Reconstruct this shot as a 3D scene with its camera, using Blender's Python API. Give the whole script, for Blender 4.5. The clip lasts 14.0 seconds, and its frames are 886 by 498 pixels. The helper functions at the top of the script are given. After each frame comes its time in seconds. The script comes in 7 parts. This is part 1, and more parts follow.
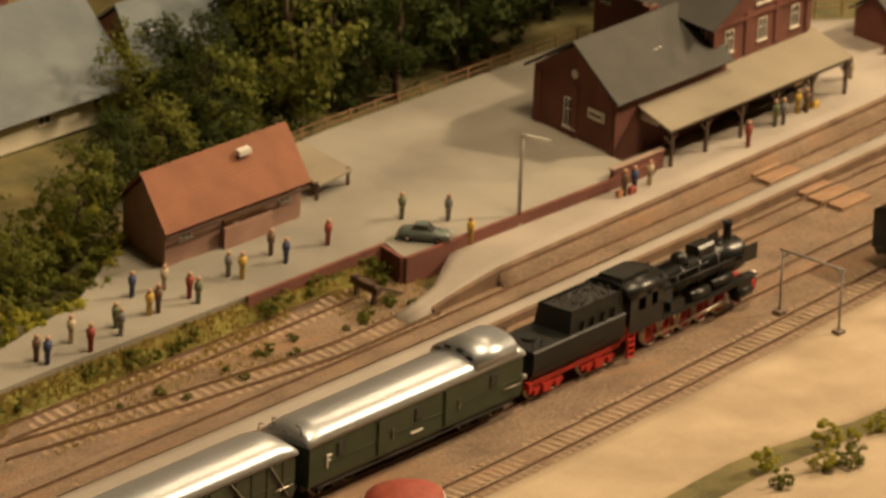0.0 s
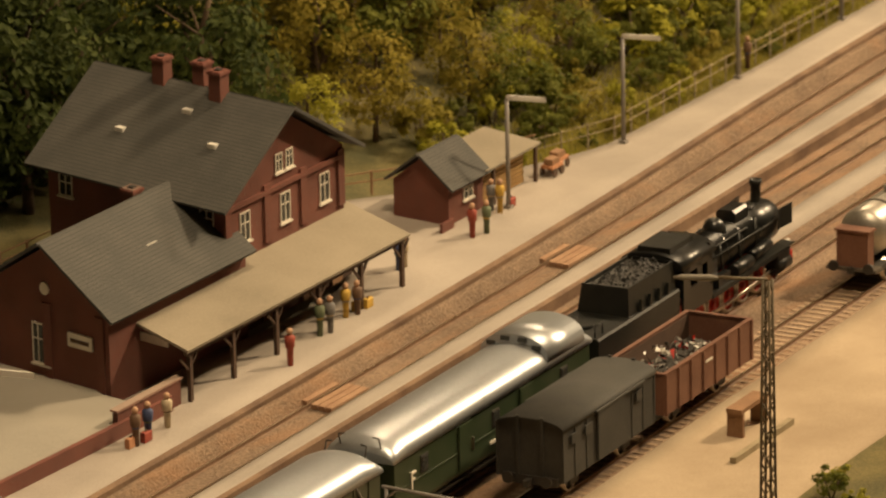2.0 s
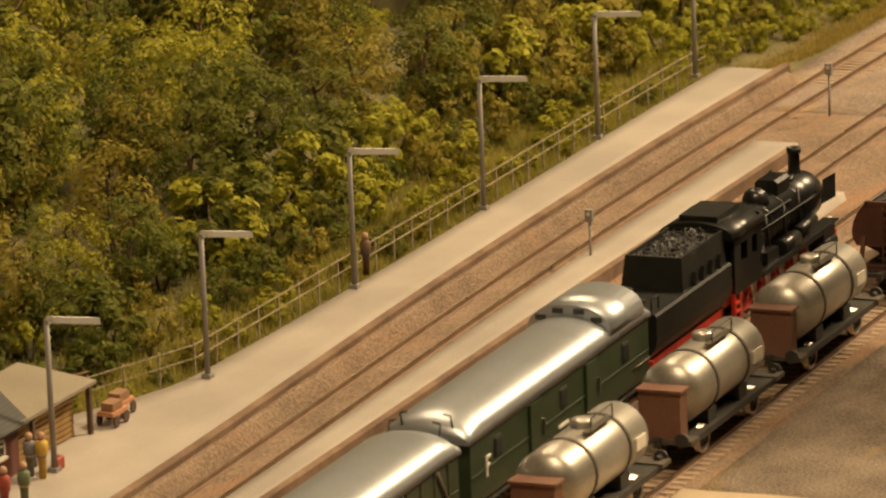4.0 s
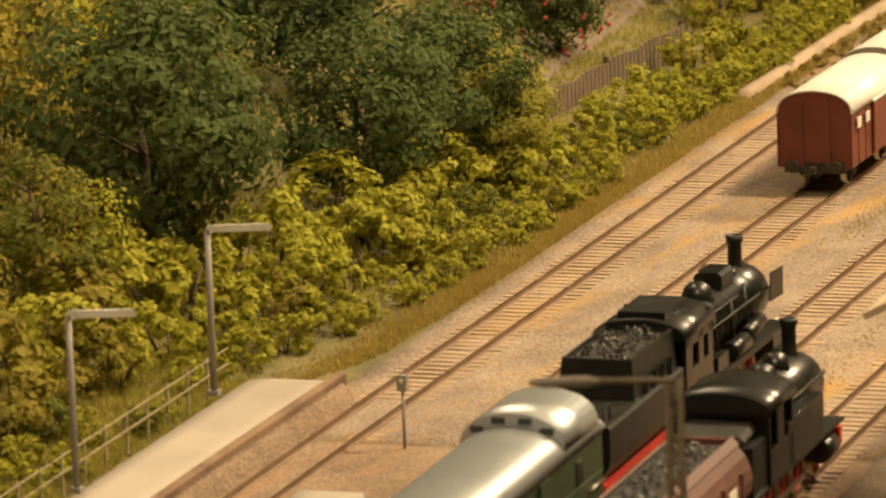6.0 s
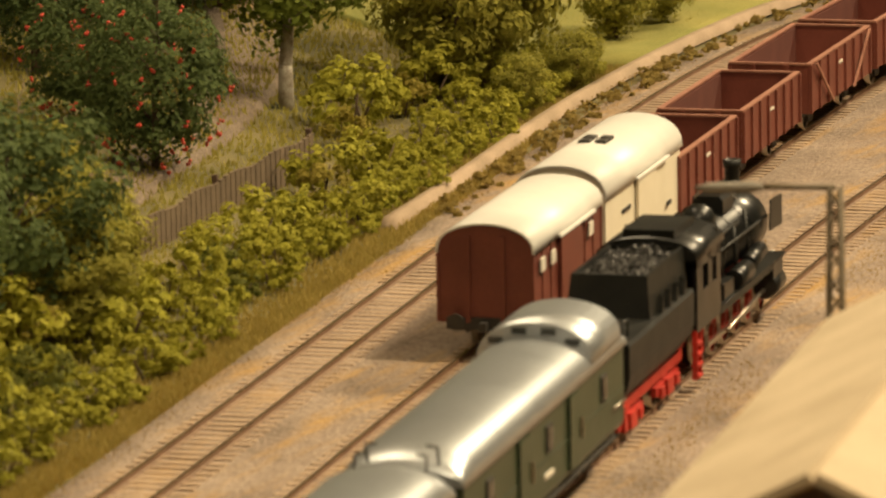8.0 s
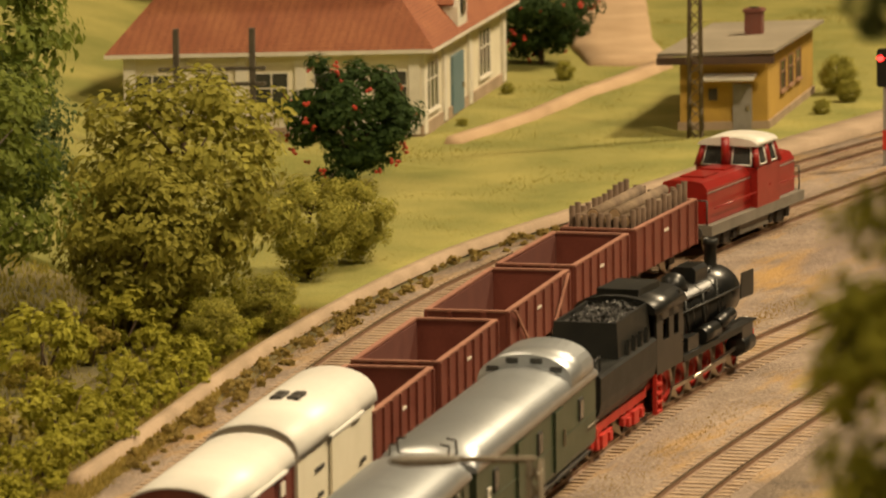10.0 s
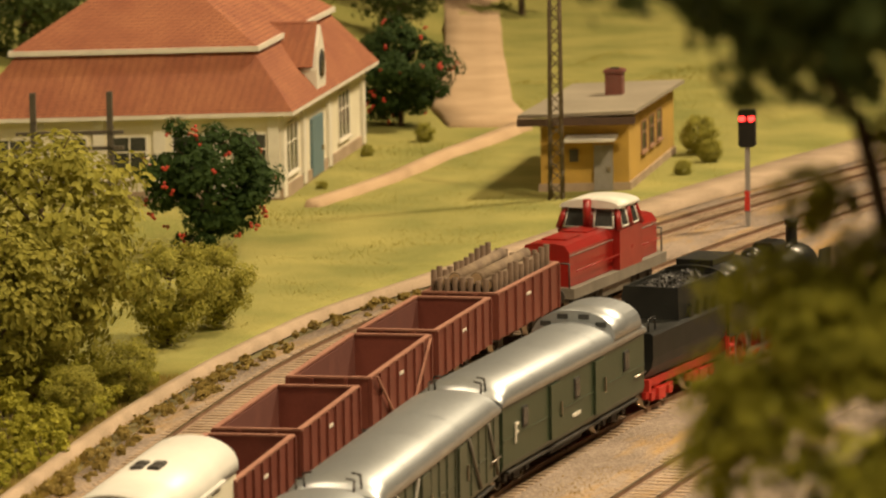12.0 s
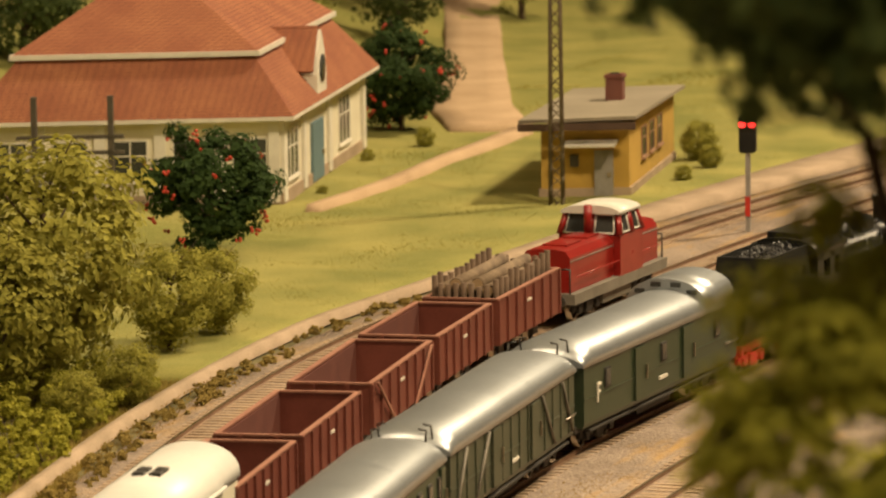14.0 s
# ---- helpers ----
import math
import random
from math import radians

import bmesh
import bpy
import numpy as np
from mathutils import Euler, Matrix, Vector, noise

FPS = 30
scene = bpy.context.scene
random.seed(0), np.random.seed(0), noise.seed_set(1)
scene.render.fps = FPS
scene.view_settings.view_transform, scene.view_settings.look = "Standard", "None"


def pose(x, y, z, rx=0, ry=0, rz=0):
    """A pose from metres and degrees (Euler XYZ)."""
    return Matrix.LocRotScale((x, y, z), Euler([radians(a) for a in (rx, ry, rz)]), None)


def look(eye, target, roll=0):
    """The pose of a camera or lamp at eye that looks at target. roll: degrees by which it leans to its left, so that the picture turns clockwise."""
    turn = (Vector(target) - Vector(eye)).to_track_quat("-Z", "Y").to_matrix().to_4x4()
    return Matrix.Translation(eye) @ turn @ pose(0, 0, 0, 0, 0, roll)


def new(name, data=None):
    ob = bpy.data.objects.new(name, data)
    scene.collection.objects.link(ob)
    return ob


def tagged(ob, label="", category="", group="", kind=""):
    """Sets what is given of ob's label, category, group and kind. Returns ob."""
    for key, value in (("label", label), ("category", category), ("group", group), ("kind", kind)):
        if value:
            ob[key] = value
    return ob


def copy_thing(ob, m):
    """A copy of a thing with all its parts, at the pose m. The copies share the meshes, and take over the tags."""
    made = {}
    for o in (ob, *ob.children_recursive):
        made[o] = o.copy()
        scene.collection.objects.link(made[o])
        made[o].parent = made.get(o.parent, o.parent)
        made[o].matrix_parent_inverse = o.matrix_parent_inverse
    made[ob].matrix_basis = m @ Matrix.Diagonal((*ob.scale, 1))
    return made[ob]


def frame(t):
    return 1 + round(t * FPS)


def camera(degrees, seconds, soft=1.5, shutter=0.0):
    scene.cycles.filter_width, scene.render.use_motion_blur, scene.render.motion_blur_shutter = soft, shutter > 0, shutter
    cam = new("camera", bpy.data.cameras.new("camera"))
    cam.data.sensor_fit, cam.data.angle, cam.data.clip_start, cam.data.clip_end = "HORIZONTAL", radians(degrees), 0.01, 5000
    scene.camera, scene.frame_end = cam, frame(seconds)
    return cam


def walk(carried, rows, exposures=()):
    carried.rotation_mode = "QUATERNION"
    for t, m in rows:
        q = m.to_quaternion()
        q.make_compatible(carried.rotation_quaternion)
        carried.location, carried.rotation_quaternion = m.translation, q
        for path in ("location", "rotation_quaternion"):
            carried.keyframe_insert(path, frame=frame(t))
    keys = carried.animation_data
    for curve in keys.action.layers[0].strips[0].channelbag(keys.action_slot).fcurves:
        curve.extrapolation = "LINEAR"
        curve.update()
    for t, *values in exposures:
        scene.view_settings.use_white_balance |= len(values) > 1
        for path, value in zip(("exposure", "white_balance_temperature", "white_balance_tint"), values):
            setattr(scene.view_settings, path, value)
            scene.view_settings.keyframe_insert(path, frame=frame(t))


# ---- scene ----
# The baseboard is planned in metres along (x) and across (y) the station tracks;
# seat() warps the plan so that it fits the camera's view through one lens.
VIEW_FIT_X = (-0.0250, -0.1063, 0.0074, 0.0315, -0.1823, -0.1534, 0.0062, 0.1831, -0.1609, -0.0038)
VIEW_FIT_Y = (0.1686, 0.1530, -0.0118, 0.0018, -0.0277, 0.0145, 0.0241, 0.0014, 0.0306, 0.0017)
VIEW_FIT_Z = (0.0180, 0.0061, -0.0248, 0.0063, -0.1889, 0.0968, 0.1168, -0.2115, 0.9042, 0.0111)


def seat(x, y, z=0.0):
    u, v = min(max(x, -0.3), 4.1) - 2.0, min(max(y, 0.25), 1.05) - 0.62
    b = (1, u, u * u, u ** 3, v, u * v, u * u * v, v * v, u * v * v, u ** 4)
    return Vector((x + sum(p * q for p, q in zip(b, VIEW_FIT_X)), y + sum(p * q for p, q in zip(b, VIEW_FIT_Y)),
                   z * (1 + sum(p * q for p, q in zip(b, VIEW_FIT_Z)))))


# ---- camera ----
FIELD = 9.5
PATH = [
    (0.0, look((-1.4883, -1.6509, 1.1647), (-0.84664, -0.96834, 0.81493), 2.423)),
    (0.5, look((-1.3328, -1.4366, 1.0372), (-0.66132, -0.77454, 0.70429), 0.810)),
    (1.0, look((-1.1986, -1.2571, 0.9230), (-0.49811, -0.61410, 0.61343), 0.202)),
    (1.5, look((-1.0512, -1.0848, 0.8470), (-0.32566, -0.46469, 0.54865), -1.208)),
    (2.0, look((-0.9157, -0.9458, 0.7765), (-0.16787, -0.34491, 0.49429), -1.265)),
    (2.5, look((-0.7844, -0.8334, 0.7059), (-0.01641, -0.24804, 0.44607), -1.701)),
    (5.0, look((-0.0293, -0.3045, 0.5062), (0.80359, 0.20232, 0.28390), -2.281)),
    (5.5, look((0.1328, -0.2089, 0.4739), (0.98233, 0.27403, 0.26134), -2.227)),
    (6.0, look((0.3138, -0.1117, 0.4387), (1.17587, 0.35452, 0.23982), -2.069)),
    (6.5, look((0.4670, -0.0305, 0.4134), (1.34329, 0.41248, 0.22392), -1.618)),
    (7.0, look((0.6297, 0.0482, 0.3836), (1.51586, 0.47228, 0.19656), -1.468)),
    (7.5, look((0.7507, 0.1059, 0.3632), (1.64259, 0.51868, 0.17854), -1.257)),
    (8.0, look((0.7881, 0.1231, 0.3592), (1.68510, 0.52525, 0.17593), -1.115)),
    (8.5, look((0.8077, 0.1300, 0.3621), (1.71140, 0.52001, 0.18527), -1.306)),
    (9.0, look((0.8260, 0.1401, 0.3669), (1.73716, 0.51841, 0.20361), -1.016)),
    (11.5, look((0.8571, 0.1478, 0.3659), (1.79190, 0.47562, 0.22903), -0.894)),
    (12.0, look((0.8623, 0.1514, 0.3667), (1.79744, 0.47859, 0.23119), -0.882)),
    (12.5, look((0.8622, 0.1516, 0.3671), (1.79781, 0.47780, 0.23242), -0.825)),
    (13.0, look((0.8601, 0.1511, 0.3676), (1.79530, 0.47854, 0.23286), -0.782)),
    (13.5, look((0.8556, 0.1485, 0.3690), (1.79053, 0.47655, 0.23389), -0.856)),
    (14.0, look((0.8605, 0.1525, 0.3690), (1.79587, 0.47922, 0.23367), -0.749)),
]
cam = camera(FIELD, 14.0, soft=2.2)
cam.data.dof.use_dof, cam.data.dof.focus_distance, cam.data.dof.aperture_fstop = True, 2.30, 52
walk(cam, PATH, exposures=[(0, 0.13, 6500, 14), (2.5, 0.05, 6500, 14), (5, 0.07, 6500, 11), (6, 0.30, 6400, 10), (6.5, 0.36, 6350, 9), (7, 0.30, 6250, 8), (7.5, 0.2, 6150, 8), (8, 0.05, 6100, 8), (9, -0.13, 6150, 10), (11.5, 0.03, 6100, 10), (14, 0.05, 6100, 10)])

# ---- light ----
world = bpy.data.worlds.new("room_air")
scene.world = world
world.use_nodes = True
world.node_tree.nodes["Background"].inputs[0].default_value = (1.0, 0.78, 0.52, 1)
world.node_tree.nodes["Background"].inputs[1].default_value = 0.05


def unseen_ceiling_lamp(x, y, z, size, watts, target):
    lamp = bpy.data.lights.new("unseen_ceiling_lamp", "AREA")
    lamp.shape, lamp.size, lamp.energy, lamp.color = "DISK", size, watts, (1.0, 0.755, 0.44)
    ob = new("unseen_ceiling_lamp", lamp)
    ob.matrix_world = look((x, y, z), target)
    return ob


unseen_ceiling_lamp(2.68, -0.30, 1.75, 0.22, 62, (1.50, 0.716, 0))
unseen_ceiling_lamp(4.62, 0.24, 1.75, 0.22, 62, (3.17, 1.0, 0))
# Two broad fill lamps, unseen, added to brighten the west end and the back.
unseen_ceiling_lamp(0.60, 0.01, 1.75, 0.5, 24, (0.39, 0.68, 0))
unseen_ceiling_lamp(2.19, 1.39, 1.75, 0.5, 12, (2.06, 0.965, 0))

# ---- materials ----


def material(name, a, b=None, scale=60.0, rough=0.7, metal=0.0, bump=0.15, fine=900.0, spread=(0.35, 0.65), spec=0.5, island=0.0, rand=0.0, grain=0.45):
    """A surface of two tones, mottled at two scales, with fine relief."""
    m = bpy.data.materials.new(name)
    m.use_nodes = True
    n, l = m.node_tree.nodes, m.node_tree.links
    bs = n["Principled BSDF"]
    bs.inputs["Metallic"].default_value = metal
    bs.inputs["Specular IOR Level"].default_value = spec
    b = b or tuple(c * 0.75 for c in a)
    co = n.new("ShaderNodeTexCoord")
    big, small = n.new("ShaderNodeTexNoise"), n.new("ShaderNodeTexNoise")
    big.inputs["Scale"].default_value, big.inputs["Detail"].default_value = scale, 6
    small.inputs["Scale"].default_value, small.inputs["Detail"].default_value = fine, 3
    l.new(co.outputs["Object"], big.inputs["Vector"]), l.new(co.outputs["Object"], small.inputs["Vector"])
    add = n.new("ShaderNodeMath")
    add.operation = "MULTIPLY_ADD"
    l.new(small.outputs[0], add.inputs[0])
    add.inputs[1].default_value = grain
    l.new(big.outputs[0], add.inputs[2])
    rng = n.new("ShaderNodeMapRange")
    rng.inputs["From Min"].default_value, rng.inputs["From Max"].default_value = spread[0] + grain * 0.44, spread[1] + grain * 0.56
    l.new(add.outputs[0], rng.inputs["Value"])
    last = rng.outputs[0]
    if island or rand:
        geo = n.new("ShaderNodeNewGeometry" if island else "ShaderNodeObjectInfo")
        mix = n.new("ShaderNodeMath")
        mix.operation = "MULTIPLY_ADD"
        l.new(geo.outputs["Random Per Island" if island else "Random"], mix.inputs[0])
        mix.inputs[1].default_value = island or rand
        off = n.new("ShaderNodeMath")
        off.operation = "MULTIPLY_ADD"
        l.new(last, off.inputs[0])
        off.inputs[1].default_value, off.inputs[2].default_value = 1 - (island or rand) * 0.8, 0
        l.new(off.outputs[0], mix.inputs[2])
        last = mix.outputs[0]
    ramp = n.new("ShaderNodeMix")
    ramp.data_type = "RGBA"
    ramp.inputs[6].default_value, ramp.inputs[7].default_value = (*a, 1), (*b, 1)
    l.new(last, ramp.inputs[0])
    l.new(ramp.outputs[2], bs.inputs["Base Color"])
    rr = n.new("ShaderNodeMapRange")
    rr.inputs["To Min"].default_value, rr.inputs["To Max"].default_value = max(rough - 0.1, 0.05), min(rough + 0.12, 1)
    l.new(big.outputs[0], rr.inputs["Value"]), l.new(rr.outputs[0], bs.inputs["Roughness"])
    if bump:
        bp = n.new("ShaderNodeBump")
        bp.inputs["Strength"].default_value, bp.inputs["Distance"].default_value = bump, 0.001
        l.new(add.outputs[0], bp.inputs["Height"]), l.new(bp.outputs[0], bs.inputs["Normal"])
    return m


def foliage(name, a, b, c):
    """Leaves in three greens, leaf by leaf, a little light coming through."""
    m = material(name, a, b, 40, 0.75, island=0.8, bump=0, spec=0.15)
    n, l = m.node_tree.nodes, m.node_tree.links
    bs = n["Principled BSDF"]
    info = n.new("ShaderNodeObjectInfo")
    mix = n.new("ShaderNodeMix")
    mix.data_type = "RGBA"
    src = bs.inputs["Base Color"].links[0].from_socket
    half = n.new("ShaderNodeMath")
    half.operation = "MULTIPLY"
    half.inputs[1].default_value = 0.6
    l.new(info.outputs["Random"], half.inputs[0]), l.new(half.outputs[0], mix.inputs[0])
    l.new(src, mix.inputs[6])
    mix.inputs[7].default_value = (*c, 1)
    l.new(mix.outputs[2], bs.inputs["Base Color"])
    tr = n.new("ShaderNodeBsdfTranslucent")
    l.new(mix.outputs[2], tr.inputs[0])
    ms = n.new("ShaderNodeMixShader")
    ms.inputs[0].default_value = 0.38
    l.new(bs.outputs[0], ms.inputs[1]), l.new(tr.outputs[0], ms.inputs[2])
    l.new(ms.outputs[0], n["Material Output"].inputs[0])
    return m


def coursed(name, a, b, mortar, across, high, rough=0.85):
    """Small masonry or tile courses, too fine to be laid singly."""
    m = material(name, a, b, 50, rough, bump=0)
    n, l = m.node_tree.nodes, m.node_tree.links
    bs = n["Principled BSDF"]
    src = bs.inputs["Base Color"].links[0].from_socket
    co = n["Texture Coordinate"]
    sep, comb, ad = n.new("ShaderNodeSeparateXYZ"), n.new("ShaderNodeCombineXYZ"), n.new("ShaderNodeMath")
    l.new(co.outputs["Object"], sep.inputs[0])
    l.new(sep.outputs[0], ad.inputs[0]), l.new(sep.outputs[1], ad.inputs[1])
    l.new(ad.outputs[0], comb.inputs[0]), l.new(sep.outputs[2], comb.inputs[1])
    br = n.new("ShaderNodeTexBrick")
    br.inputs["Scale"].default_value = 1.0
    br.inputs["Brick Width"].default_value, br.inputs["Row Height"].default_value, br.inputs["Mortar Size"].default_value = across, high, high * 0.09
    l.new(comb.outputs[0], br.inputs["Vector"])
    mix = n.new("ShaderNodeMix")
    mix.data_type = "RGBA"
    l.new(br.outputs["Fac"], mix.inputs[0]), l.new(src, mix.inputs[6])
    mix.inputs[7].default_value = (*mortar, 1)
    l.new(mix.outputs[2], bs.inputs["Base Color"])
    bp = n.new("ShaderNodeBump")
    bp.invert = True
    bp.inputs["Strength"].default_value, bp.inputs["Distance"].default_value = 0.5, 0.0004
    l.new(br.outputs["Fac"], bp.inputs["Height"]), l.new(bp.outputs[0], bs.inputs["Normal"])
    return m


BALLAST = material("ballast", (0.135, 0.098, 0.072), (0.36, 0.28, 0.215), 24, 0.95, bump=1.0, fine=700, grain=1.3, spread=(0.25, 0.75))
BALLAST_GREY = material("grey_ballast", (0.09, 0.066, 0.045), (0.26, 0.20, 0.145), 40, 0.95, bump=1.0, fine=700, grain=1.3, spread=(0.25, 0.75))


def dusted(mat, tint, stretch, low, high):
    """Patches of moss and dust lying over a surface, drawn out along the tracks."""
    n, l = mat.node_tree.nodes, mat.node_tree.links
    bs = n["Principled BSDF"]
    src = bs.inputs["Base Color"].links[0].from_socket
    co, mp, no, rg, mx = n.new("ShaderNodeTexCoord"), n.new("ShaderNodeMapping"), n.new("ShaderNodeTexNoise"), n.new("ShaderNodeMapRange"), n.new("ShaderNodeMix")
    mp.inputs["Scale"].default_value = stretch
    no.inputs["Scale"].default_value, no.inputs["Detail"].default_value, no.inputs["Roughness"].default_value = 1.0, 8, 0.7
    rg.inputs["From Min"].default_value, rg.inputs["From Max"].default_value, rg.inputs["To Max"].default_value = low, high, 0.75
    mx.data_type = "RGBA"
    mx.inputs[7].default_value = (*tint, 1)
    l.new(co.outputs["Object"], mp.inputs[0]), l.new(mp.outputs[0], no.inputs["Vector"]), l.new(no.outputs[0], rg.inputs["Value"])
    l.new(rg.outputs[0], mx.inputs[0]), l.new(src, mx.inputs[6]), l.new(mx.outputs[2], bs.inputs["Base Color"])


BALLAST_BROWN = material("brown_ballast", (0.115, 0.076, 0.048), (0.30, 0.21, 0.14), 24, 0.95, bump=1.0, fine=700, grain=1.3, spread=(0.25, 0.75))
dusted(BALLAST_BROWN, (0.30, 0.165, 0.085), (6, 26, 6), 0.50, 0.66)
dusted(BALLAST, (0.40, 0.23, 0.05), (6, 32, 6), 0.51, 0.63)
dusted(BALLAST, (0.16, 0.115, 0.09), (5, 20, 5), 0.52, 0.70)
dusted(BALLAST_GREY, (0.34, 0.21, 0.05), (9, 30, 9), 0.56, 0.70)
SAND = material("sandy_road", (0.33, 0.25, 0.165), (0.49, 0.39, 0.27), 14, 0.95, bump=0.25, fine=1500)
PAVING = material("platform_gravel", (0.28, 0.246, 0.21), (0.40, 0.352, 0.30), 11, 0.95, bump=0.25, fine=1600)
YARD = material("yard_gravel", (0.20, 0.188, 0.16), (0.33, 0.305, 0.255), 9, 0.95, bump=0.25, fine=1500)
EARTH = material("earth_and_moss", (0.062, 0.06, 0.021), (0.175, 0.143, 0.054), 25, 0.97, bump=0.8, fine=700)
MEADOW = material("meadow_flock", (0.16, 0.165, 0.03), (0.30, 0.27, 0.07), 16, 0.97, bump=0.9, fine=900)
PATHWAY = material("trodden_path", (0.38, 0.26, 0.15), (0.48, 0.34, 0.21), 25, 0.95, bump=0.3)
KERB = material("pale_kerb", (0.27, 0.20, 0.13), (0.40, 0.30, 0.21), 40, 0.9, bump=0.3)
SLEEPER = material("sleeper_wood", (0.235, 0.160, 0.098), (0.40, 0.290, 0.190), 120, 0.85, bump=0.3, rand=0.5)
RAIL_SIDE = material("rusty_rail", (0.13, 0.07, 0.035), (0.20, 0.12, 0.07), 90, 0.7)
RAIL_TOP = material("worn_rail_top", (0.62, 0.52, 0.38), (0.45, 0.36, 0.25), 20, 0.28, metal=1.0, bump=0.02)
BRICK = coursed("red_brick", (0.125, 0.036, 0.024), (0.19, 0.06, 0.04), (0.16, 0.10, 0.075), 0.0029, 0.0009)
BRICK_PINK = coursed("weathered_brick", (0.27, 0.14, 0.105), (0.35, 0.205, 0.155), (0.3, 0.22, 0.17), 0.0029, 0.0009)
SLATE = coursed("slate_roof", (0.055, 0.055, 0.05), (0.085, 0.082, 0.074), (0.04, 0.04, 0.036), 0.0035, 0.0012)
FELT = material("roofing_felt", (0.21, 0.18, 0.13), (0.29, 0.25, 0.185), 18, 0.9, bump=0.2)
CLAY = coursed("clay_tiles", (0.25, 0.078, 0.034), (0.35, 0.135, 0.062), (0.15, 0.05, 0.025), 0.0024, 0.0016)
CLAY_OLD = coursed("old_clay_tiles", (0.27, 0.105, 0.055), (0.20, 0.085, 0.048), (0.2, 0.08, 0.04), 0.0026, 0.0018)
CREAM = material("cream_plaster", (0.66, 0.60, 0.46), (0.74, 0.69, 0.55), 40, 0.85, bump=0.1)
OCHRE = material("ochre_plaster", (0.48, 0.30, 0.05), (0.38, 0.24, 0.045), 50, 0.9, bump=0.3)
WHITE = material("white_paint", (0.70, 0.66, 0.57), (0.60, 0.56, 0.48), 80, 0.6, bump=0.05)
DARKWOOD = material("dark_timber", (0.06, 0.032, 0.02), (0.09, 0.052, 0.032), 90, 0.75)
EDGEWOOD = material("weathered_edging", (0.11, 0.062, 0.036), (0.22, 0.14, 0.085), 45, 0.85, bump=0.4)
BROWNWOOD = material("brown_timber", (0.22, 0.12, 0.06), (0.30, 0.17, 0.09), 90, 0.75)
YELLOWWOOD = material("yellow_timber", (0.42, 0.27, 0.10), (0.33, 0.20, 0.075), 90, 0.75)
GLASS = material("dark_pane", (0.03, 0.032, 0.03), (0.06, 0.06, 0.055), 50, 0.12, bump=0)
GREYMETAL = material("grey_paint", (0.28, 0.26, 0.24), (0.22, 0.20, 0.18), 120, 0.5, bump=0.05)
LAMPWHITE = material("lamp_head_white", (0.72, 0.70, 0.64), (0.6, 0.58, 0.52), 100, 0.4, bump=0)
IRON = material("dark_iron", (0.05, 0.042, 0.032), (0.085, 0.07, 0.05), 150, 0.6, bump=0.1)
BLACK = material("loco_black", (0.006, 0.0068, 0.0068), (0.013, 0.0135, 0.0125), 70, 0.30, bump=0.06, spec=0.45)
BLACK_MATT = material("sooty_black", (0.005, 0.0055, 0.005), (0.011, 0.0115, 0.009), 90, 0.46, bump=0.12, spec=0.35)
RED = material("chassis_red", (0.50, 0.028, 0.014), (0.38, 0.022, 0.012), 120, 0.5, bump=0.05)
STEEL = material("bright_steel", (0.5, 0.45, 0.38), (0.38, 0.33, 0.27), 100, 0.3, metal=1.0, bump=0)
COAL = material("coal", (0.012, 0.012, 0.012), (0.05, 0.048, 0.045), 500, 0.4, bump=0.8, island=0.6)
GREEN = material("coach_green", (0.026, 0.043, 0.02), (0.044, 0.058, 0.032), 60, 0.38, bump=0.03)
GREENDARK = material("coach_olive", (0.04, 0.05, 0.028), (0.065, 0.07, 0.042), 60, 0.45, bump=0.03)
SILVER = material("aluminium_roof", (0.50, 0.53, 0.56), (0.42, 0.45, 0.48), 16, 0.36, metal=0.8, bump=0.03, fine=500)
UNDER = material("underframe_black", (0.02, 0.018, 0.015), (0.04, 0.034, 0.027), 140, 0.65)
OXIDE = material("oxide_red", (0.125, 0.03, 0.018), (0.175, 0.046, 0.028), 60, 0.55, bump=0.06)
# Darker copy of OXIDE: the shade inside the wagons is put into the colour.
OXIDE_SHADE = material("oxide_red_inside_shade", (0.095, 0.028, 0.02), (0.13, 0.04, 0.027), 60, 0.7, bump=0.1)
OXIDE_EDGE = material("worn_oxide_rim", (0.32, 0.15, 0.10), (0.24, 0.10, 0.065), 90, 0.6)
RUSTY = material("rusty_wagon_brown", (0.13, 0.055, 0.032), (0.19, 0.09, 0.055), 60, 0.75, bump=0.1)
WAGONGREY = material("weathered_wagon_grey", (0.024, 0.024, 0.021), (0.045, 0.043, 0.037), 60, 0.75, bump=0.1)
IVORY = material("ivory_paint", (0.73, 0.68, 0.54), (0.68, 0.63, 0.49), 60, 0.5, bump=0.02)
ROOFPALE = material("pale_wagon_roof", (0.72, 0.71, 0.67), (0.64, 0.63, 0.59), 50, 0.42, bump=0.03)
TANK = material("tank_silver", (0.50, 0.48, 0.43), (0.34, 0.31, 0.27), 40, 0.38, metal=0.75, bump=0.04)
DIESELRED = material("diesel_red", (0.27, 0.014, 0.009), (0.21, 0.012, 0.008), 60, 0.3, bump=0.02)
STAKEWOOD = material("dark_stakes", (0.07, 0.042, 0.024), (0.12, 0.075, 0.045), 150, 0.85, bump=0.4)
LOGBARK = material("log_bark", (0.12, 0.08, 0.05), (0.22, 0.16, 0.10), 150, 0.9, bump=0.5)
LOGEND = material("log_end", (0.34, 0.23, 0.12), (0.42, 0.29, 0.16), 150, 0.9)
TERRA = material("plank_crossing", (0.42, 0.19, 0.09), (0.50, 0.25, 0.13), 80, 0.85)
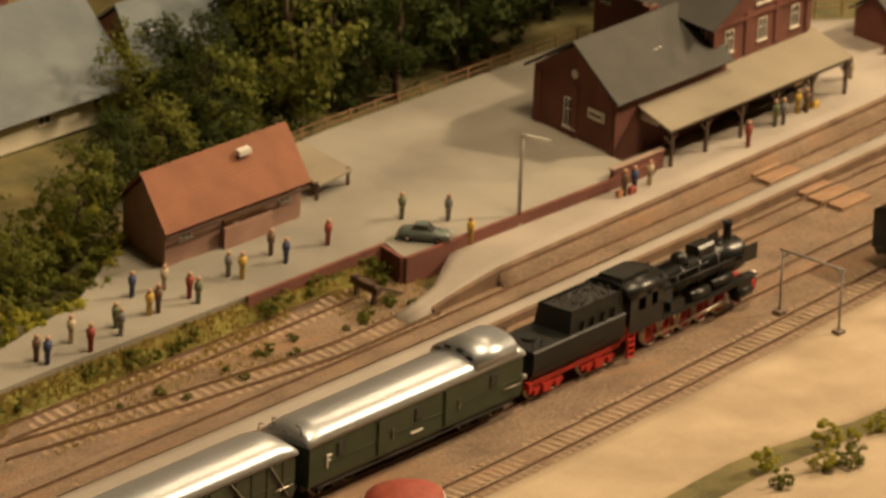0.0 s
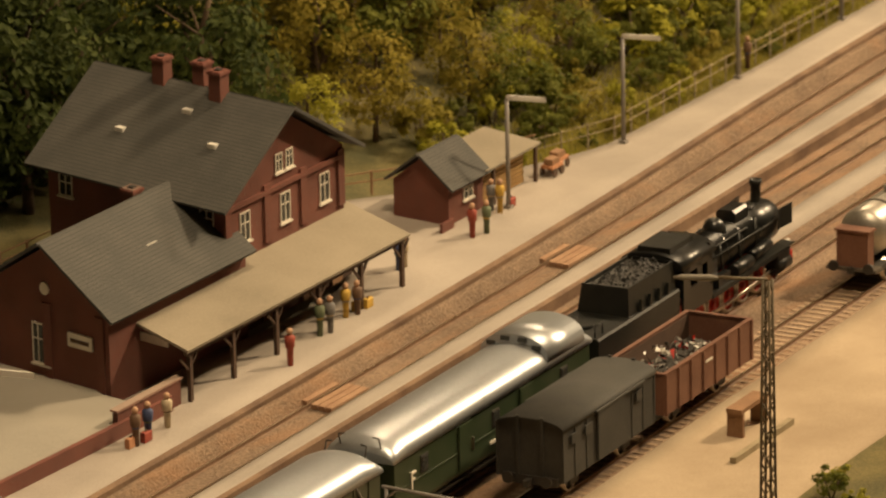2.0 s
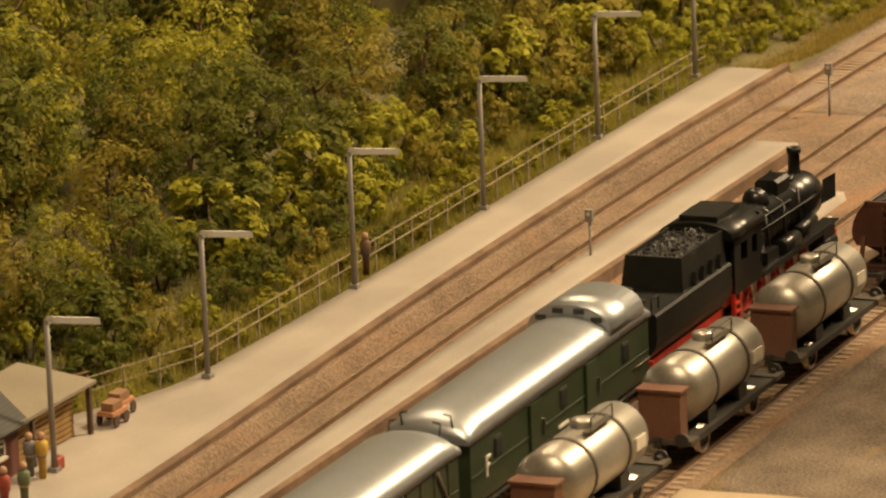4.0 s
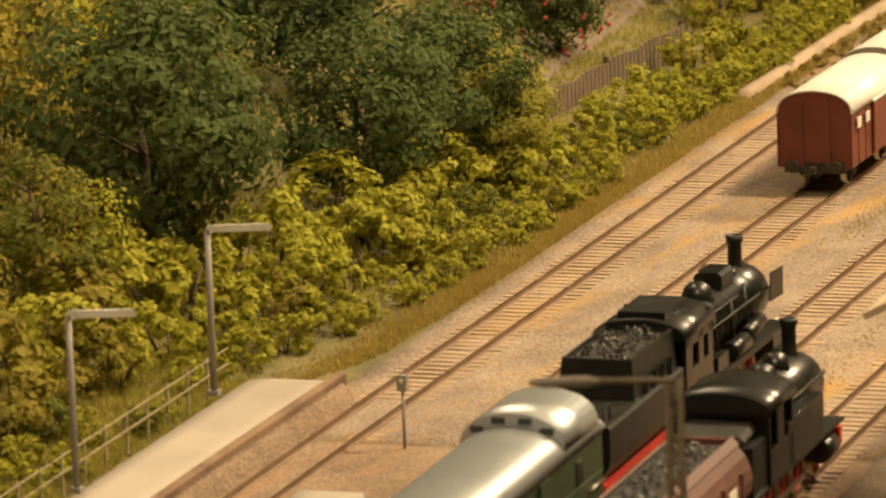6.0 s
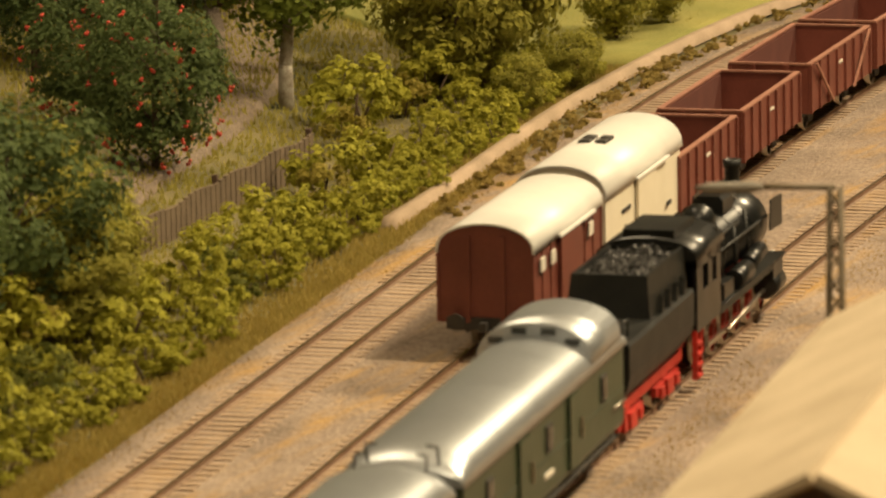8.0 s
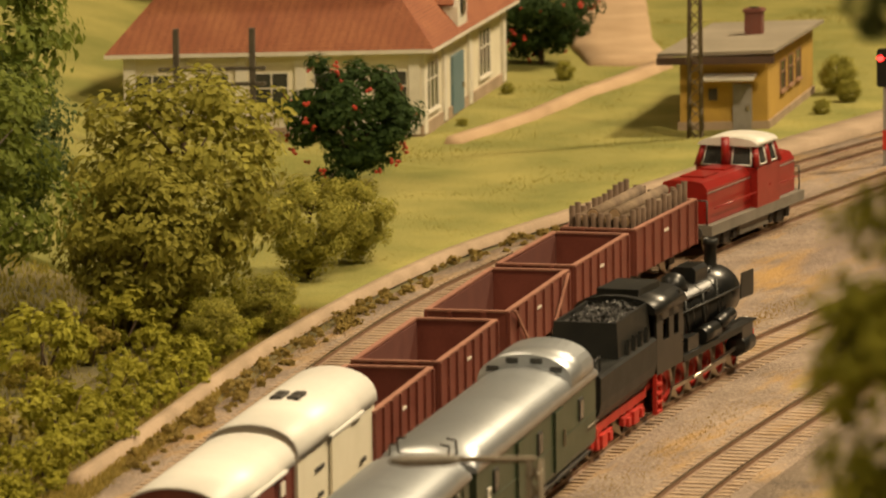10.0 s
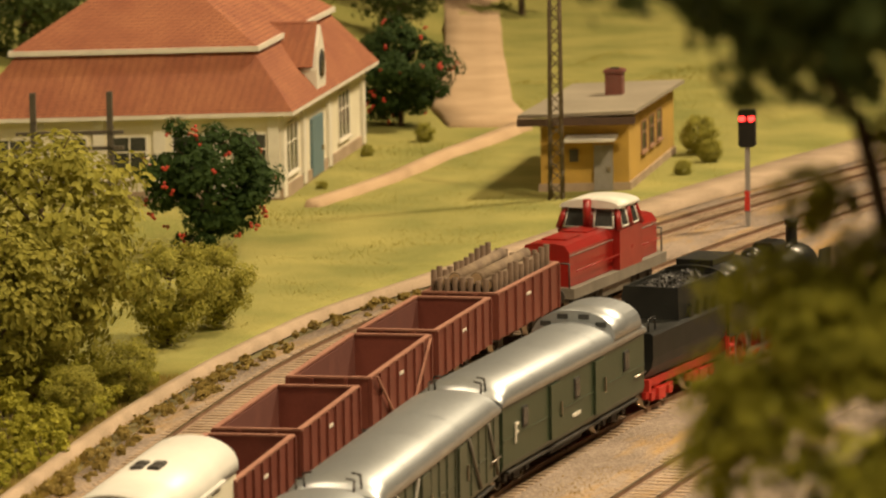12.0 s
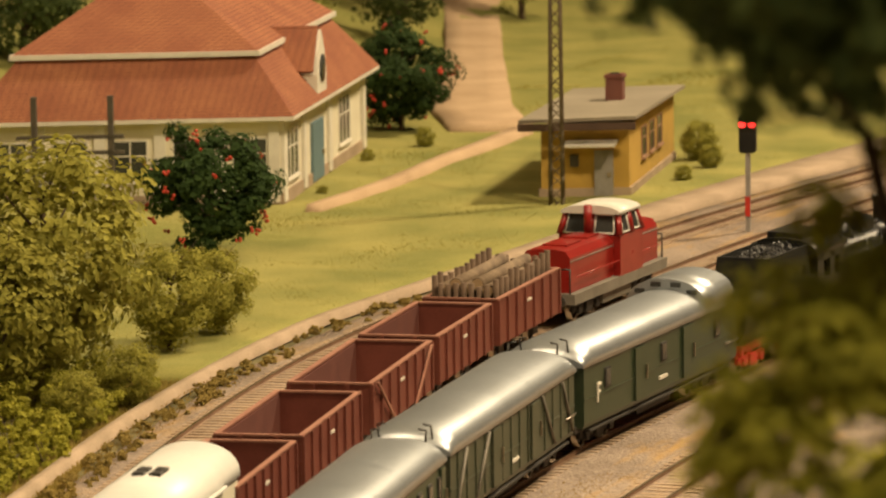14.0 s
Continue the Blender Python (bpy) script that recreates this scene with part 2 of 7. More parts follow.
BLUEROOF = material("blue_grey_roof", (0.115, 0.14, 0.155), (0.17, 0.195, 0.205), 30, 0.8)
BARK = material("bark", (0.07, 0.045, 0.025), (0.12, 0.08, 0.045), 160, 0.9, bump=0.6)
BIRCHBARK = material("birch_bark", (0.46, 0.42, 0.34), (0.16, 0.12, 0.08), 160, 0.85, bump=0.3)
LEAF_DARK = foliage("dark_leaves", (0.020, 0.036, 0.010), (0.085, 0.105, 0.026), (0.045, 0.06, 0.016))
LEAF_MID = foliage("green_leaves", (0.07, 0.095, 0.016), (0.21, 0.22, 0.04), (0.15, 0.15, 0.03))
LEAF_YELLOW = foliage("yellow_green_leaves", (0.218, 0.223, 0.022), (0.483, 0.459, 0.055), (0.310, 0.285, 0.033))
LEAF_OCHRE = foliage("ochre_leaves", (0.19, 0.16, 0.022), (0.38, 0.31, 0.055), (0.22, 0.19, 0.03))
LEAF_DEEP = foliage("deep_rowan_leaves", (0.02, 0.045, 0.012), (0.065, 0.11, 0.03), (0.04, 0.065, 0.018))
LEAF_FRESH = foliage("fresh_green_leaves", (0.085, 0.125, 0.018), (0.23, 0.27, 0.045), (0.15, 0.18, 0.03))
LEAF_DRY = foliage("dry_tuft_leaves", (0.30, 0.22, 0.06), (0.46, 0.35, 0.11), (0.34, 0.26, 0.07))
LEAF_BLUE = foliage("deep_green_leaves", (0.035, 0.062, 0.022), (0.13, 0.175, 0.06), (0.10, 0.125, 0.035))
CROSSWOOD = material("worn_orange_planks", (0.27, 0.155, 0.088), (0.38, 0.235, 0.14), 60, 0.85, bump=0.3)
UNDERGREY = material("dusty_grey_paint", (0.13, 0.115, 0.09), (0.20, 0.18, 0.145), 90, 0.7, bump=0.1)
BERRY = material("red_berries", (0.55, 0.05, 0.02), (0.40, 0.04, 0.015), 200, 0.5, bump=0)
WALLPAINT = material("room_wall_paint", (0.50, 0.44, 0.36), (0.46, 0.40, 0.33), 3, 0.9, bump=0.02)
CARPET = material("room_floor", (0.14, 0.11, 0.09), (0.10, 0.08, 0.065), 30, 0.95, bump=0.1)
SIGNALRED = bpy.data.materials.new("signal_red_light")
SIGNALRED.use_nodes = True
SIGNALRED.node_tree.nodes["Principled BSDF"].inputs["Emission Color"].default_value = (1, 0.03, 0.02, 1)
SIGNALRED.node_tree.nodes["Principled BSDF"].inputs["Emission Strength"].default_value = 6.0
SIGNALRED.node_tree.nodes["Principled BSDF"].inputs["Base Color"].default_value = (0.4, 0.01, 0.01, 1)

# ---- building blocks ----


class Mesh:
    """Collects simple solids into one mesh."""

    def __init__(self):
        self.v, self.f, self.mi, self.smooth = [], [], [], []

    def face(self, idx, mi=0, smooth=False):
        self.f.append(idx), self.mi.append(mi), self.smooth.append(smooth)

    def add(self, verts, faces, mi=0, smooth=False):
        o = len(self.v)
        self.v += [tuple(v) for v in verts]
        for f in faces:
            self.face([i + o for i in f], mi, smooth)
        return self

    def box(self, x0, x1, y0, y1, z0, z1, mi=0, bev=0.0):
        if bev:
            return self.loft([(x0 + 0 * bev, y0 + bev, y1 - bev, z0, z1, bev), (x1, y0 + bev, y1 - bev, z0, z1, bev)], mi)
        vs = [(x, y, z) for x in (x0, x1) for y in (y0, y1) for z in (z0, z1)]
        return self.add(vs, [(0, 1, 3, 2), (4, 6, 7, 5), (0, 4, 5, 1), (2, 3, 7, 6), (0, 2, 6, 4), (1, 5, 7, 3)], mi)

    def loft(self, rows, mi=0):
        """Box along x with its long edges cut off by bev."""
        rings = []
        for x, y0, y1, z0, z1, b in rows:
            rings.append([(x, y0 - b, z0 + b), (x, y0, z0), (x, y1, z0), (x, y1 + b, z0 + b), (x, y1 + b, z1 - b), (x, y1, z1), (x, y0, z1), (x, y0 - b, z1 - b)])
        return self.rings(rings, mi, True)

    def rings(self, rings, mi=0, caps=True, smooth=False, closed=True):
        n, o = len(rings[0]), len(self.v)
        for r in rings:
            self.v += [tuple(p) for p in r]
        for k in range(len(rings) - 1):
            for i in range(n if closed else n - 1):
                j = (i + 1) % n
                self.face([o + k * n + i, o + k * n + j, o + (k + 1) * n + j, o + (k + 1) * n + i], mi, smooth)
        if caps and closed:
            self.face([o + i for i in range(n)][::-1], mi), self.face([o + (len(rings) - 1) * n + i for i in range(n)], mi)
        return self

    def tube(self, p, q, r, r2=None, n=10, mi=0, smooth=True, caps=True):
        p, q = Vector(p), Vector(q)
        r2 = r if r2 is None else r2
        d = (q - p).normalized()
        a = d.orthogonal().normalized()
        b = d.cross(a)
        ang = [2 * math.pi * i / n for i in range(n)]
        return self.rings([[p + (a * math.cos(t) + b * math.sin(t)) * r for t in ang], [q + (a * math.cos(t) + b * math.sin(t)) * r2 for t in ang]], mi, caps, smooth)

    def turned(self, p, axis, profile, n=14, mi=0):
        """A lathe form: profile of (along, radius) about an axis from p."""
        p, d = Vector(p), Vector(axis).normalized()
        a = d.orthogonal().normalized()
        b = d.cross(a)
        return self.rings([[p + d * s + (a * math.cos(2 * math.pi * i / n) + b * math.sin(2 * math.pi * i / n)) * r for i in range(n)] for s, r in profile], mi, True, True)

    def prism(self, outline, x0, x1, mi=0, smooth=False):
        """Outline of (y, z), drawn out along x."""
        return self.rings([[(x0, y, z) for y, z in outline], [(x1, y, z) for y, z in outline]], mi, True, smooth)

    def prism_y(self, outline, y0, y1, mi=0):
        return self.rings([[(x, y0, z) for x, z in outline], [(x, y1, z) for x, z in outline]], mi, True)

    def prism_z(self, outline, z0, z1, mi=0):
        return self.rings([[(x, y, z0) for x, y in outline], [(x, y, z1) for x, y in outline]], mi, True)

    def slab(self, a, b, c, d, t, mi=0):
        """A sheet of thickness t over four corners."""
        a, b, c, d = (Vector(p) for p in (a, b, c, d))
        nrm = (b - a).cross(d - a).normalized() * t
        vs = [a, b, c, d, a - nrm, b - nrm, c - nrm, d - nrm]
        return self.add(vs, [(0, 1, 2, 3), (7, 6, 5, 4), (0, 4, 5, 1), (1, 5, 6, 2), (2, 6, 7, 3), (3, 7, 4, 0)], mi)

    def data(self, name, mats, planned=None):
        me = bpy.data.meshes.new(name)
        vs = self.v
        if planned is not None:
            vs = [planned(*v) for v in vs]
        me.from_pydata(vs, [], self.f)
        for m in (mats if isinstance(mats, (list, tuple)) else [mats]):
            me.materials.append(m)
        me.polygons.foreach_set("material_index", self.mi)
        me.polygons.foreach_set("use_smooth", self.smooth)
        bm = bmesh.new()
        bm.from_mesh(me)
        bmesh.ops.recalc_face_normals(bm, faces=bm.faces)
        bm.to_mesh(me)
        bm.free()
        return me


BASE = {}


def laid(x, y, z, bent):
    """How a thing's plan metres turn into its own space: warped to the camera's view like the plan, or straight as at
    its base.
    """
    b = seat(x, y, z)
    if bent:
        return lambda px, py, pz: seat(px, py, pz) - b
    e = 0.02
    dx, dy = (seat(x + e, y, z) - seat(x - e, y, z)) / (2 * e), (seat(x, y + e, z) - seat(x, y - e, z)) / (2 * e)
    dz = seat(x, y, 1.0).z
    dx.z = dy.z = 0
    return lambda px, py, pz: dx * (px - x) + dy * (py - y) + Vector((0, 0, (pz - z) * dz))


def thing(name, x, y, z, label, category, group="", kind="", bent=False):
    """An Empty at its base on the plan; its parts are drawn in plan metres."""
    ob = new(name)
    ob.empty_display_size = 0.01
    ob.location = seat(x, y, z)
    BASE[ob] = laid(x, y, z, bent)
    return tagged(ob, label, category, group, kind)


def part(name, mesh, mats, parent, label=""):
    """One mesh under a thing or part; planned things follow the view-fitted warp, others are in the thing's own space.
    """
    me = mesh if isinstance(mesh, bpy.types.Mesh) else mesh.data(name, mats, BASE.get(parent))
    ob = new(name, me)
    ob.parent = parent
    if parent in BASE:
        BASE[ob] = BASE[parent]
    return tagged(ob, label)


def loose(name, mesh, mats, x, y, z, label, category, group="", kind=""):
    """A one-mesh thing drawn in plan metres."""
    b = seat(x, y, z)
    ob = new(name, mesh.data(name, mats, laid(x, y, z, True)))
    ob.location = b
    return tagged(ob, label, category, group, kind)


def rigid(name, m, label, category, group=""):
    ob = new(name)
    ob.empty_display_size = 0.01
    ob.matrix_world = m
    return tagged(ob, label, category, group)


def spot(x, y, z=0.0, turn=0.0):
    """Pose of a rigid thing at a plan place, turned with the view-fitted plan."""
    p, q = seat(x - 0.02, y), seat(x + 0.02, y)
    return Matrix.Translation(seat(x, y, z)) @ Matrix.Rotation(math.atan2(q.y - p.y, q.x - p.x) + radians(turn), 4, "Z")


def between(pts, x):
    """Height of a smooth line through (x, y) pairs."""
    xs, ys = [p[0] for p in pts], [p[1] for p in pts]
    if x <= xs[0]:
        return ys[0] + (x - xs[0]) * (ys[1] - ys[0]) / (xs[1] - xs[0])
    if x >= xs[-1]:
        return ys[-1] + (x - xs[-1]) * (ys[-1] - ys[-2]) / (xs[-1] - xs[-2])
    k = max(i for i in range(len(xs) - 1) if xs[i] <= x)
    h = xs[k + 1] - xs[k]

    def slope(i):
        i = min(max(i, 1), len(xs) - 2)
        return (ys[i + 1] - ys[i - 1]) / (xs[i + 1] - xs[i - 1])
    s = (x - xs[k]) / h
    return ((2 * s ** 3 - 3 * s * s + 1) * ys[k] + (s ** 3 - 2 * s * s + s) * h * slope(k) + (3 * s * s - 2 * s ** 3) * ys[k + 1] + (s ** 3 - s * s) * h * slope(k + 1))


# centre lines of the four tracks and the sidings
TRACKS = {
    "platform_track": [(-0.4, 0.585), (0.2, 0.600), (0.6, 0.608), (1.17, 0.622), (1.5, 0.634), (1.8, 0.640), (2.3, 0.641), (2.9, 0.648), (3.1, 0.646), (3.26, 0.632), (3.4, 0.602), (3.6, 0.548), (3.8, 0.482), (4.1, 0.37)],
    "middle_track": [(-0.4, 0.535), (0.3, 0.552), (0.8, 0.567), (1.5, 0.575), (2.0, 0.583), (2.5, 0.586), (3.0, 0.583), (3.2, 0.571), (3.35, 0.548), (3.55, 0.503), (3.8, 0.43), (4.1, 0.32)],
    "express_track": [(-0.4, 0.482), (0.3, 0.501), (0.6, 0.504), (1.0, 0.511), (1.3, 0.518), (1.8, 0.522), (2.5, 0.522), (2.8, 0.515), (2.95, 0.499), (3.1, 0.471), (3.3, 0.425), (3.6, 0.34), (3.9, 0.24)],
    "goods_track": [(-0.4, 0.43), (0.4, 0.443), (0.8, 0.460), (1.2, 0.464), (2.0, 0.466), (2.6, 0.466), (2.75, 0.458), (2.95, 0.434), (3.2, 0.385), (3.5, 0.31), (3.8, 0.22)],
}


class Line:
    """A track's centre line on the board, by its length."""

    def __init__(self, pts, x0, x1, step=0.01):
        self.x = list(np.arange(x0, x1, step))
        self.p = [seat(x, between(pts, x)) for x in self.x]
        self.s = [0.0]
        for a, b in zip(self.p, self.p[1:]):
            self.s.append(self.s[-1] + (b - a).length)

    def way(self, x):
        return float(np.interp(x, self.x, self.s))

    def at(self, s):
        return Vector([float(np.interp(s, self.s, [p[i] for p in self.p])) for i in range(3)])

    def stand(self, s, base):
        """A vehicle's pose, its two ends on the rails."""
        a, b = self.at(s - base / 2), self.at(s + base / 2)
        d = b - a
        return Matrix.Translation((a + b) / 2) @ Matrix.Rotation(math.atan2(d.y, d.x), 4, "Z")


LINES = {k: Line(v, -0.4, v[-1][0]) for k, v in TRACKS.items()}
GAUGE = 0.0165

# ---- room ----


def room():
    for name, b in (("wall_north", (-4, 8, 4.0, 4.15, -0.95, 1.9)), ("wall_south", (-4, 8, -4.15, -4.0, -0.95, 1.9)), ("wall_west", (-4.15, -4, -4.15, 4.15, -0.95, 1.9)), ("wall_east", (8, 8.15, -4.15, 4.15, -0.95, 1.9))):
        ob = new(name, Mesh().box(*b).data(name, WALLPAINT))
        tagged(ob, "plain warm-toned wall of the exhibition room", "wall", kind="structure")
    tagged(new("ceiling", Mesh().box(-4.15, 8.15, -4.15, 4.15, 1.9, 2.0).data("ceiling", WALLPAINT)), "plain pale ceiling of the exhibition room", "ceiling", kind="structure")
    tagged(new("floor", Mesh().box(-4.15, 8.15, -4.15, 4.15, -1.05, -0.95).data("floor", CARPET)), "dark carpet of the exhibition room", "floor", kind="structure")


room()


def lie(x, y):
    """Height of the modelled ground: a bank behind the station, a gentle rise of the meadow."""
    z = -0.004
    back = between([(0.0, 0.80), (0.45, 0.84), (0.8, 0.88), (1.25, 0.72), (2.1, 0.70), (2.9, 0.74), (3.4, 0.80), (4.2, 0.9)], min(max(x, 0), 4.2))
    if y > back:
        z += min((y - back) * 0.22, 0.16)
    z += 0.0025 * noise.noise((x * 9, y * 9, 0)) if y > 0.69 or y < 0.36 else 0
    return z


def sheet(name, x0, x1, step, y_lo, y_hi, rows, height, mats, label, category, kind="structure", tuck=0.004):
    """A laid surface between two lines of the plan, its edges turned down."""
    m = Mesh()
    xs = list(np.arange(x0, x1, step)) + [x1]
    grid = []
    for x in xs:
        a, b = y_lo(x), y_hi(x)
        r = [(x, a - 0.0015, height(x, a) - tuck)] + [(x, a + (b - a) * j / rows, height(x, a + (b - a) * j / rows)) for j in range(rows + 1)] + [(x, b + 0.0015, height(x, b) - tuck)]
        grid.append(r)
    grid = [[(x - 0.001, y, z - tuck) for x, y, z in grid[0]]] + grid + [[(x + 0.001, y, z - tuck) for x, y, z in grid[-1]]]
    m.rings(grid, 0, False, True, closed=False)
    return loose(name, m, mats, (x0 + x1) / 2, (y_lo(x0) + y_hi(x0)) / 2, 0, label, category, kind=kind)


sheet("ground", -2.0, 7.0, 0.04, lambda x: -0.1, lambda x: 3.4, 90, lie, EARTH, "moss and earth scenery base of the model railway", "ground", tuck=0.3)
for x0, x1, bed, label in ((-0.4, 1.93, BALLAST_BROWN, "dark brown gravel ballast between the platforms"), (1.93, 4.05, BALLAST, "pale brown gravel ballast under the running tracks")):
    sheet("trackbed", x0, x1, 0.03, lambda x: between(TRACKS["goods_track"], x) - 0.021, lambda x: between(TRACKS["platform_track"], x) + 0.026, 24,
          lambda x, y: -0.0022 + 0.0005 * noise.noise((x * 60, y * 60, 1)), bed, label, "ballast")
sheet("meadow", 3.12, 6.5, 0.04, lambda x: max(between(TRACKS["platform_track"], x) + 0.042, 0.05), lambda x: 0.72 + (x - 3.12) * 1.6 if x < 3.6 else 2.2, 26, lambda x, y: lie(x, y) + 0.003 + 0.0012 * noise.noise((x * 30, y * 30, 2)), MEADOW, "yellow-green flocked meadow behind the tracks", "meadow")
sheet("road", -0.3, 1.25, 0.03, lambda x: between([(-0.3, 0.30), (0.5, 0.362), (0.62, 0.345), (0.75, 0.352), (0.86, 0.362), (1.1, 0.36), (1.75, 0.38)], x), lambda x: between(TRACKS["goods_track"], x) - 0.016, 8, lambda x, y: -0.0018 + 0.0005 * noise.noise((x * 40, y * 40, 3)), SAND, "pale sandy goods road beside the siding", "road")
sheet("siding_yard", 1.23, 3.3, 0.04, lambda x: 0.2, lambda x: between(TRACKS["goods_track"], x) - 0.016, 14, lambda x, y: -0.003 + 0.0006 * noise.noise((x * 50, y * 50, 7)), BALLAST_GREY, "dark cinder ground beside the goods siding", "ground")
sheet("path", 0.1, 0.62, 0.02, lambda x: 0.25, lambda x: between([(0.1, 0.31), (0.5, 0.335), (0.62, 0.325)], x), 4, lambda x, y: -0.001, SAND, "pale sandy path at the board's front edge", "path")
sheet("kerb_path", 2.70, 4.0, 0.02, lambda x: between([(2.7, 0.683), (3.03, 0.684), (3.26, 0.667), (3.39, 0.638), (3.63, 0.570), (3.82, 0.506), (4.0, 0.44)], x), lambda x: between([(2.7, 0.687), (3.03, 0.688), (3.26, 0.672), (3.39, 0.644), (3.63, 0.59), (3.82, 0.535), (4.0, 0.47)], x), 2, lambda x, y: 0.001, KERB, "pale footpath edging along the outer track", "kerb")
sheet("footpath", 3.66, 3.98, 0.02, lambda x: between([(3.66, 0.740), (3.88, 0.704), (4.0, 0.690)], x), lambda x: between([(3.66, 0.746), (3.88, 0.712), (4.0, 0.700)], x), 2, lambda x, y: lie(x, y) + 0.0065, PATHWAY, "trodden earth path across the meadow", "path")
sheet("dirt_track", 4.0, 5.6, 0.03, lambda x: between([(4.0, 0.695), (4.106, 0.723), (4.5, 0.829), (4.88, 0.926), (5.6, 1.10)], x), lambda x: between([(4.0, 0.736), (4.052, 0.750), (4.43, 0.842), (4.85, 0.951), (5.6, 1.14)], x), 3, lambda x, y: lie(x, y) + 0.0065, PATHWAY, "brown dirt track climbing the meadow", "path")
sheet("lane", 2.62, 3.30, 0.03, lambda x: between([(2.62, 0.765), (2.98, 0.800), (3.3, 0.88)], x), lambda x: between([(2.62, 0.785), (2.98, 0.825), (3.3, 0.92)], x), 3, lambda x, y: lie(x, y) + 0.0035, BALLAST_GREY, "grey lane behind the hedge", "lane")


def platforms():
    edge = lambda x: between([(0.50, 0.622), (0.57, 0.627), (1.17, 0.642), (1.47, 0.654), (1.8, 0.660), (2.02, 0.660)], x)
    back = lambda x: between([(0.50, 0.632), (0.56, 0.645), (0.60, 0.672), (0.78, 0.70), (1.015, 0.70), (1.035, 0.80), (1.09, 0.785), (1.15, 0.745), (1.22, 0.715), (1.30, 0.690), (2.0, 0.690), (2.02, 0.688)], x)
    sheet("platform_1", 0.52, 2.008, 0.02, edge, back, 4, lambda x, y: 0.008 * min(1, max(0.05, (x - 0.52) / 0.08), max(0.1, (2.012 - x) / 0.02)), PAVING, "grey gravel surface of the main platform", "platform", tuck=0.011)
    # Gravel slope added so the camera sees less of the over-tall platform edge.
    sheet("ballast_shoulder", 0.60, 1.995, 0.015, lambda x: edge(x) - 0.0080, lambda x: edge(x) - 0.0024, 3, lambda x, y: -0.0022 + 0.0078 * min(1, max(0, (y - edge(x) + 0.0080) / 0.0050)) + 0.0006 * noise.noise((x * 90, y * 90, 2)), BALLAST_BROWN, "brown gravel bank added to hide the tall platform edge from view", "ballast")
    m = Mesh()
    xs = list(np.arange(0.54, 2.005, 0.02))
    m.rings([[(x, edge(x) - 0.0022, -0.003), (x, edge(x) - 0.0022, 0.0078 * min(1, (x - 0.52) / 0.08)), (x, edge(x) + 0.001, 0.0086 * min(1, (x - 0.52) / 0.08)), (x, edge(x) + 0.001, -0.003)] for x in xs], 0)
    loose("platform_edge", m, EDGEWOOD, 1.2, 0.64, 0, "dark brown timber edging of the main platform", "platform edge", kind="structure")
    lo = lambda x: between([(-0.3, 0.552), (0.314, 0.569), (0.6, 0.580), (0.82, 0.586), (1.2, 0.592), (1.5, 0.596), (1.83, 0.598)], x)
    hi = lambda x: between([(-0.3, 0.570), (0.242, 0.586), (0.6, 0.592), (0.86, 0.600), (1.2, 0.607), (1.5, 0.615), (1.84, 0.621)], x)
    sheet("platform_2", -0.3, 1.832, 0.02, lo, hi, 3, lambda x, y: 0.0035, PAVING, "narrow pale gravel platform between two tracks", "platform", tuck=0.007)
    m = Mesh()
    xs = list(np.arange(-0.3, 1.83, 0.02))
    m.rings([[(x, lo(x) - 0.002, -0.003), (x, lo(x) - 0.002, 0.0036), (x, lo(x) + 0.0008, 0.0042), (x, lo(x) + 0.0008, -0.003)] for x in xs], 0)
    loose("platform_edge", m, EDGEWOOD, 1.0, 0.59, 0, "dark timber edging of the narrow platform", "platform edge", kind="structure")
    lo3 = lambda x: between([(0.95, 0.536), (1.4, 0.540), (1.78, 0.545)], x)
    sheet("platform_3", 0.95, 1.74, 0.03, lo3, lambda x: lo3(x) + 0.012, 2, lambda x, y: 0.0015, PAVING, "low pale gravel strip beside the express track", "platform", tuck=0.005)
    # raised goods yard with its retaining wall
    m = Mesh()
    outline = [(0.12, 0.69), (0.30, 0.702), (0.455, 0.700), (0.562, 0.700), (0.557, 0.673), (0.62, 0.672), (0.74, 0.668), (0.775, 0.668), (0.775, 0.70), (1.02, 0.705), (1.04, 0.86), (0.85, 0.868), (0.64, 0.872), (0.50, 0.862), (0.43, 0.825), (0.36, 0.768), (0.29, 0.745), (0.12, 0.715)]
    m.prism_z(outline, -0.004, 0.014)
    loose("yard", m, YARD, 0.6, 0.76, 0, "grey gravel goods yard raised above the platform", "yard", kind="structure")
    m = Mesh()
    run = [(0.445, 0.6992), (0.455, 0.6992), (0.558, 0.6988), (0.5555, 0.6722), (0.62, 0.671), (0.74, 0.667), (0.79, 0.6668)]
    for (a, b), (c, d) in zip(run, run[1:]):
        m.slab((a, b - 0.001, 0.0155), (c, d - 0.001, 0.0155), (c, d - 0.001, -0.004), (a, b - 0.001, -0.004), 0.003)
    loose("yard_wall", m, BRICK, 0.6, 0.69, 0, "low red brick retaining wall round the yard", "wall", kind="structure")


platforms()


def crossing(x, y, w, d):
    t = thing("plank_crossing", x, y, 0, "orange timber planks laid over the track for crossing", "crossing", "track crossings")
    for k in range(3):
        y0 = y - d / 2 + k * d / 3
        part("plank", Mesh().box(x - w / 2, x + w / 2, y0, y0 + d / 3 - 0.0006, -0.002, 0.0004), CROSSWOOD, t)
    return t


for x, y in ((0.868, between(TRACKS["platform_track"], 0.868)), (0.868, between(TRACKS["middle_track"], 0.868)), (1.12, between(TRACKS["platform_track"], 1.12))):
    crossing(x, y - 0.0165, 0.032, 0.013), crossing(x, y, 0.034, 0.0132), crossing(x, y + 0.0155, 0.03, 0.011)

# ---- vehicles ----


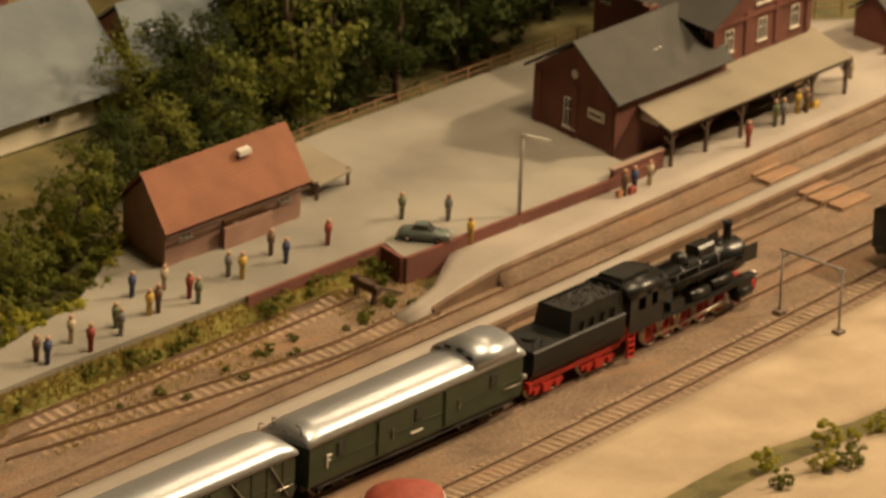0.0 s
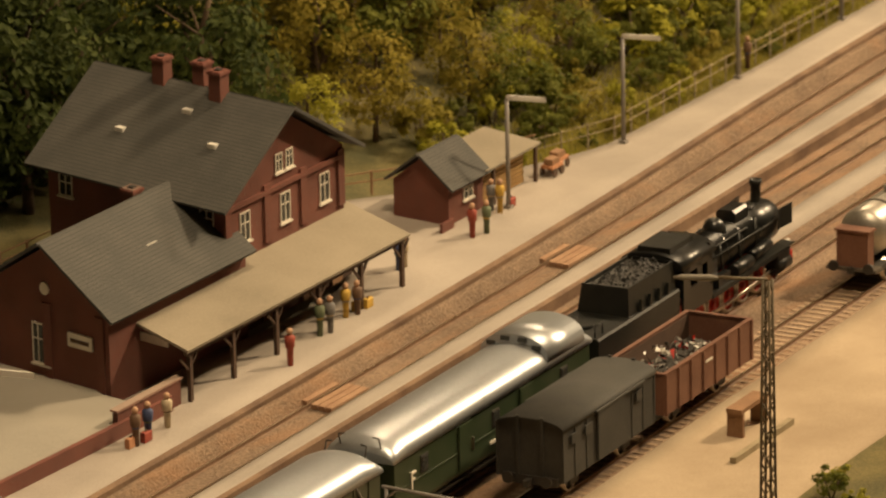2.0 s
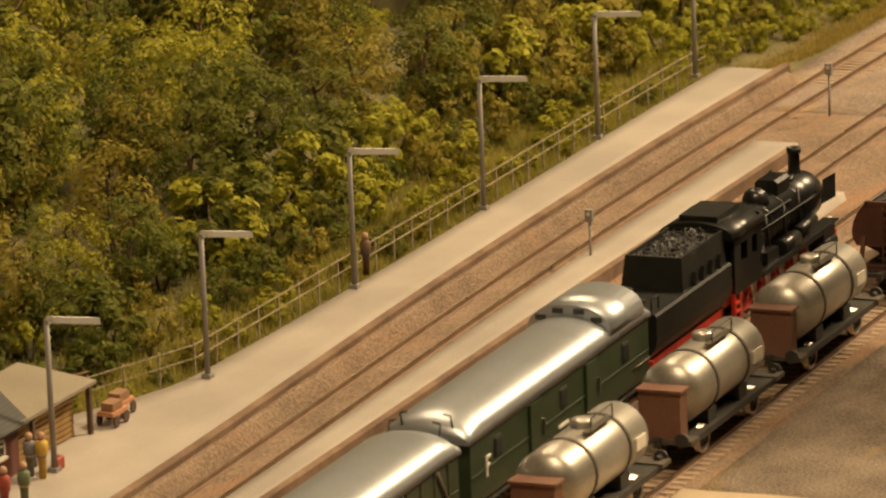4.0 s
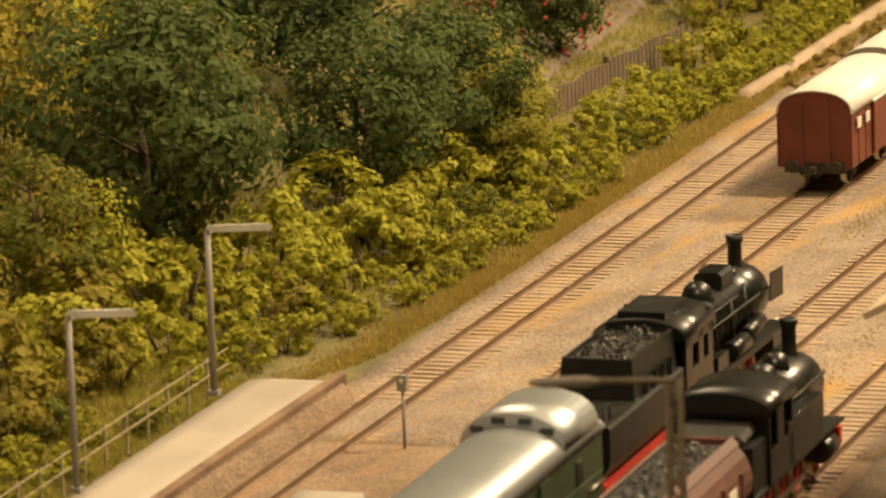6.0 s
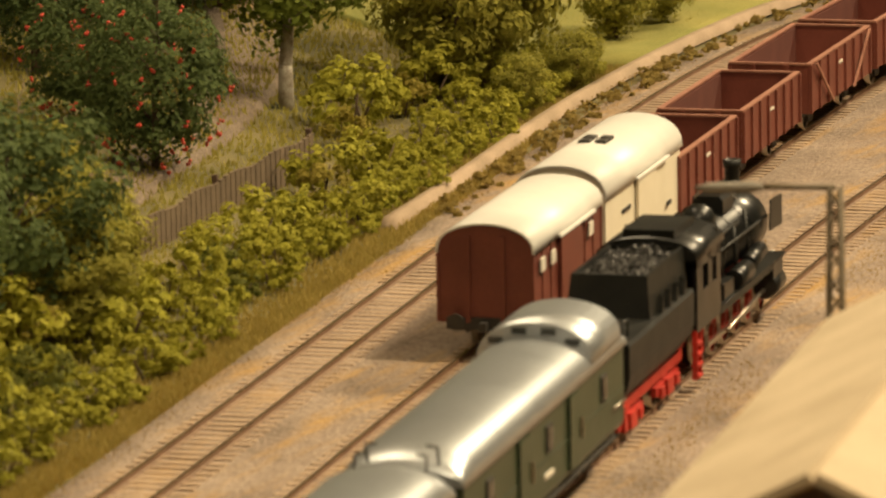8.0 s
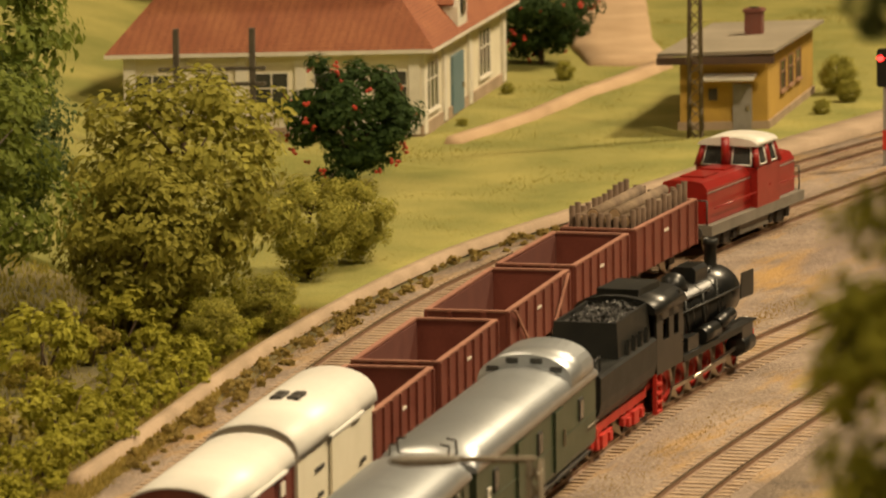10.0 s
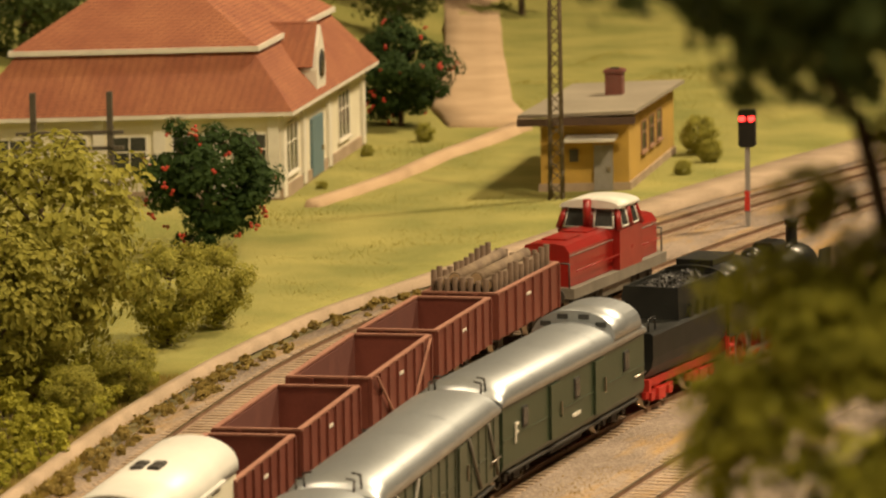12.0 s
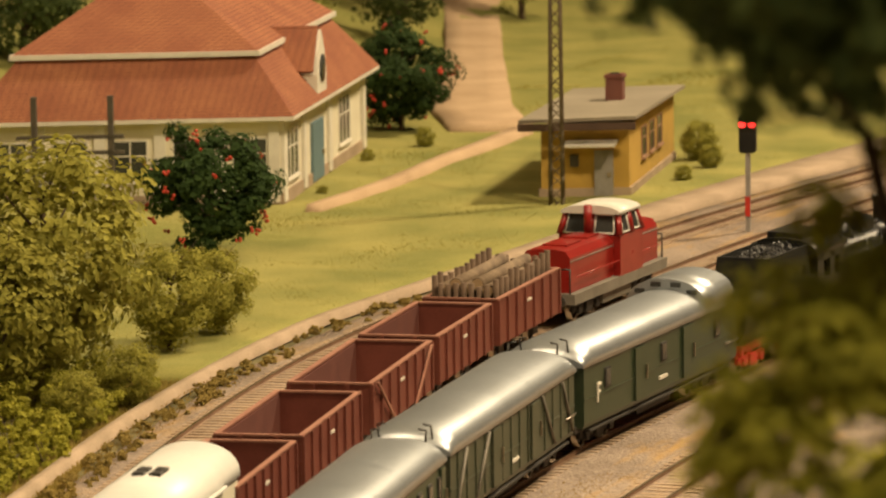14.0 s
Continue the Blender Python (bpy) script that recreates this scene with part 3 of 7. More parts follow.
def wheel(parent, x, y, r, mat, rim=STEEL, t=0.0024):
    s = 1 if y > 0 else -1
    m = Mesh()
    m.turned((x, y - s * t / 2, r), (0, s, 0), [(0, r * 0.2), (0, r * 0.99), (t * 0.8, r), (t * 0.8, r * 0.82), (t * 0.5, r * 0.8), (t * 0.5, r * 0.3), (t, r * 0.28), (t, 0.0002)], 14)
    w = part("wheel", m, mat, parent)
    tyre = Mesh().turned((x, y - s * t / 2, r), (0, s, 0), [(-0.0004, r * 1.06), (0.0003, r * 1.06), (0.0004, r * 1.005), (t, r * 1.005), (t, r * 0.86), (-0.0004, r * 0.86)], 14)
    part("tyre", tyre, rim, w)
    return w


def buffers(parent, x, way, z=0.0115, y=0.0095):
    for s in (-1, 1):
        m = Mesh().tube((x, s * y, z), (x + way * 0.0035, s * y, z), 0.0013, n=8)
        m.tube((x + way * 0.0035, s * y, z), (x + way * 0.0045, s * y, z), 0.0028, n=10)
        part("buffer", m, UNDER, parent)
    part("coupling", Mesh().box(min(x, x + way * 0.006), max(x, x + way * 0.006), -0.0012, 0.0012, z - 0.003, z), UNDER, parent)


def bogie(parent, x, mat, r=0.0052, base=0.026, axles=2):
    m = Mesh()
    for s in (-1, 1):
        m.box(x - base / 2 - 0.006, x + base / 2 + 0.006, s * 0.0105 - 0.0009, s * 0.0105 + 0.0009, 0.0045, 0.0075)
        for k in range(axles):
            c = x - base / 2 + base * k / (axles - 1)
            m.box(c - 0.002, c + 0.002, s * 0.0118 - 0.0008, s * 0.0118 + 0.0008, 0.0035, 0.0068)
        m.box(x - 0.004, x + 0.004, s * 0.0116 - 0.001, s * 0.0116 + 0.001, 0.0028, 0.0078)
    m.box(x - 0.003, x + 0.003, -0.0105, 0.0105, 0.005, 0.009)
    b = part("bogie", m, mat, parent)
    for k in range(axles):
        for s in (-1, 1):
            wheel(b, x - base / 2 + base * k / (axles - 1), s * 0.0082, r, UNDER)
    return b


def arc(w, z0, z1, n=12, lip=0.0):
    """Half of a rounded roof outline, over the width w, from z0 at the eaves to z1."""
    pts = []
    for i in range(n + 1):
        t = math.pi * i / n
        pts.append((-(w / 2 + lip) * math.cos(t) if 0 < i < n else (-(w / 2 + lip) if i == 0 else w / 2 + lip), z0 + (z1 - z0) * math.sin(t) ** 0.8))
    return pts


def roof_shell(m, x0, x1, w, z0, z1, mi=0, ends=0.0, lip=0.0008, n=14):
    """A rounded roof; ends lets it fall towards both ends."""
    rings = []
    xs = [x0, x0 + ends * 0.35, x0 + ends, x1 - ends, x1 - ends * 0.35, x1] if ends else [x0, x1]
    fall = [0.45, 0.85, 1, 1, 0.85, 0.45] if ends else [1, 1]
    for x, f in zip(xs, fall):
        rings.append([(x, y, z) for y, z in arc(w, z0, z0 + (z1 - z0) * f, n, lip)])
    m.rings(rings, mi, True, True)
    return m


def steam_engine(name, m, label):
    """A heavy black goods engine with a red chassis; x forward, zero at its middle on the rail."""
    t = rigid(name, m, label, "locomotive")
    f = Mesh()
    f.box(-0.062, 0.066, -0.006, 0.006, 0.008, 0.0165)
    f.box(0.064, 0.068, -0.0145, 0.0145, 0.0085, 0.0145)
    part("frame", f, RED, t, "red painted frame")
    for x in (-0.036, -0.018, 0.0, 0.018, 0.036):
        for s in (-1, 1):
            wheel(t, x, s * 0.0085, 0.0082, RED)
    for s in (-1, 1):
        wheel(t, 0.056, s * 0.0085, 0.0050, RED)
        r = Mesh().box(-0.036, 0.036, s * 0.0118 - 0.0004, s * 0.0118 + 0.0004, 0.006, 0.0075)
        r.tube((-0.010, s * 0.0128, 0.0068), (0.050, s * 0.0128, 0.0098), 0.0007, n=6)
        part("coupling_rod", r, STEEL, t, "bright steel coupling rods")
        c = Mesh().tube((0.046, s * 0.0132, 0.0105), (0.062, s * 0.0132, 0.0105), 0.0042, n=14)
        c.box(0.046, 0.061, s * 0.0132 - 0.003, s * 0.0132 + 0.003, 0.0135, 0.0185)
        part("cylinder", c, BLACK, t)
        d = Mesh().box(-0.033, 0.067, s * 0.0125 - 0.0035, s * 0.0125 + 0.0035, 0.0185, 0.0193)
        d.box(-0.033, 0.060, s * 0.0158 - 0.0003, s * 0.0158 + 0.0003, 0.0168, 0.0192)
        part("running_board", d, BLACK_MATT, t)
        v = Mesh()
        v.add([(0.052, s * 0.0138, 0.029), (0.067, s * 0.0148, 0.029), (0.067, s * 0.0148, 0.0395), (0.054, s * 0.0138, 0.0395),
               (0.052, s * 0.0133, 0.029), (0.067, s * 0.0143, 0.029), (0.067, s * 0.0143, 0.0395), (0.054, s * 0.0133, 0.0395)], [(0, 1, 2, 3), (7, 6, 5, 4), (0, 4, 5, 1), (1, 5, 6, 2), (2, 6, 7, 3), (3, 7, 4, 0)])
        part("smoke_deflector", v, BLACK, t)
        a = Mesh().tube((-0.004, s * 0.0135, 0.0225), (0.016, s * 0.0135, 0.0225), 0.0034, n=12)
        a.tube((0.020, s * 0.0130, 0.0235), (0.042, s * 0.0125, 0.0245), 0.0028, n=12)
        a.box(-0.024, -0.010, s * 0.013 - 0.002, s * 0.013 + 0.002, 0.0195, 0.025)
        part("air_tank", a, BLACK, t)
        pipe = Mesh().tube((-0.030, s * 0.0112, 0.034), (0.060, s * 0.0112, 0.033), 0.0005, n=6)
        pipe.tube((-0.028, s * 0.0095, 0.038), (0.022, s * 0.0095, 0.0375), 0.0006, n=6)
        pipe.tube((0.010, s * 0.0118, 0.020), (0.010, s * 0.0105, 0.038), 0.0006, n=6)
        pipe.tube((0.030, s * 0.0118, 0.020), (0.033, s * 0.0090, 0.040), 0.0006, n=6)
        pipe.tube((-0.012, s * 0.0120, 0.024), (-0.012, s * 0.0100, 0.038), 0.0006, n=6)
        part("pipework", pipe, BLACK_MATT, t)
        l = Mesh().tube((0.068, s * 0.0105, 0.0170), (0.0715, s * 0.0105, 0.0170), 0.0018, n=10)
        part("headlight", l, LAMPWHITE, t)
        st = Mesh()
        for k in range(4):
            st.box(-0.068, -0.062, s * 0.0152 - 0.0012, s * 0.0152 + 0.0012, 0.0025 + k * 0.0036, 0.0035 + k * 0.0036)
        st.box(-0.0685, -0.0677, s * 0.0152 - 0.0008, s * 0.0152 + 0.0008, 0.002, 0.018), st.box(-0.0623, -0.0615, s * 0.0152 - 0.0008, s * 0.0152 + 0.0008, 0.002, 0.018)
        part("cab_step", st, RED, t, "red cab steps")
    b = Mesh().turned((-0.035, 0, 0.0305), (1, 0, 0), [(0, 0.0105), (0.070, 0.0105), (0.0702, 0.0112), (0.096, 0.0112), (0.0975, 0.0104), (0.0985, 0.0104), (0.100, 0.006), (0.1005, 0.001)], 24)
    for x in (-0.02, -0.002, 0.016, 0.034):
        b.tube((x, 0, 0.0305), (x + 0.0008, 0, 0.0305), 0.0107, n=24, caps=False)
    part("boiler", b, BLACK, t)
    part("firebox", Mesh().prism([(-0.0115, 0.018), (0.0115, 0.018), (0.0115, 0.032), (0.008, 0.039), (0.003, 0.0415), (-0.003, 0.0415), (-0.008, 0.039), (-0.0115, 0.032)], -0.042, -0.018), BLACK, t)
    part("chimney", Mesh().turned((0.055, 0, 0.040), (0, 0, 1), [(0, 0.0034), (0.002, 0.0027), (0.010, 0.0026), (0.0105, 0.0032), (0.013, 0.0032), (0.013, 0.0024), (0.009, 0.002)], 16), BLACK_MATT, t)
    part("steam_dome", Mesh().turned((0.004, 0, 0.039), (0, 0, 1), [(0, 0.0062), (0.003, 0.0056), (0.0055, 0.0046), (0.007, 0.0025), (0.0074, 0.0003)], 16), BLACK, t)
    sd = Mesh().loft([(0.018, -0.0038, 0.0038, 0.039, 0.0465, 0.0014), (0.034, -0.0038, 0.0038, 0.039, 0.0465, 0.0014)])
    part("sand_dome", sd, BLACK, t)
    part("whistle", Mesh().tube((-0.024, 0.003, 0.041), (-0.024, 0.003, 0.0465), 0.0009, n=8), BLACK, t)
    part("smokebox_vent", Mesh().tube((0.040, -0.0025, 0.041), (0.046, -0.0025, 0.042), 0.0014, n=8), BLACK, t)
    cab = Mesh()
    for s in (-1, 1):
        for x0, x1, z0, z1 in ((-0.068, -0.034, 0.0175, 0.030), (-0.068, -0.060, 0.030, 0.041), (-0.052, -0.046, 0.030, 0.041), (-0.040, -0.034, 0.030, 0.041), (-0.068, -0.034, 0.038, 0.042)):
            cab.box(x0, x1, s * 0.0155 - 0.0006, s * 0.0155 + 0.0006, z0, z1)
    cab.box(-0.036, -0.0345, -0.0155, 0.0155, 0.0175, 0.046)
    part("cab", cab, BLACK, t)
    part("cab_roof", roof_shell(Mesh(), -0.071, -0.031, 0.032, 0.0415, 0.0485, n=12), BLACK, t)
    part("roof_vent", Mesh().box(-0.067, -0.040, -0.0085, 0.0085, 0.0475, 0.0505), BLACK_MATT, t)
    buffers(t, 0.068, 1)
    return t


def tender(name, m, label):
    t = rigid(name, m, label, "tender")
    f = Mesh().box(-0.046, 0.046, -0.011, 0.011, 0.009, 0.0125)
    f.box(-0.0475, -0.045, -0.0145, 0.0145, 0.0085, 0.0135)
    part("frame", f, RED, t, "red painted frame")
    for x in (-0.027, 0.024):
        bogie(t, x, RED, 0.0055, 0.021)
    tub = Mesh().prism([(-0.0105, 0.0128), (0.0105, 0.0128), (0.0150, 0.0185), (0.0158, 0.0225), (0.0158, 0.0318), (0.0150, 0.0328), (-0.0150, 0.0328), (-0.0158, 0.0318), (-0.0158, 0.0225), (-0.0150, 0.0185)], -0.046, 0.044)
    part("water_tank", tub, BLACK_MATT, t)
    bunk = Mesh()
    rim = [[(-0.0085, -0.0135, 0.0326), (0.044, -0.0135, 0.0326), (0.044, 0.0135, 0.0326), (-0.0085, 0.0135, 0.0326)],
           [(-0.0060, -0.0122, 0.0462), (0.044, -0.0122, 0.0462), (0.044, 0.0122, 0.0462), (-0.0060, 0.0122, 0.0462)],
           [(-0.0050, -0.0112, 0.0462), (0.0435, -0.0112, 0.0462), (0.0435, 0.0112, 0.0462), (-0.0050, 0.0112, 0.0462)],
           [(-0.0050, -0.0112, 0.044), (0.0435, -0.0112, 0.044), (0.0435, 0.0112, 0.044), (-0.0050, 0.0112, 0.044)]]
    bunk.rings(rim, 0, True)
    part("coal_bunker", bunk, BLACK_MATT, t)
    for s in (-1, 1):
        for k in range(4):
            part("bracket", Mesh().prism_y([(0.002 + k * 0.010, 0.0328), (0.005 + k * 0.010, 0.0328), (0.0035 + k * 0.010, 0.0385)], s * 0.0142 - 0.0009, s * 0.0142 + 0.0009), BLACK_MATT, t)
    rnd = random.Random(4)
    c = Mesh()
    for _ in range(520):
        x, y = rnd.uniform(-0.0035, 0.042), rnd.uniform(-0.0105, 0.0105)
        z, r = 0.0446 + 0.0026 * (1 - abs(y) / 0.011), rnd.uniform(0.0005, 0.0012)
        p = [Vector((rnd.uniform(-1, 1), rnd.uniform(-1, 1), rnd.uniform(-1, 1))).normalized() * r for _ in range(4)]
        c.add([Vector((x, y, z)) + q for q in p], [(0, 1, 2), (0, 2, 3), (0, 3, 1), (1, 3, 2)])
    c.box(-0.0045, 0.043, -0.0108, 0.0108, 0.0438, 0.0447)
    part("coal", c, COAL, t, "heap of black coal")
    for s in (-1, 1):
        rails = Mesh()
        rails.tube((-0.044, s * 0.013, 0.033), (-0.044, s * 0.013, 0.0385), 0.0004, n=6).tube((-0.044, s * 0.013, 0.0385), (-0.036, s * 0.013, 0.0385), 0.0004, n=6).tube((-0.036, s * 0.013, 0.033), (-0.036, s * 0.013, 0.0385), 0.0004, n=6)
        part("handrail", rails, BLACK, t)
    part("end_handrail", Mesh().tube((-0.0465, -0.010, 0.026), (-0.0465, 0.010, 0.026), 0.0004, n=6), BLACK, t)
    part("tank_hatch", Mesh().tube((-0.030, 0, 0.0328), (-0.030, 0, 0.0345), 0.005, n=14), BLACK_MATT, t)
    for s in (-1, 1):
        part("tail_lamp", Mesh().tube((-0.046, s * 0.010, 0.017), (-0.0495, s * 0.010, 0.017), 0.0019, n=10), LAMPWHITE, t)
    buffers(t, -0.0475, -1)
    return t


def coach(name, m, label, length=0.196, cupola=False, body=GREEN, ribs=0):
    t = rigid(name, m, label, "railway coach", "coaches of the express train")
    h, w = length / 2, 0.0335
    part("underframe", Mesh().box(-h, h, -0.0135, 0.0135, 0.0085, 0.0115).box(-0.02, 0.022, -0.012, -0.006, 0.004, 0.009).box(-0.015, 0.018, 0.006, 0.012, 0.004, 0.009), UNDER, t)
    b = Mesh().prism([(-w / 2 + 0.0006, 0.0105), (w / 2 - 0.0006, 0.0105), (w / 2, 0.0125), (w / 2, 0.0355), (-w / 2, 0.0355), (-w / 2, 0.0125)], -h + 0.002, h - 0.002)
    part("body", b, body, t)
    r = roof_shell(Mesh(), -h, h, w, 0.0352, 0.0455, 0, 0.014)
    part("roof", r, SILVER, t, "polished silver roof with falling ends")
    for x in (-h * 0.55, -h * 0.1, h * 0.3):
        part("roof_seam", Mesh().rings([[(x + o, y * 1.004, z + 0.0003) for y, z in arc(w, 0.0352, 0.0455, 14, 0.0009)] for o in (0, 0.0005)], 0, False, True, closed=False), SILVER, t)
    for s in (-1, 1):
        n = 11 if not ribs else 14
        for k in range(n):
            x = -h + 0.012 + (length - 0.024) * k / (n - 1)
            if ribs:
                part("side_rib", Mesh().box(x - 0.0005, x + 0.0005, s * w / 2 - 0.0005, s * w / 2 + 0.0006, 0.0125, 0.0350), body, t)
            if (not cupola or k in (1, 5, 9)) and not ribs:
                fr = Mesh().box(x - 0.0034, x + 0.0034, s * (w / 2 + 0.0002) - 0.0003, s * (w / 2 + 0.0002) + 0.0003, 0.0235, 0.0315)
                wn = part("window", fr, UNDER, t)
                part("pane", Mesh().box(x - 0.0027, x + 0.0027, s * (w / 2 + 0.0006) - 0.0002, s * (w / 2 + 0.0006) + 0.0002, 0.0242, 0.0308), GLASS, wn)
        if ribs:
            for a, b in ((-h * 0.62, -h * 0.42), (h * 0.42, h * 0.62), (-h * 0.92, -h * 0.76), (h * 0.76, h * 0.92)):
                lean = 1 if a < 0 else -1
                p, q = (a, b) if lean > 0 else (b, a)
                part("diagonal_brace", Mesh().tube((p, s * (w / 2 + 0.0007), 0.0128), (q, s * (w / 2 + 0.0007), 0.0345), 0.0006, n=6), UNDERGREY, t, "pale grey-green diagonal brace")
        doors = ((-0.030, 0.013), (0.030, 0.013)) if cupola or ribs else ((-h + 0.008, 0.007), (h - 0.008, 0.007))
        for x, dw in doors:
            d = part("sliding_door" if cupola or ribs else "door", Mesh().box(x - dw / 2, x + dw / 2, s * (w / 2 + 0.0006) - 0.0004, s * (w / 2 + 0.0006) + 0.0004, 0.0125, 0.0340), body, t)
            part("handle", Mesh().box(x + dw / 2 - 0.0014, x + dw / 2 - 0.0006, s * (w / 2 + 0.0014) - 0.0005, s * (w / 2 + 0.0014) + 0.0003, 0.020, 0.026), STEEL, d)
        part("waist_strip", Mesh().box(-h + 0.002, h - 0.002, s * w / 2 - 0.0003, s * w / 2 + 0.0005, 0.0215, 0.0222), body, t)
        part("handrail", Mesh().tube((h - 0.020, s * (w / 2 + 0.0010), 0.019), (h - 0.004, s * (w / 2 + 0.0010), 0.019), 0.0004, n=6), STEEL, t)
        if cupola:
            a, q = -h + 0.0165, s * (w / 2 + 0.0004)
            for x0, x1, z0, z1 in ((0, 0.0011, 0.0190, 0.0268), (0.0011, 0.0044, 0.0257, 0.0268), (0.0011, 0.0034, 0.0228, 0.0238)):
                x0, x1 = sorted((a - s * x0, a - s * x1))
                part("letter_stroke", Mesh().box(x0, x1, q - 0.0003, q + 0.0003, z0, z1), WHITE, t)
        part("number_panel", Mesh().box(-0.006, 0.004, s * (w / 2 + 0.0003) - 0.0003, s * (w / 2 + 0.0003) + 0.0003, 0.0165, 0.0178), WHITE, t)
        part("footboard", Mesh().box(-h + 0.01, h - 0.01, s * 0.0155 - 0.001, s * 0.0155 + 0.001, 0.0082, 0.0090), UNDER, t)
    for e in (-1, 1):
        g = Mesh().box(e * h - 0.0012, e * h + 0.0012, -0.006, 0.006, 0.012, 0.033)
        g.box(e * (h + 0.001) - 0.001, e * (h + 0.001) + 0.001, -0.005, 0.005, 0.0125, 0.031)
        part("gangway", g, UNDER, t)
        for s in (-1, 1):
            hook = Mesh().tube((e * (h - 0.003), s * 0.010, 0.040), (e * (h - 0.001), s * 0.010, 0.046), 0.0004, n=6).tube((e * (h - 0.001), s * 0.010, 0.046), (e * (h - 0.001), s * 0.007, 0.0465), 0.0004, n=6)
            part("roof_hook", hook, UNDER, t)
        bogie(t, e * (h - 0.032), UNDER, 0.0052, 0.028)
        buffers(t, e * h, e)
    if cupola:
        c = roof_shell(Mesh(), h - 0.046, h - 0.008, w * 1.0, 0.0385, 0.0500, 0, 0.0, n=16)
        cu = part("lookout_cupola", c, SILVER, t, "raised silver lookout cupola")
        for k in range(4):
            a = math.pi * (0.2 + 0.2 * k)
            y, z = -w * 0.43 * math.cos(a), 0.0385 + 0.0098 * math.sin(a) ** 0.8
            part("pane", Mesh().box(h - 0.0467, h - 0.0457, y - 0.0022, y + 0.0022, z - 0.0014, z + 0.0006), GLASS, cu)
    return t


def van(name, m, label, length=0.098, body=OXIDE, roof=ROOFPALE, top=0.0445, boards=True):
    t = rigid(name, m, label, "goods van", "goods wagons")
    h, w = length / 2 - 0.005, 0.0325
    part("underframe", Mesh().box(-h, h, -0.012, 0.012, 0.008, 0.011), UNDER, t)
    part("body", Mesh().prism([(-w / 2, 0.0105), (w / 2, 0.0105), (w / 2, 0.0345)] + [(-y, z) for y, z in arc(w, 0.0345, top - 0.0006, 12)][1:-1] + [(-w / 2, 0.0345)], -h, h), body, t)
    part("roof", Mesh().rings([[(x, y, z) for y, z in arc(w, 0.0343, top, 14, 0.0008) + arc(w, 0.0343, top - 0.0007, 14, 0.0001)[::-1]] for x in (-h - 0.0012, h + 0.0012)], 0, True, True), roof, t, "rounded pale roof")
    for s in (-1, 1):
        for k in range(9):
            x = -h + 2 * h * k / 8
            if boards:
                part("side_rib", Mesh().box(x - 0.0006, x + 0.0006, s * w / 2 - 0.0004, s * w / 2 + 0.0006, 0.0108, 0.0342), body, t)
        part("sliding_door", Mesh().box(-0.014, 0.014, s * (w / 2 + 0.0010) - 0.0005, s * (w / 2 + 0.0010) + 0.0005, 0.0115, 0.0345), body, t)
        part("door_rail", Mesh().box(-0.016, 0.034, s * (w / 2 + 0.0014) - 0.0006, s * (w / 2 + 0.0014) + 0.0006, 0.0343, 0.0352), roof, t)
        for x in (-h * 0.8, -h * 0.5, h * 0.62):
            part("label_panel" if boards else "vent_panel", Mesh().box(x - 0.003, x + 0.003, s * (w / 2 + 0.0009) - 0.0003, s * (w / 2 + 0.0009) + 0.0003, 0.0270 if boards else 0.0165, 0.0315 if boards else 0.018), (WAGONGREY if body is WAGONGREY else WHITE) if boards else UNDER, t)
    if not boards:
        for s in (-1, 1):
            part("writing_bar", Mesh().box(-0.034, -0.022, s * (w / 2 + 0.0003) - 0.0003, s * (w / 2 + 0.0003) + 0.0003, 0.0255, 0.0268), UNDER, t)
    for e in (-1, 1):
        for y in (-0.006, 0.006):
            part("end_post", Mesh().box(e * (h + 0.0005) - 0.0006, e * (h + 0.0005) + 0.0006, y - 0.0008, y + 0.0008, 0.0108, 0.040), body, t)
        part("buffer_beam", Mesh().box(e * h - 0.001, e * h + 0.001, -0.0135, 0.0135, 0.0085, 0.0125), UNDER, t)
        buffers(t, e * h, e)
        for s in (-1, 1):
            wheel(t, e * (h - 0.020), s * 0.0082, 0.0056, UNDER)
            part("axle_guard", Mesh().box(e * (h - 0.020) - 0.004, e * (h - 0.020) + 0.004, s * 0.011 - 0.0006, s * 0.011 + 0.0006, 0.004, 0.010), UNDER, t)
    return t


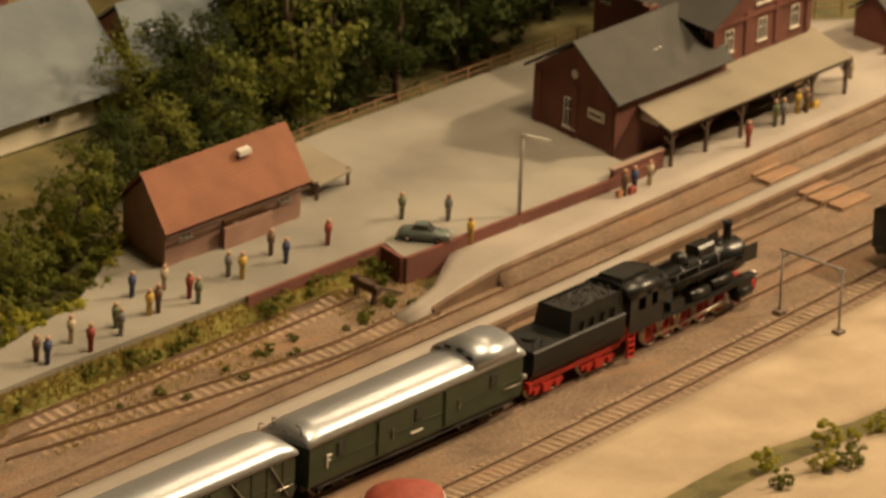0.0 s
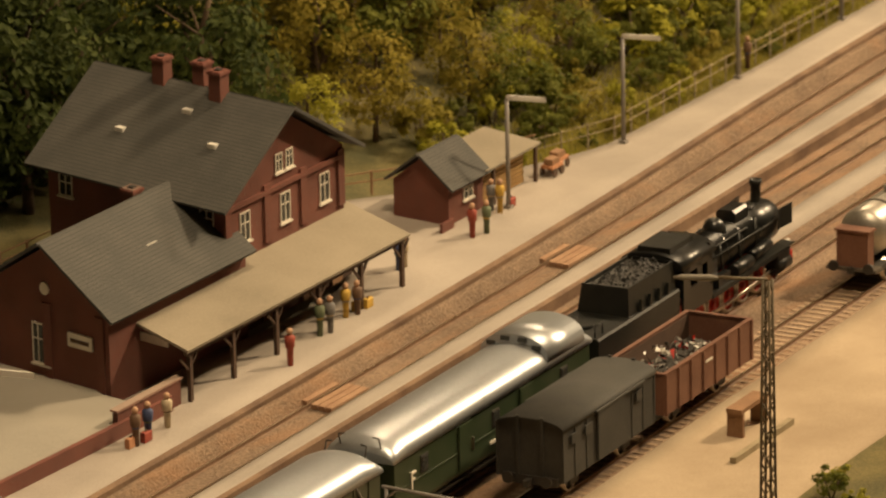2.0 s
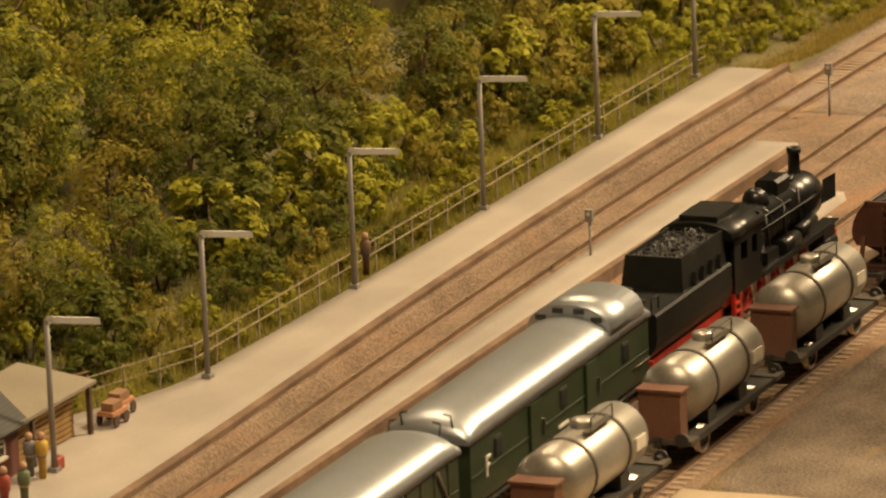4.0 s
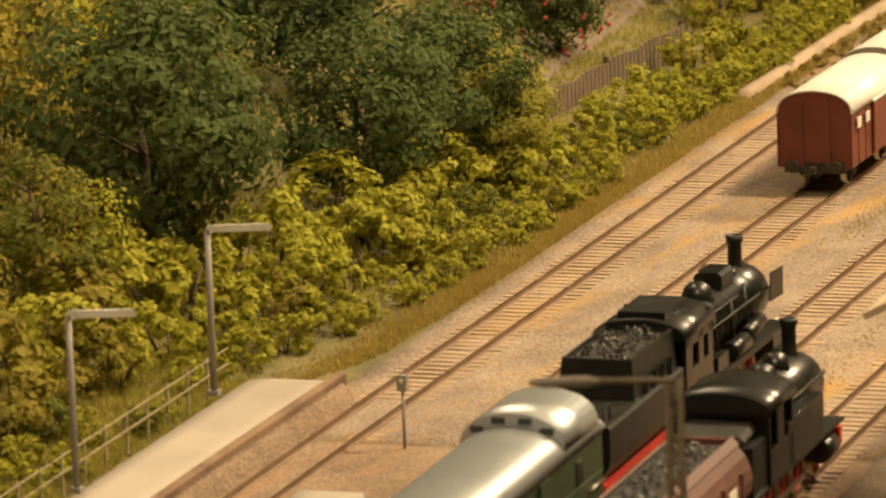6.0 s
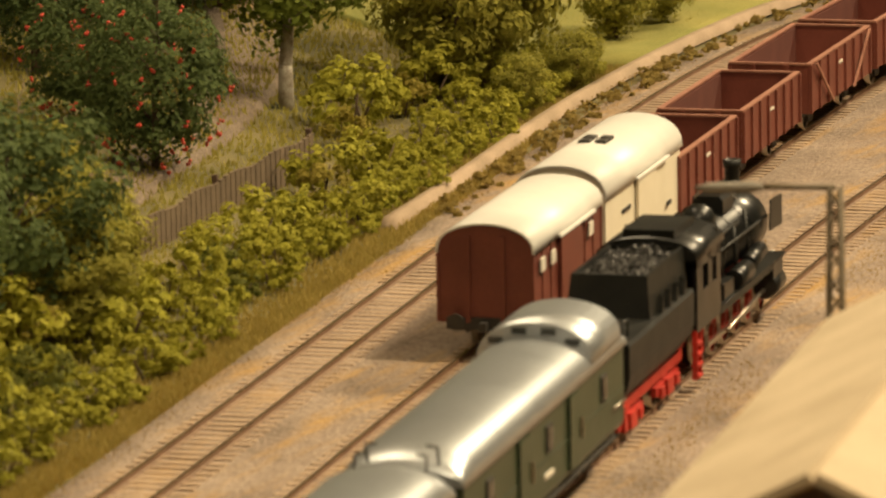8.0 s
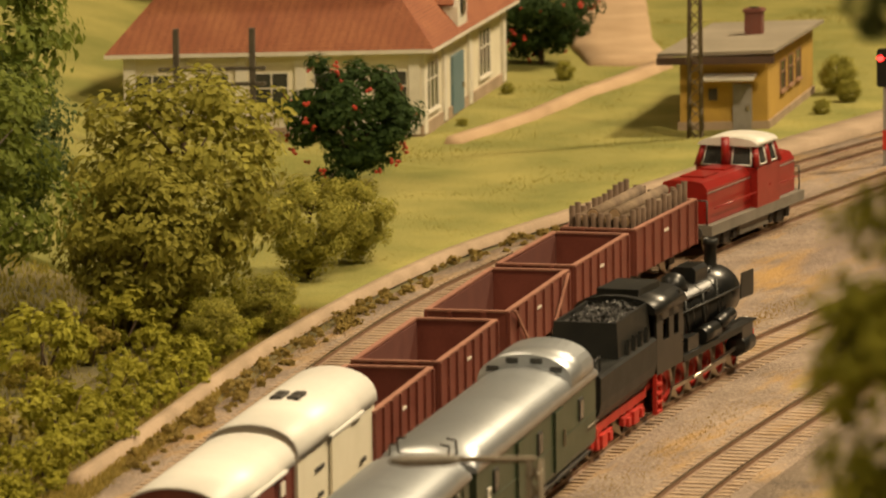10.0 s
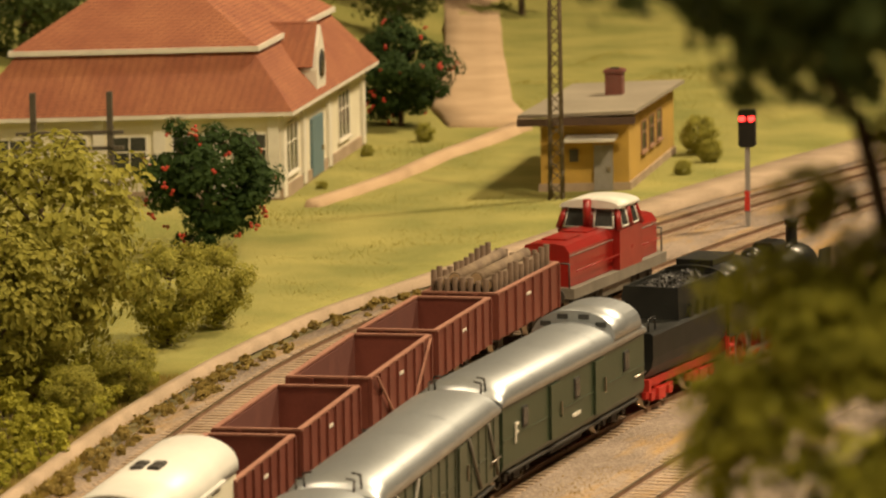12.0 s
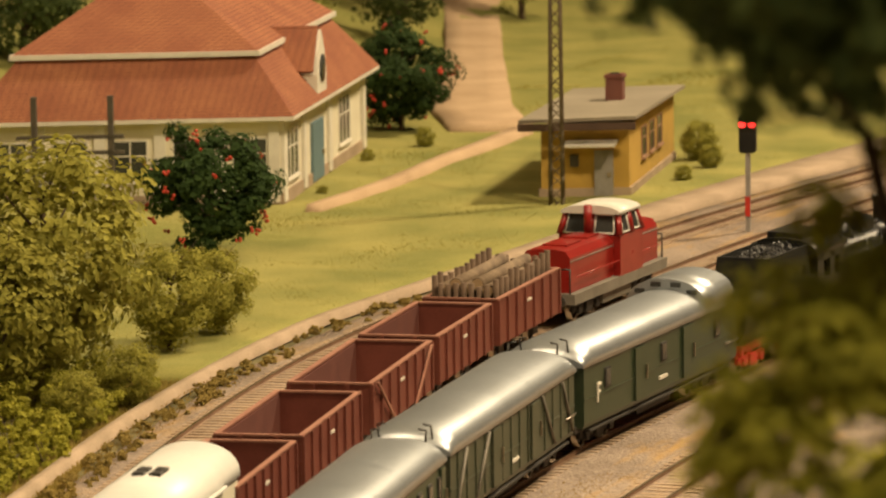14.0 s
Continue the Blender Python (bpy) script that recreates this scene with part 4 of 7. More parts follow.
def gondola(name, m, label, length=0.108, body=OXIDE, inside=OXIDE_SHADE, top=0.0305, ribs=7, brace=False):
    t = rigid(name, m, label, "open wagon", "goods wagons")
    h, w = length / 2 - 0.005, 0.0325
    part("underframe", Mesh().box(-h, h, -0.012, 0.012, 0.0075, 0.0105), UNDER, t)
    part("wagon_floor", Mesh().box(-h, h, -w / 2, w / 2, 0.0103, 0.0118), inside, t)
    for s in (-1, 1):
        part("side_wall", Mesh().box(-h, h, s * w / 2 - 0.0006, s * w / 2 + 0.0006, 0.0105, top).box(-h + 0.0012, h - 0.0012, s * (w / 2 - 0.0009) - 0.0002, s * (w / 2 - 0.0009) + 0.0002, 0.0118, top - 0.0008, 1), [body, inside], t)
        part("top_rim", Mesh().box(-h - 0.0008, h + 0.0008, s * w / 2 - 0.0010, s * w / 2 + 0.0011, top, top + 0.0008), OXIDE_EDGE if body is OXIDE else body, t)
        for k in range(ribs + 1):
            x = -h + 2 * h * k / ribs
            part("side_rib", Mesh().box(x - 0.0007, x + 0.0007, s * (w / 2 + 0.0008) - 0.0007, s * (w / 2 + 0.0008) + 0.0007, 0.0105, top), body, t)
        if brace:
            for a, b in ((-h * 0.9, -h * 0.35), (h * 0.9, h * 0.35)):
                part("diagonal_brace", Mesh().slab((a - 0.0012, s * (w / 2 + 0.0017), top), (a + 0.0012, s * (w / 2 + 0.0017), top), (b + 0.0012, s * (w / 2 + 0.0017), 0.0105), (b - 0.0012, s * (w / 2 + 0.0017), 0.0105), 0.0008), OXIDE_EDGE, t)
        part("label_panel", Mesh().box(-0.004, 0.003, s * (w / 2 + 0.0008) - 0.0002, s * (w / 2 + 0.0008) + 0.0002, 0.0235, 0.0246), WHITE, t)
    for e in (-1, 1):
        part("end_wall", Mesh().box(e * h - 0.0006, e * h + 0.0006, -w / 2, w / 2, 0.0105, top), body, t)
        part("end_rim", Mesh().box(e * h - 0.0010, e * h + 0.0010, -w / 2 + 0.0012, w / 2 - 0.0012, top, top + 0.0008), OXIDE_EDGE if body is OXIDE else body, t)
        for y in (-0.007, 0.007):
            part("end_post", Mesh().box(e * (h + 0.0009) - 0.0007, e * (h + 0.0009) + 0.0007, y - 0.0009, y + 0.0009, 0.0105, top), body, t)
        buffers(t, e * h, e)
        for s in (-1, 1):
            wheel(t, e * (h - 0.022), s * 0.0082, 0.0056, UNDER)
            part("axle_guard", Mesh().box(e * (h - 0.022) - 0.004, e * (h - 0.022) + 0.004, s * 0.011 - 0.0006, s * 0.011 + 0.0006, 0.004, 0.010), UNDER, t)
    return t


def tank_wagon(name, m, label):
    t = rigid(name, m, label, "tank wagon", "tank wagons")
    h = 0.045
    part("underframe", Mesh().box(-h, h, -0.012, 0.012, 0.008, 0.0105), UNDER, t)
    b = Mesh().turned((-0.040, 0, 0.0255), (1, 0, 0), [(0, 0.0005), (0.0008, 0.006), (0.003, 0.0105), (0.006, 0.0128), (0.070, 0.0128), (0.073, 0.0105), (0.0752, 0.006), (0.076, 0.0005)], 26)
    part("barrel", b, TANK, t, "dull silver tank barrel")
    for x in (-0.020, 0.012):
        part("saddle_band", Mesh().tube((x, 0, 0.0255), (x + 0.002, 0, 0.0255), 0.0132, n=26), IRON, t)
        part("saddle", Mesh().box(x - 0.003, x + 0.005, -0.010, 0.010, 0.0105, 0.016), UNDER, t)
    part("manhole", Mesh().turned((-0.002, 0, 0.0375), (0, 0, 1), [(0, 0.0042), (0.003, 0.0042), (0.0036, 0.0034), (0.0042, 0.0006)], 14), TANK, t)
    w = Mesh().box(-0.012, 0.010, -0.0075, -0.0045, 0.0385, 0.0390)
    for x in (-0.011, 0.009):
        w.tube((x, -0.0075, 0.039), (x, -0.0075, 0.044), 0.0003, n=5)
    w.tube((-0.011, -0.0075, 0.044), (0.009, -0.0075, 0.044), 0.0003, n=5)
    part("catwalk", w, IRON, t)
    hut = Mesh().box(-0.0475, -0.0405, -0.0085, 0.0085, 0.0105, 0.0295).box(-0.0482, -0.0398, -0.0095, 0.0095, 0.0295, 0.0305)
    part("brakeman_cabin", hut, RUSTY, t, "small brown brake cabin")
    part("emblem", Mesh().turned((0.0350, 0, 0.0255), (1, 0, 0), [(0.0006, 0.0028), (0.0012, 0.0028), (0.0013, 0.0004)], 8), RED, t, "red emblem on the tank end")
    for s in (-1, 1):
        part("label_panel", Mesh().box(0.018, 0.027, s * 0.0127 - 0.0004, s * 0.0127 + 0.0004, 0.023, 0.028), WHITE, t)
    for e in (-1, 1):
        part("platform", Mesh().box(e * h - 0.004, e * h + 0.004, -0.0135, 0.0135, 0.0095, 0.0112), IRON, t)
        buffers(t, e * h, e)
        for s in (-1, 1):
            wheel(t, e * 0.026, s * 0.0082, 0.0056, UNDER)
    return t


HOPPERBROWN = material("dark_wagon_brown", (0.065, 0.024, 0.015), (0.11, 0.04, 0.025), 70, 0.6, bump=0.1)


def hopper(name, m, label):
    t = rigid(name, m, label, "hopper wagon", "hopper wagons")
    h = 0.050
    part("underframe", Mesh().box(-h, h, -0.012, 0.012, 0.008, 0.011), UNDER, t)
    prof = [(-0.0150, 0.0195), (0.0150, 0.0195), (0.0166, 0.0225), (0.0170, 0.0262), (0.0163, 0.0300), (0.0146, 0.0338), (0.0118, 0.0372), (-0.0118, 0.0372), (-0.0146, 0.0338), (-0.0163, 0.0300), (-0.0170, 0.0262), (-0.0166, 0.0225)]
    part("hopper_body", Mesh().rings([[(x, y, z) for y, z in prof] for x in (-0.042, 0.042)], 0, True), HOPPERBROWN, t, "round-shouldered brown hopper")
    part("chute", Mesh().rings([[(x * k, y * k, z) for x, y in ((-0.030, -0.0145), (0.030, -0.0145), (0.030, 0.0145), (-0.030, 0.0145))] for z, k in ((0.011, 0.62), (0.0196, 1.0))], 0, True), UNDER, t, "dark discharge chute under the hopper")
    for e in (-1, 1):
        part("end_slope", Mesh().slab((e * 0.0415, -0.013, 0.0205), (e * 0.0415, 0.013, 0.0205), (e * 0.024, 0.011, 0.0115), (e * 0.024, -0.011, 0.0115), 0.001), HOPPERBROWN, t)
        part("end_sill", Mesh().box(e * 0.0475 - 0.001, e * 0.0475 + 0.001, -0.0135, 0.0135, 0.0108, 0.0128), HOPPERBROWN, t)
        for y in (-0.0115, 0.0115):
            part("end_post", Mesh().slab((e * 0.0425, y - 0.0009, 0.024), (e * 0.0425, y + 0.0009, 0.024), (e * 0.0475, y + 0.0009, 0.0120), (e * 0.0475, y - 0.0009, 0.0120), 0.0012), HOPPERBROWN, t)
        ladder = Mesh()
        for y in (-0.0026, 0.0026):
            ladder.box(e * 0.0432 - 0.0003, e * 0.0432 + 0.0003, y - 0.0003, y + 0.0003, 0.0125, 0.0370)
        for k in range(7):
            ladder.box(e * 0.0432 - 0.0003, e * 0.0432 + 0.0003, -0.0026, 0.0026, 0.0140 + 0.0036 * k, 0.0146 + 0.0036 * k)
        part("ladder", ladder, HOPPERBROWN, t)
    rnd = random.Random(8)
    c = Mesh().box(-0.038, 0.038, -0.0098, 0.0098, 0.0366, 0.0376)
    for _ in range(420):
        x, y, r = rnd.uniform(-0.037, 0.037), rnd.uniform(-0.0095, 0.0095), rnd.uniform(0.0006, 0.0012)
        z = 0.0372 + 0.0014 * (1 - abs(y) / 0.0098)
        p = [Vector((rnd.uniform(-1, 1), rnd.uniform(-1, 1), rnd.uniform(-1, 1))).normalized() * r for _ in range(4)]
        c.add([Vector((x, y, z)) + q for q in p], [(0, 1, 2), (0, 2, 3), (0, 3, 1), (1, 3, 2)])
    part("coal", c, COAL, t, "heaped coal load")
    for s in (-1, 1):
        part("top_rim", Mesh().slab((-0.042, s * 0.0098, 0.0392), (0.042, s * 0.0098, 0.0392), (0.042, s * 0.0122, 0.0368), (-0.042, s * 0.0122, 0.0368), 0.0008), HOPPERBROWN, t)
    for e in (-1, 1):
        part("end_rim", Mesh().box(e * 0.0412 - 0.0008, e * 0.0412 + 0.0008, -0.0112, 0.0112, 0.0366, 0.0392), HOPPERBROWN, t)
    for s in (-1, 1):
        for x in (-0.030, -0.010, 0.010, 0.030):
            part("side_rib", Mesh().box(x - 0.0006, x + 0.0006, s * 0.0168 - 0.0006, s * 0.0168 + 0.0006, 0.021, 0.031), HOPPERBROWN, t)
        part("label_panel", Mesh().box(0.016, 0.024, s * 0.0167 - 0.0003, s * 0.0167 + 0.0003, 0.024, 0.028), WHITE, t)
    for e in (-1, 1):
        part("platform", Mesh().box(e * h - 0.003, e * h + 0.003, -0.0135, 0.0135, 0.009, 0.0105), UNDER, t)
        buffers(t, e * h, e)
        for s in (-1, 1):
            wheel(t, e * 0.030, s * 0.0082, 0.0056, UNDER)
    return t


def tank_engine(name, m, label):
    t = rigid(name, m, label, "locomotive")
    part("frame", Mesh().box(-0.058, 0.058, -0.006, 0.006, 0.007, 0.016).box(0.056, 0.060, -0.0145, 0.0145, 0.008, 0.014).box(-0.060, -0.056, -0.0145, 0.0145, 0.008, 0.014), RED, t, "red painted frame")
    for x in (-0.018, 0.0, 0.018):
        for s in (-1, 1):
            wheel(t, x, s * 0.0085, 0.0085, RED)
    for x in (-0.044, 0.042):
        for s in (-1, 1):
            wheel(t, x, s * 0.0085, 0.0052, RED)
    part("boiler", Mesh().turned((-0.010, 0, 0.0305), (1, 0, 0), [(0, 0.0105), (0.062, 0.0108), (0.064, 0.0098), (0.066, 0.004), (0.0663, 0.0004)], 22), BLACK, t)
    for s in (-1, 1):
        part("side_tank", Mesh().box(-0.016, 0.030, s * 0.0125 - 0.0035, s * 0.0125 + 0.0035, 0.0175, 0.0325), BLACK, t)
        part("cylinder", Mesh().tube((0.034, s * 0.013, 0.0105), (0.048, s * 0.013, 0.0105), 0.004, n=14), BLACK, t)
        part("coupling_rod", Mesh().box(-0.018, 0.018, s * 0.0118 - 0.0004, s * 0.0118 + 0.0004, 0.0055, 0.0070), STEEL, t)
        part("running_board", Mesh().box(-0.058, 0.058, s * 0.0125 - 0.0035, s * 0.0125 + 0.0035, 0.0165, 0.0175), BLACK_MATT, t)
        part("pipework", Mesh().tube((-0.012, s * 0.0108, 0.0345), (0.052, s * 0.0108, 0.0345), 0.0006, n=6), BLACK_MATT, t)
    part("cab", Mesh().box(-0.040, -0.0388, -0.016, 0.016, 0.0175, 0.042).box(-0.0115, -0.0103, -0.016, 0.016, 0.0175, 0.042).box(-0.040, -0.0103, -0.016, -0.015, 0.0175, 0.029).box(-0.040, -0.0103, 0.015, 0.016, 0.0175, 0.029).box(-0.030, -0.022, -0.016, -0.015, 0.029, 0.042).box(-0.030, -0.022, 0.015, 0.016, 0.029, 0.042), BLACK, t)
    part("cab_roof", roof_shell(Mesh(), -0.043, -0.008, 0.0325, 0.0415, 0.048), BLACK, t)
    part("bunker", Mesh().box(-0.058, -0.040, -0.015, 0.015, 0.0175, 0.034), BLACK_MATT, t)
    part("coal", Mesh().loft([(-0.056, -0.010, 0.010, 0.0335, 0.037, 0.002), (-0.042, -0.010, 0.010, 0.0335, 0.039, 0.002)]), COAL, t)
    part("chimney", Mesh().turned((0.047, 0, 0.040), (0, 0, 1), [(0, 0.0034), (0.002, 0.0026), (0.010, 0.0025), (0.0125, 0.0033), (0.0135, 0.003), (0.0135, 0.002)], 14), BLACK_MATT, t)
    for x, r in ((0.010, 0.0058), (0.028, 0.0052)):
        part("dome", Mesh().turned((x, 0, 0.0395), (0, 0, 1), [(0, r), (0.003, r * 0.92), (0.0056, r * 0.7), (0.0068, 0.0005)], 14), BLACK, t)
    buffers(t, 0.060, 1), buffers(t, -0.060, -1)
    return t


def diesel(name, m, label):
    t = rigid(name, m, label, "locomotive")
    part("underframe", Mesh().box(-0.066, 0.066, -0.0155, 0.0155, 0.0095, 0.0145).box(-0.02, 0.02, -0.013, 0.013, 0.004, 0.010), UNDERGREY, t, "dusty grey running plate")
    for x in (-0.038, 0.038):
        bogie(t, x, UNDER, 0.0055, 0.024)
    hood = lambda x0, x1, z: Mesh().rings([[(x, -0.0118, 0.0145), (x, 0.0118, 0.0145), (x, 0.0118, z - 0.004), (x, 0.0095, z - 0.0008), (x, 0.0050, z), (x, -0.0050, z), (x, -0.0095, z - 0.0008), (x, -0.0118, z - 0.004)] for x in (x0, x1)], 0)
    part("long_hood", hood(-0.062, 0.006, 0.0345), DIESELRED, t)
    part("short_hood", hood(0.026, 0.062, 0.0345), DIESELRED, t)
    for g0, g1 in ((-0.050, -0.030), (-0.022, -0.006)):
        part("hood_grille", Mesh().box(g0, g1, -0.006, 0.006, 0.0345, 0.0352), DIESELRED, t)
    c0, c1 = -0.002, 0.030
    part("cab", Mesh().box(c0, c1, -0.0155, 0.0155, 0.0145, 0.0335), DIESELRED, t)
    # leaning cab top, narrower under the roof, with a real opening behind every window
    low, high = (c0, c1, 0.0152, 0.0335), (c0 + 0.004, c1 - 0.004, 0.0128, 0.0440)
    for e in (0, 1):
        for s in (-1, 1):
            part("corner_post", Mesh().tube((low[e], s * low[2], low[3]), (high[e], s * high[2], high[3]), 0.0015, n=6), DIESELRED, t)
        part("end_pillar", Mesh().tube((low[e], 0, low[3]), (high[e], 0, high[3]), 0.0016, n=6), DIESELRED, t)
        for s in (-1, 1):
            y0, y1 = s * 0.0022, s * 0.0122
            xa, xb, za, zb = low[e] * 0.92 + high[e] * 0.08, low[e] * 0.12 + high[e] * 0.88, 0.0345, 0.0430
            part("window_frame", Mesh().tube((xa, y0, za), (xa, y1, za), 0.0005, n=6).tube((xb, y0, zb), (xb, y1 * 0.9, zb), 0.0005, n=6).tube((xa, y0, za), (xb, y0, zb), 0.0005, n=6).tube((xa, y1, za), (xb, y1 * 0.9, zb), 0.0005, n=6), LAMPWHITE, t)
            part("pane", Mesh().slab((xa, y0, za), (xa, y1, za), (xb, y1 * 0.9, zb), (xb, y0, zb), 0.0004), GLASS, t)
    part("cab_roof", roof_shell(Mesh(), c0 + 0.001, c1 - 0.001, 0.0285, 0.0435, 0.0475, n=12), LAMPWHITE, t, "pale grey cab roof")
    for s in (-1, 1):
        part("side_pillar", Mesh().tube((0.014, s * 0.0152, 0.0335), (0.014, s * 0.0128, 0.044), 0.0020, n=6), DIESELRED, t)
        for x0, x1 in ((c0 + 0.004, 0.0115), (0.0165, c1 - 0.004)):
            p = [(x0, s * 0.0152, 0.0347), (x1, s * 0.0152, 0.0347), (x1 - (0.0015 if x1 > 0.02 else 0), s * 0.0133, 0.0428), (x0 + (0.0015 if x0 < 0.01 else 0), s * 0.0133, 0.0428)]
            fr = Mesh()
            for a, b in zip(p, p[1:] + p[:1]):
                fr.tube(a, b, 0.0005, n=6)
            part("window_frame", fr, LAMPWHITE, t)
            part("pane", Mesh().slab(*p, 0.0004), GLASS, t)
        part("waist_stripe", Mesh().box(-0.062, 0.062, s * 0.0119 - 0.0003, s * 0.0119 + 0.0003, 0.0289, 0.0292), GREYMETAL, t)
        part("handrail", Mesh().tube((-0.060, s * 0.0148, 0.022), (0.0, s * 0.0148, 0.022), 0.0004, n=6).tube((0.030, s * 0.0148, 0.022), (0.060, s * 0.0148, 0.022), 0.0003, n=6), DIESELRED, t)
    for e in (-1, 1):
        for s in (-1, 1):
            r = Mesh().tube((e * 0.0655, s * 0.013, 0.0145), (e * 0.0655, s * 0.013, 0.026), 0.0004, n=6).tube((e * 0.0655, s * 0.013, 0.026), (e * 0.0655, s * 0.007, 0.026), 0.0004, n=6)
            part("end_rail", r, UNDER, t)
        buffers(t, e * 0.066, e)
    part("exhaust", Mesh().tube((-0.0040, 0, 0.0340), (-0.0040, 0, 0.0480), 0.002, n=10), DIESELRED, t)
    return t


EXPRESS, MIDDLE, GOODS = LINES["express_track"], LINES["middle_track"], LINES["goods_track"]
engine = steam_engine("steam_locomotive", EXPRESS.stand(1, 0.08), "black steam locomotive with red wheels on the express track")
engine_tender = tender("locomotive_tender", EXPRESS.stand(0.9, 0.06), "black coal tender with red bogies behind the locomotive")
express = [
    coach("luggage_coach", EXPRESS.stand(0.8, 0.12), "dark green luggage coach with silver roof and lookout cupola", cupola=True),
    coach("ribbed_coach", EXPRESS.stand(0.6, 0.12), "olive ribbed-sided coach with silver roof", body=GREENDARK, ribs=1),
    coach("passenger_coach", EXPRESS.stand(0.4, 0.12), "dark green passenger coach with silver roof", body=GREEN),
]

# standing goods train on the middle track, pulled by the diesel
van("covered_van", MIDDLE.stand(MIDDLE.way(2.43) + 0.052, 0.05), "oxide-red covered goods van with pale roof, last of the goods train", 0.105)
van("refrigerator_van", MIDDLE.stand(MIDDLE.way(2.54) + 0.062, 0.06), "ivory refrigerator van with black roof vents", 0.126, IVORY, ROOFPALE, 0.0465, False)
for x, ln, br, lb in ((2.712, 0.105, False, "short empty oxide-red open wagon"), (2.826, 0.110, False, "empty oxide-red open wagon with worn rim"), (2.955, 0.121, True, "long empty oxide-red open wagon with diagonal braces"), (3.070, 0.104, False, "empty oxide-red open wagon behind the log wagon"), (3.177, 0.110, False, "oxide-red open wagon loaded with pit props")):
    gondola("open_wagon", MIDDLE.stand(MIDDLE.way(x), 0.06), lb, ln, brace=br)
diesel("diesel_locomotive", MIDDLE.stand(MIDDLE.way(3.312), 0.08), "bright red diesel locomotive with pale cab roof")

# standing wagons on the goods track
LONG = Matrix.Diagonal((1.09, 1.0, 1.0, 1.0))
van("grey_van", GOODS.stand(GOODS.way(0.838), 0.06), "dark grey weathered goods van standing on the siding", 0.104, WAGONGREY, WAGONGREY, 0.0395)
gondola("scrap_wagon", GOODS.stand(GOODS.way(0.938), 0.06), "rusty brown open wagon half full of scrap", 0.104, RUSTY, DARKWOOD, 0.030)
for k in range(3):
    tank_wagon("tank_wagon", GOODS.stand(GOODS.way(1.190 + 0.1325 * k), 0.05) @ LONG, "silver tank wagon with brown brake cabin and red emblem")
hopper("hopper_wagon", GOODS.stand(GOODS.way(1.610), 0.06) @ LONG, "oxide-red hopper wagon heaped with coal"), hopper("hopper_wagon", GOODS.stand(GOODS.way(1.730), 0.06) @ LONG, "oxide-red hopper wagon heaped with coal")
tank_engine("tank_locomotive", GOODS.stand(GOODS.way(1.850), 0.05), "black tank locomotive with red wheels on the siding")

# ---- buildings ----


def window(parent, along, x, y, z, w, h, bars=1, out=1, frame_mat=None):
    """A small window proud of its wall. along: 'x' or 'y', the wall's run; out: which way it looks."""
    fm = frame_mat or WHITE

    def bx(m, a0, a1, z0, z1, d0, d1, mi=0):
        d0, d1 = sorted((d0 * out, d1 * out))
        if along == "x":
            return m.box(x + a0, x + a1, y + d0, y + d1, z + z0, z + z1, mi)
        return m.box(x + d0, x + d1, y + a0, y + a1, z + z0, z + z1, mi)
    b = 0.0007

    def at(a, u, d):
        return (x + a, y + d * out, z + u) if along == "x" else (x + d * out, y + a, z + u)
    f, o = Mesh(), w / 2
    rim = [(-o, 0), (o, 0), (o, h), (-o, h)], [(-o + b, b), (o - b, b), (o - b, h - b), (-o + b, h - b)]
    f.add([at(a, u, d) for d in (0.0007, -0.001) for r in rim for a, u in r],
          [q for n in range(4) for q in ((n, (n + 1) % 4, 4 + (n + 1) % 4, 4 + n), (8 + n, 12 + n, 12 + (n + 1) % 4, 8 + (n + 1) % 4), (n, 8 + n, 8 + (n + 1) % 4, (n + 1) % 4), (4 + n, 4 + (n + 1) % 4, 12 + (n + 1) % 4, 12 + n))])
    glazing = [bx(Mesh(), -o + b, o - b, h * 0.6, h * 0.6 + 0.0006, -0.001, 0.0005)]
    for n in range(bars):
        c = -o + w * (n + 1) / (bars + 1)
        glazing.append(bx(Mesh(), c - 0.0003, c + 0.0003, b, h - b, -0.001, 0.0006))
    win = part("window", f, fm, parent)
    part("pane", bx(Mesh(), -w / 2 + 0.0002, w / 2 - 0.0002, 0.0002, h - 0.0002, -0.0012, 0.0002), GLASS, win)
    for g in glazing:
        part("glazing_bar", g, fm, win)
    part("sill", bx(Mesh(), -w / 2 - 0.001, w / 2 + 0.001, -0.0009, 0, -0.001, 0.0016), fm, win)
    return win


def chimney(parent, x, y, z0, z1, r=0.0045, mat=BRICK):
    m = Mesh().box(x - r, x + r, y - r, y + r, z0, z1).box(x - r - 0.0008, x + r + 0.0008, y - r - 0.0008, y + r + 0.0008, z1 - 0.002, z1 - 0.0006)
    c = part("chimney", m, mat, parent, "brick chimney stack")
    part("flue", Mesh().box(x - r * 0.5, x + r * 0.5, y - r * 0.5, y + r * 0.5, z1 - 0.001, z1 + 0.0005), BLACK_MATT, c)


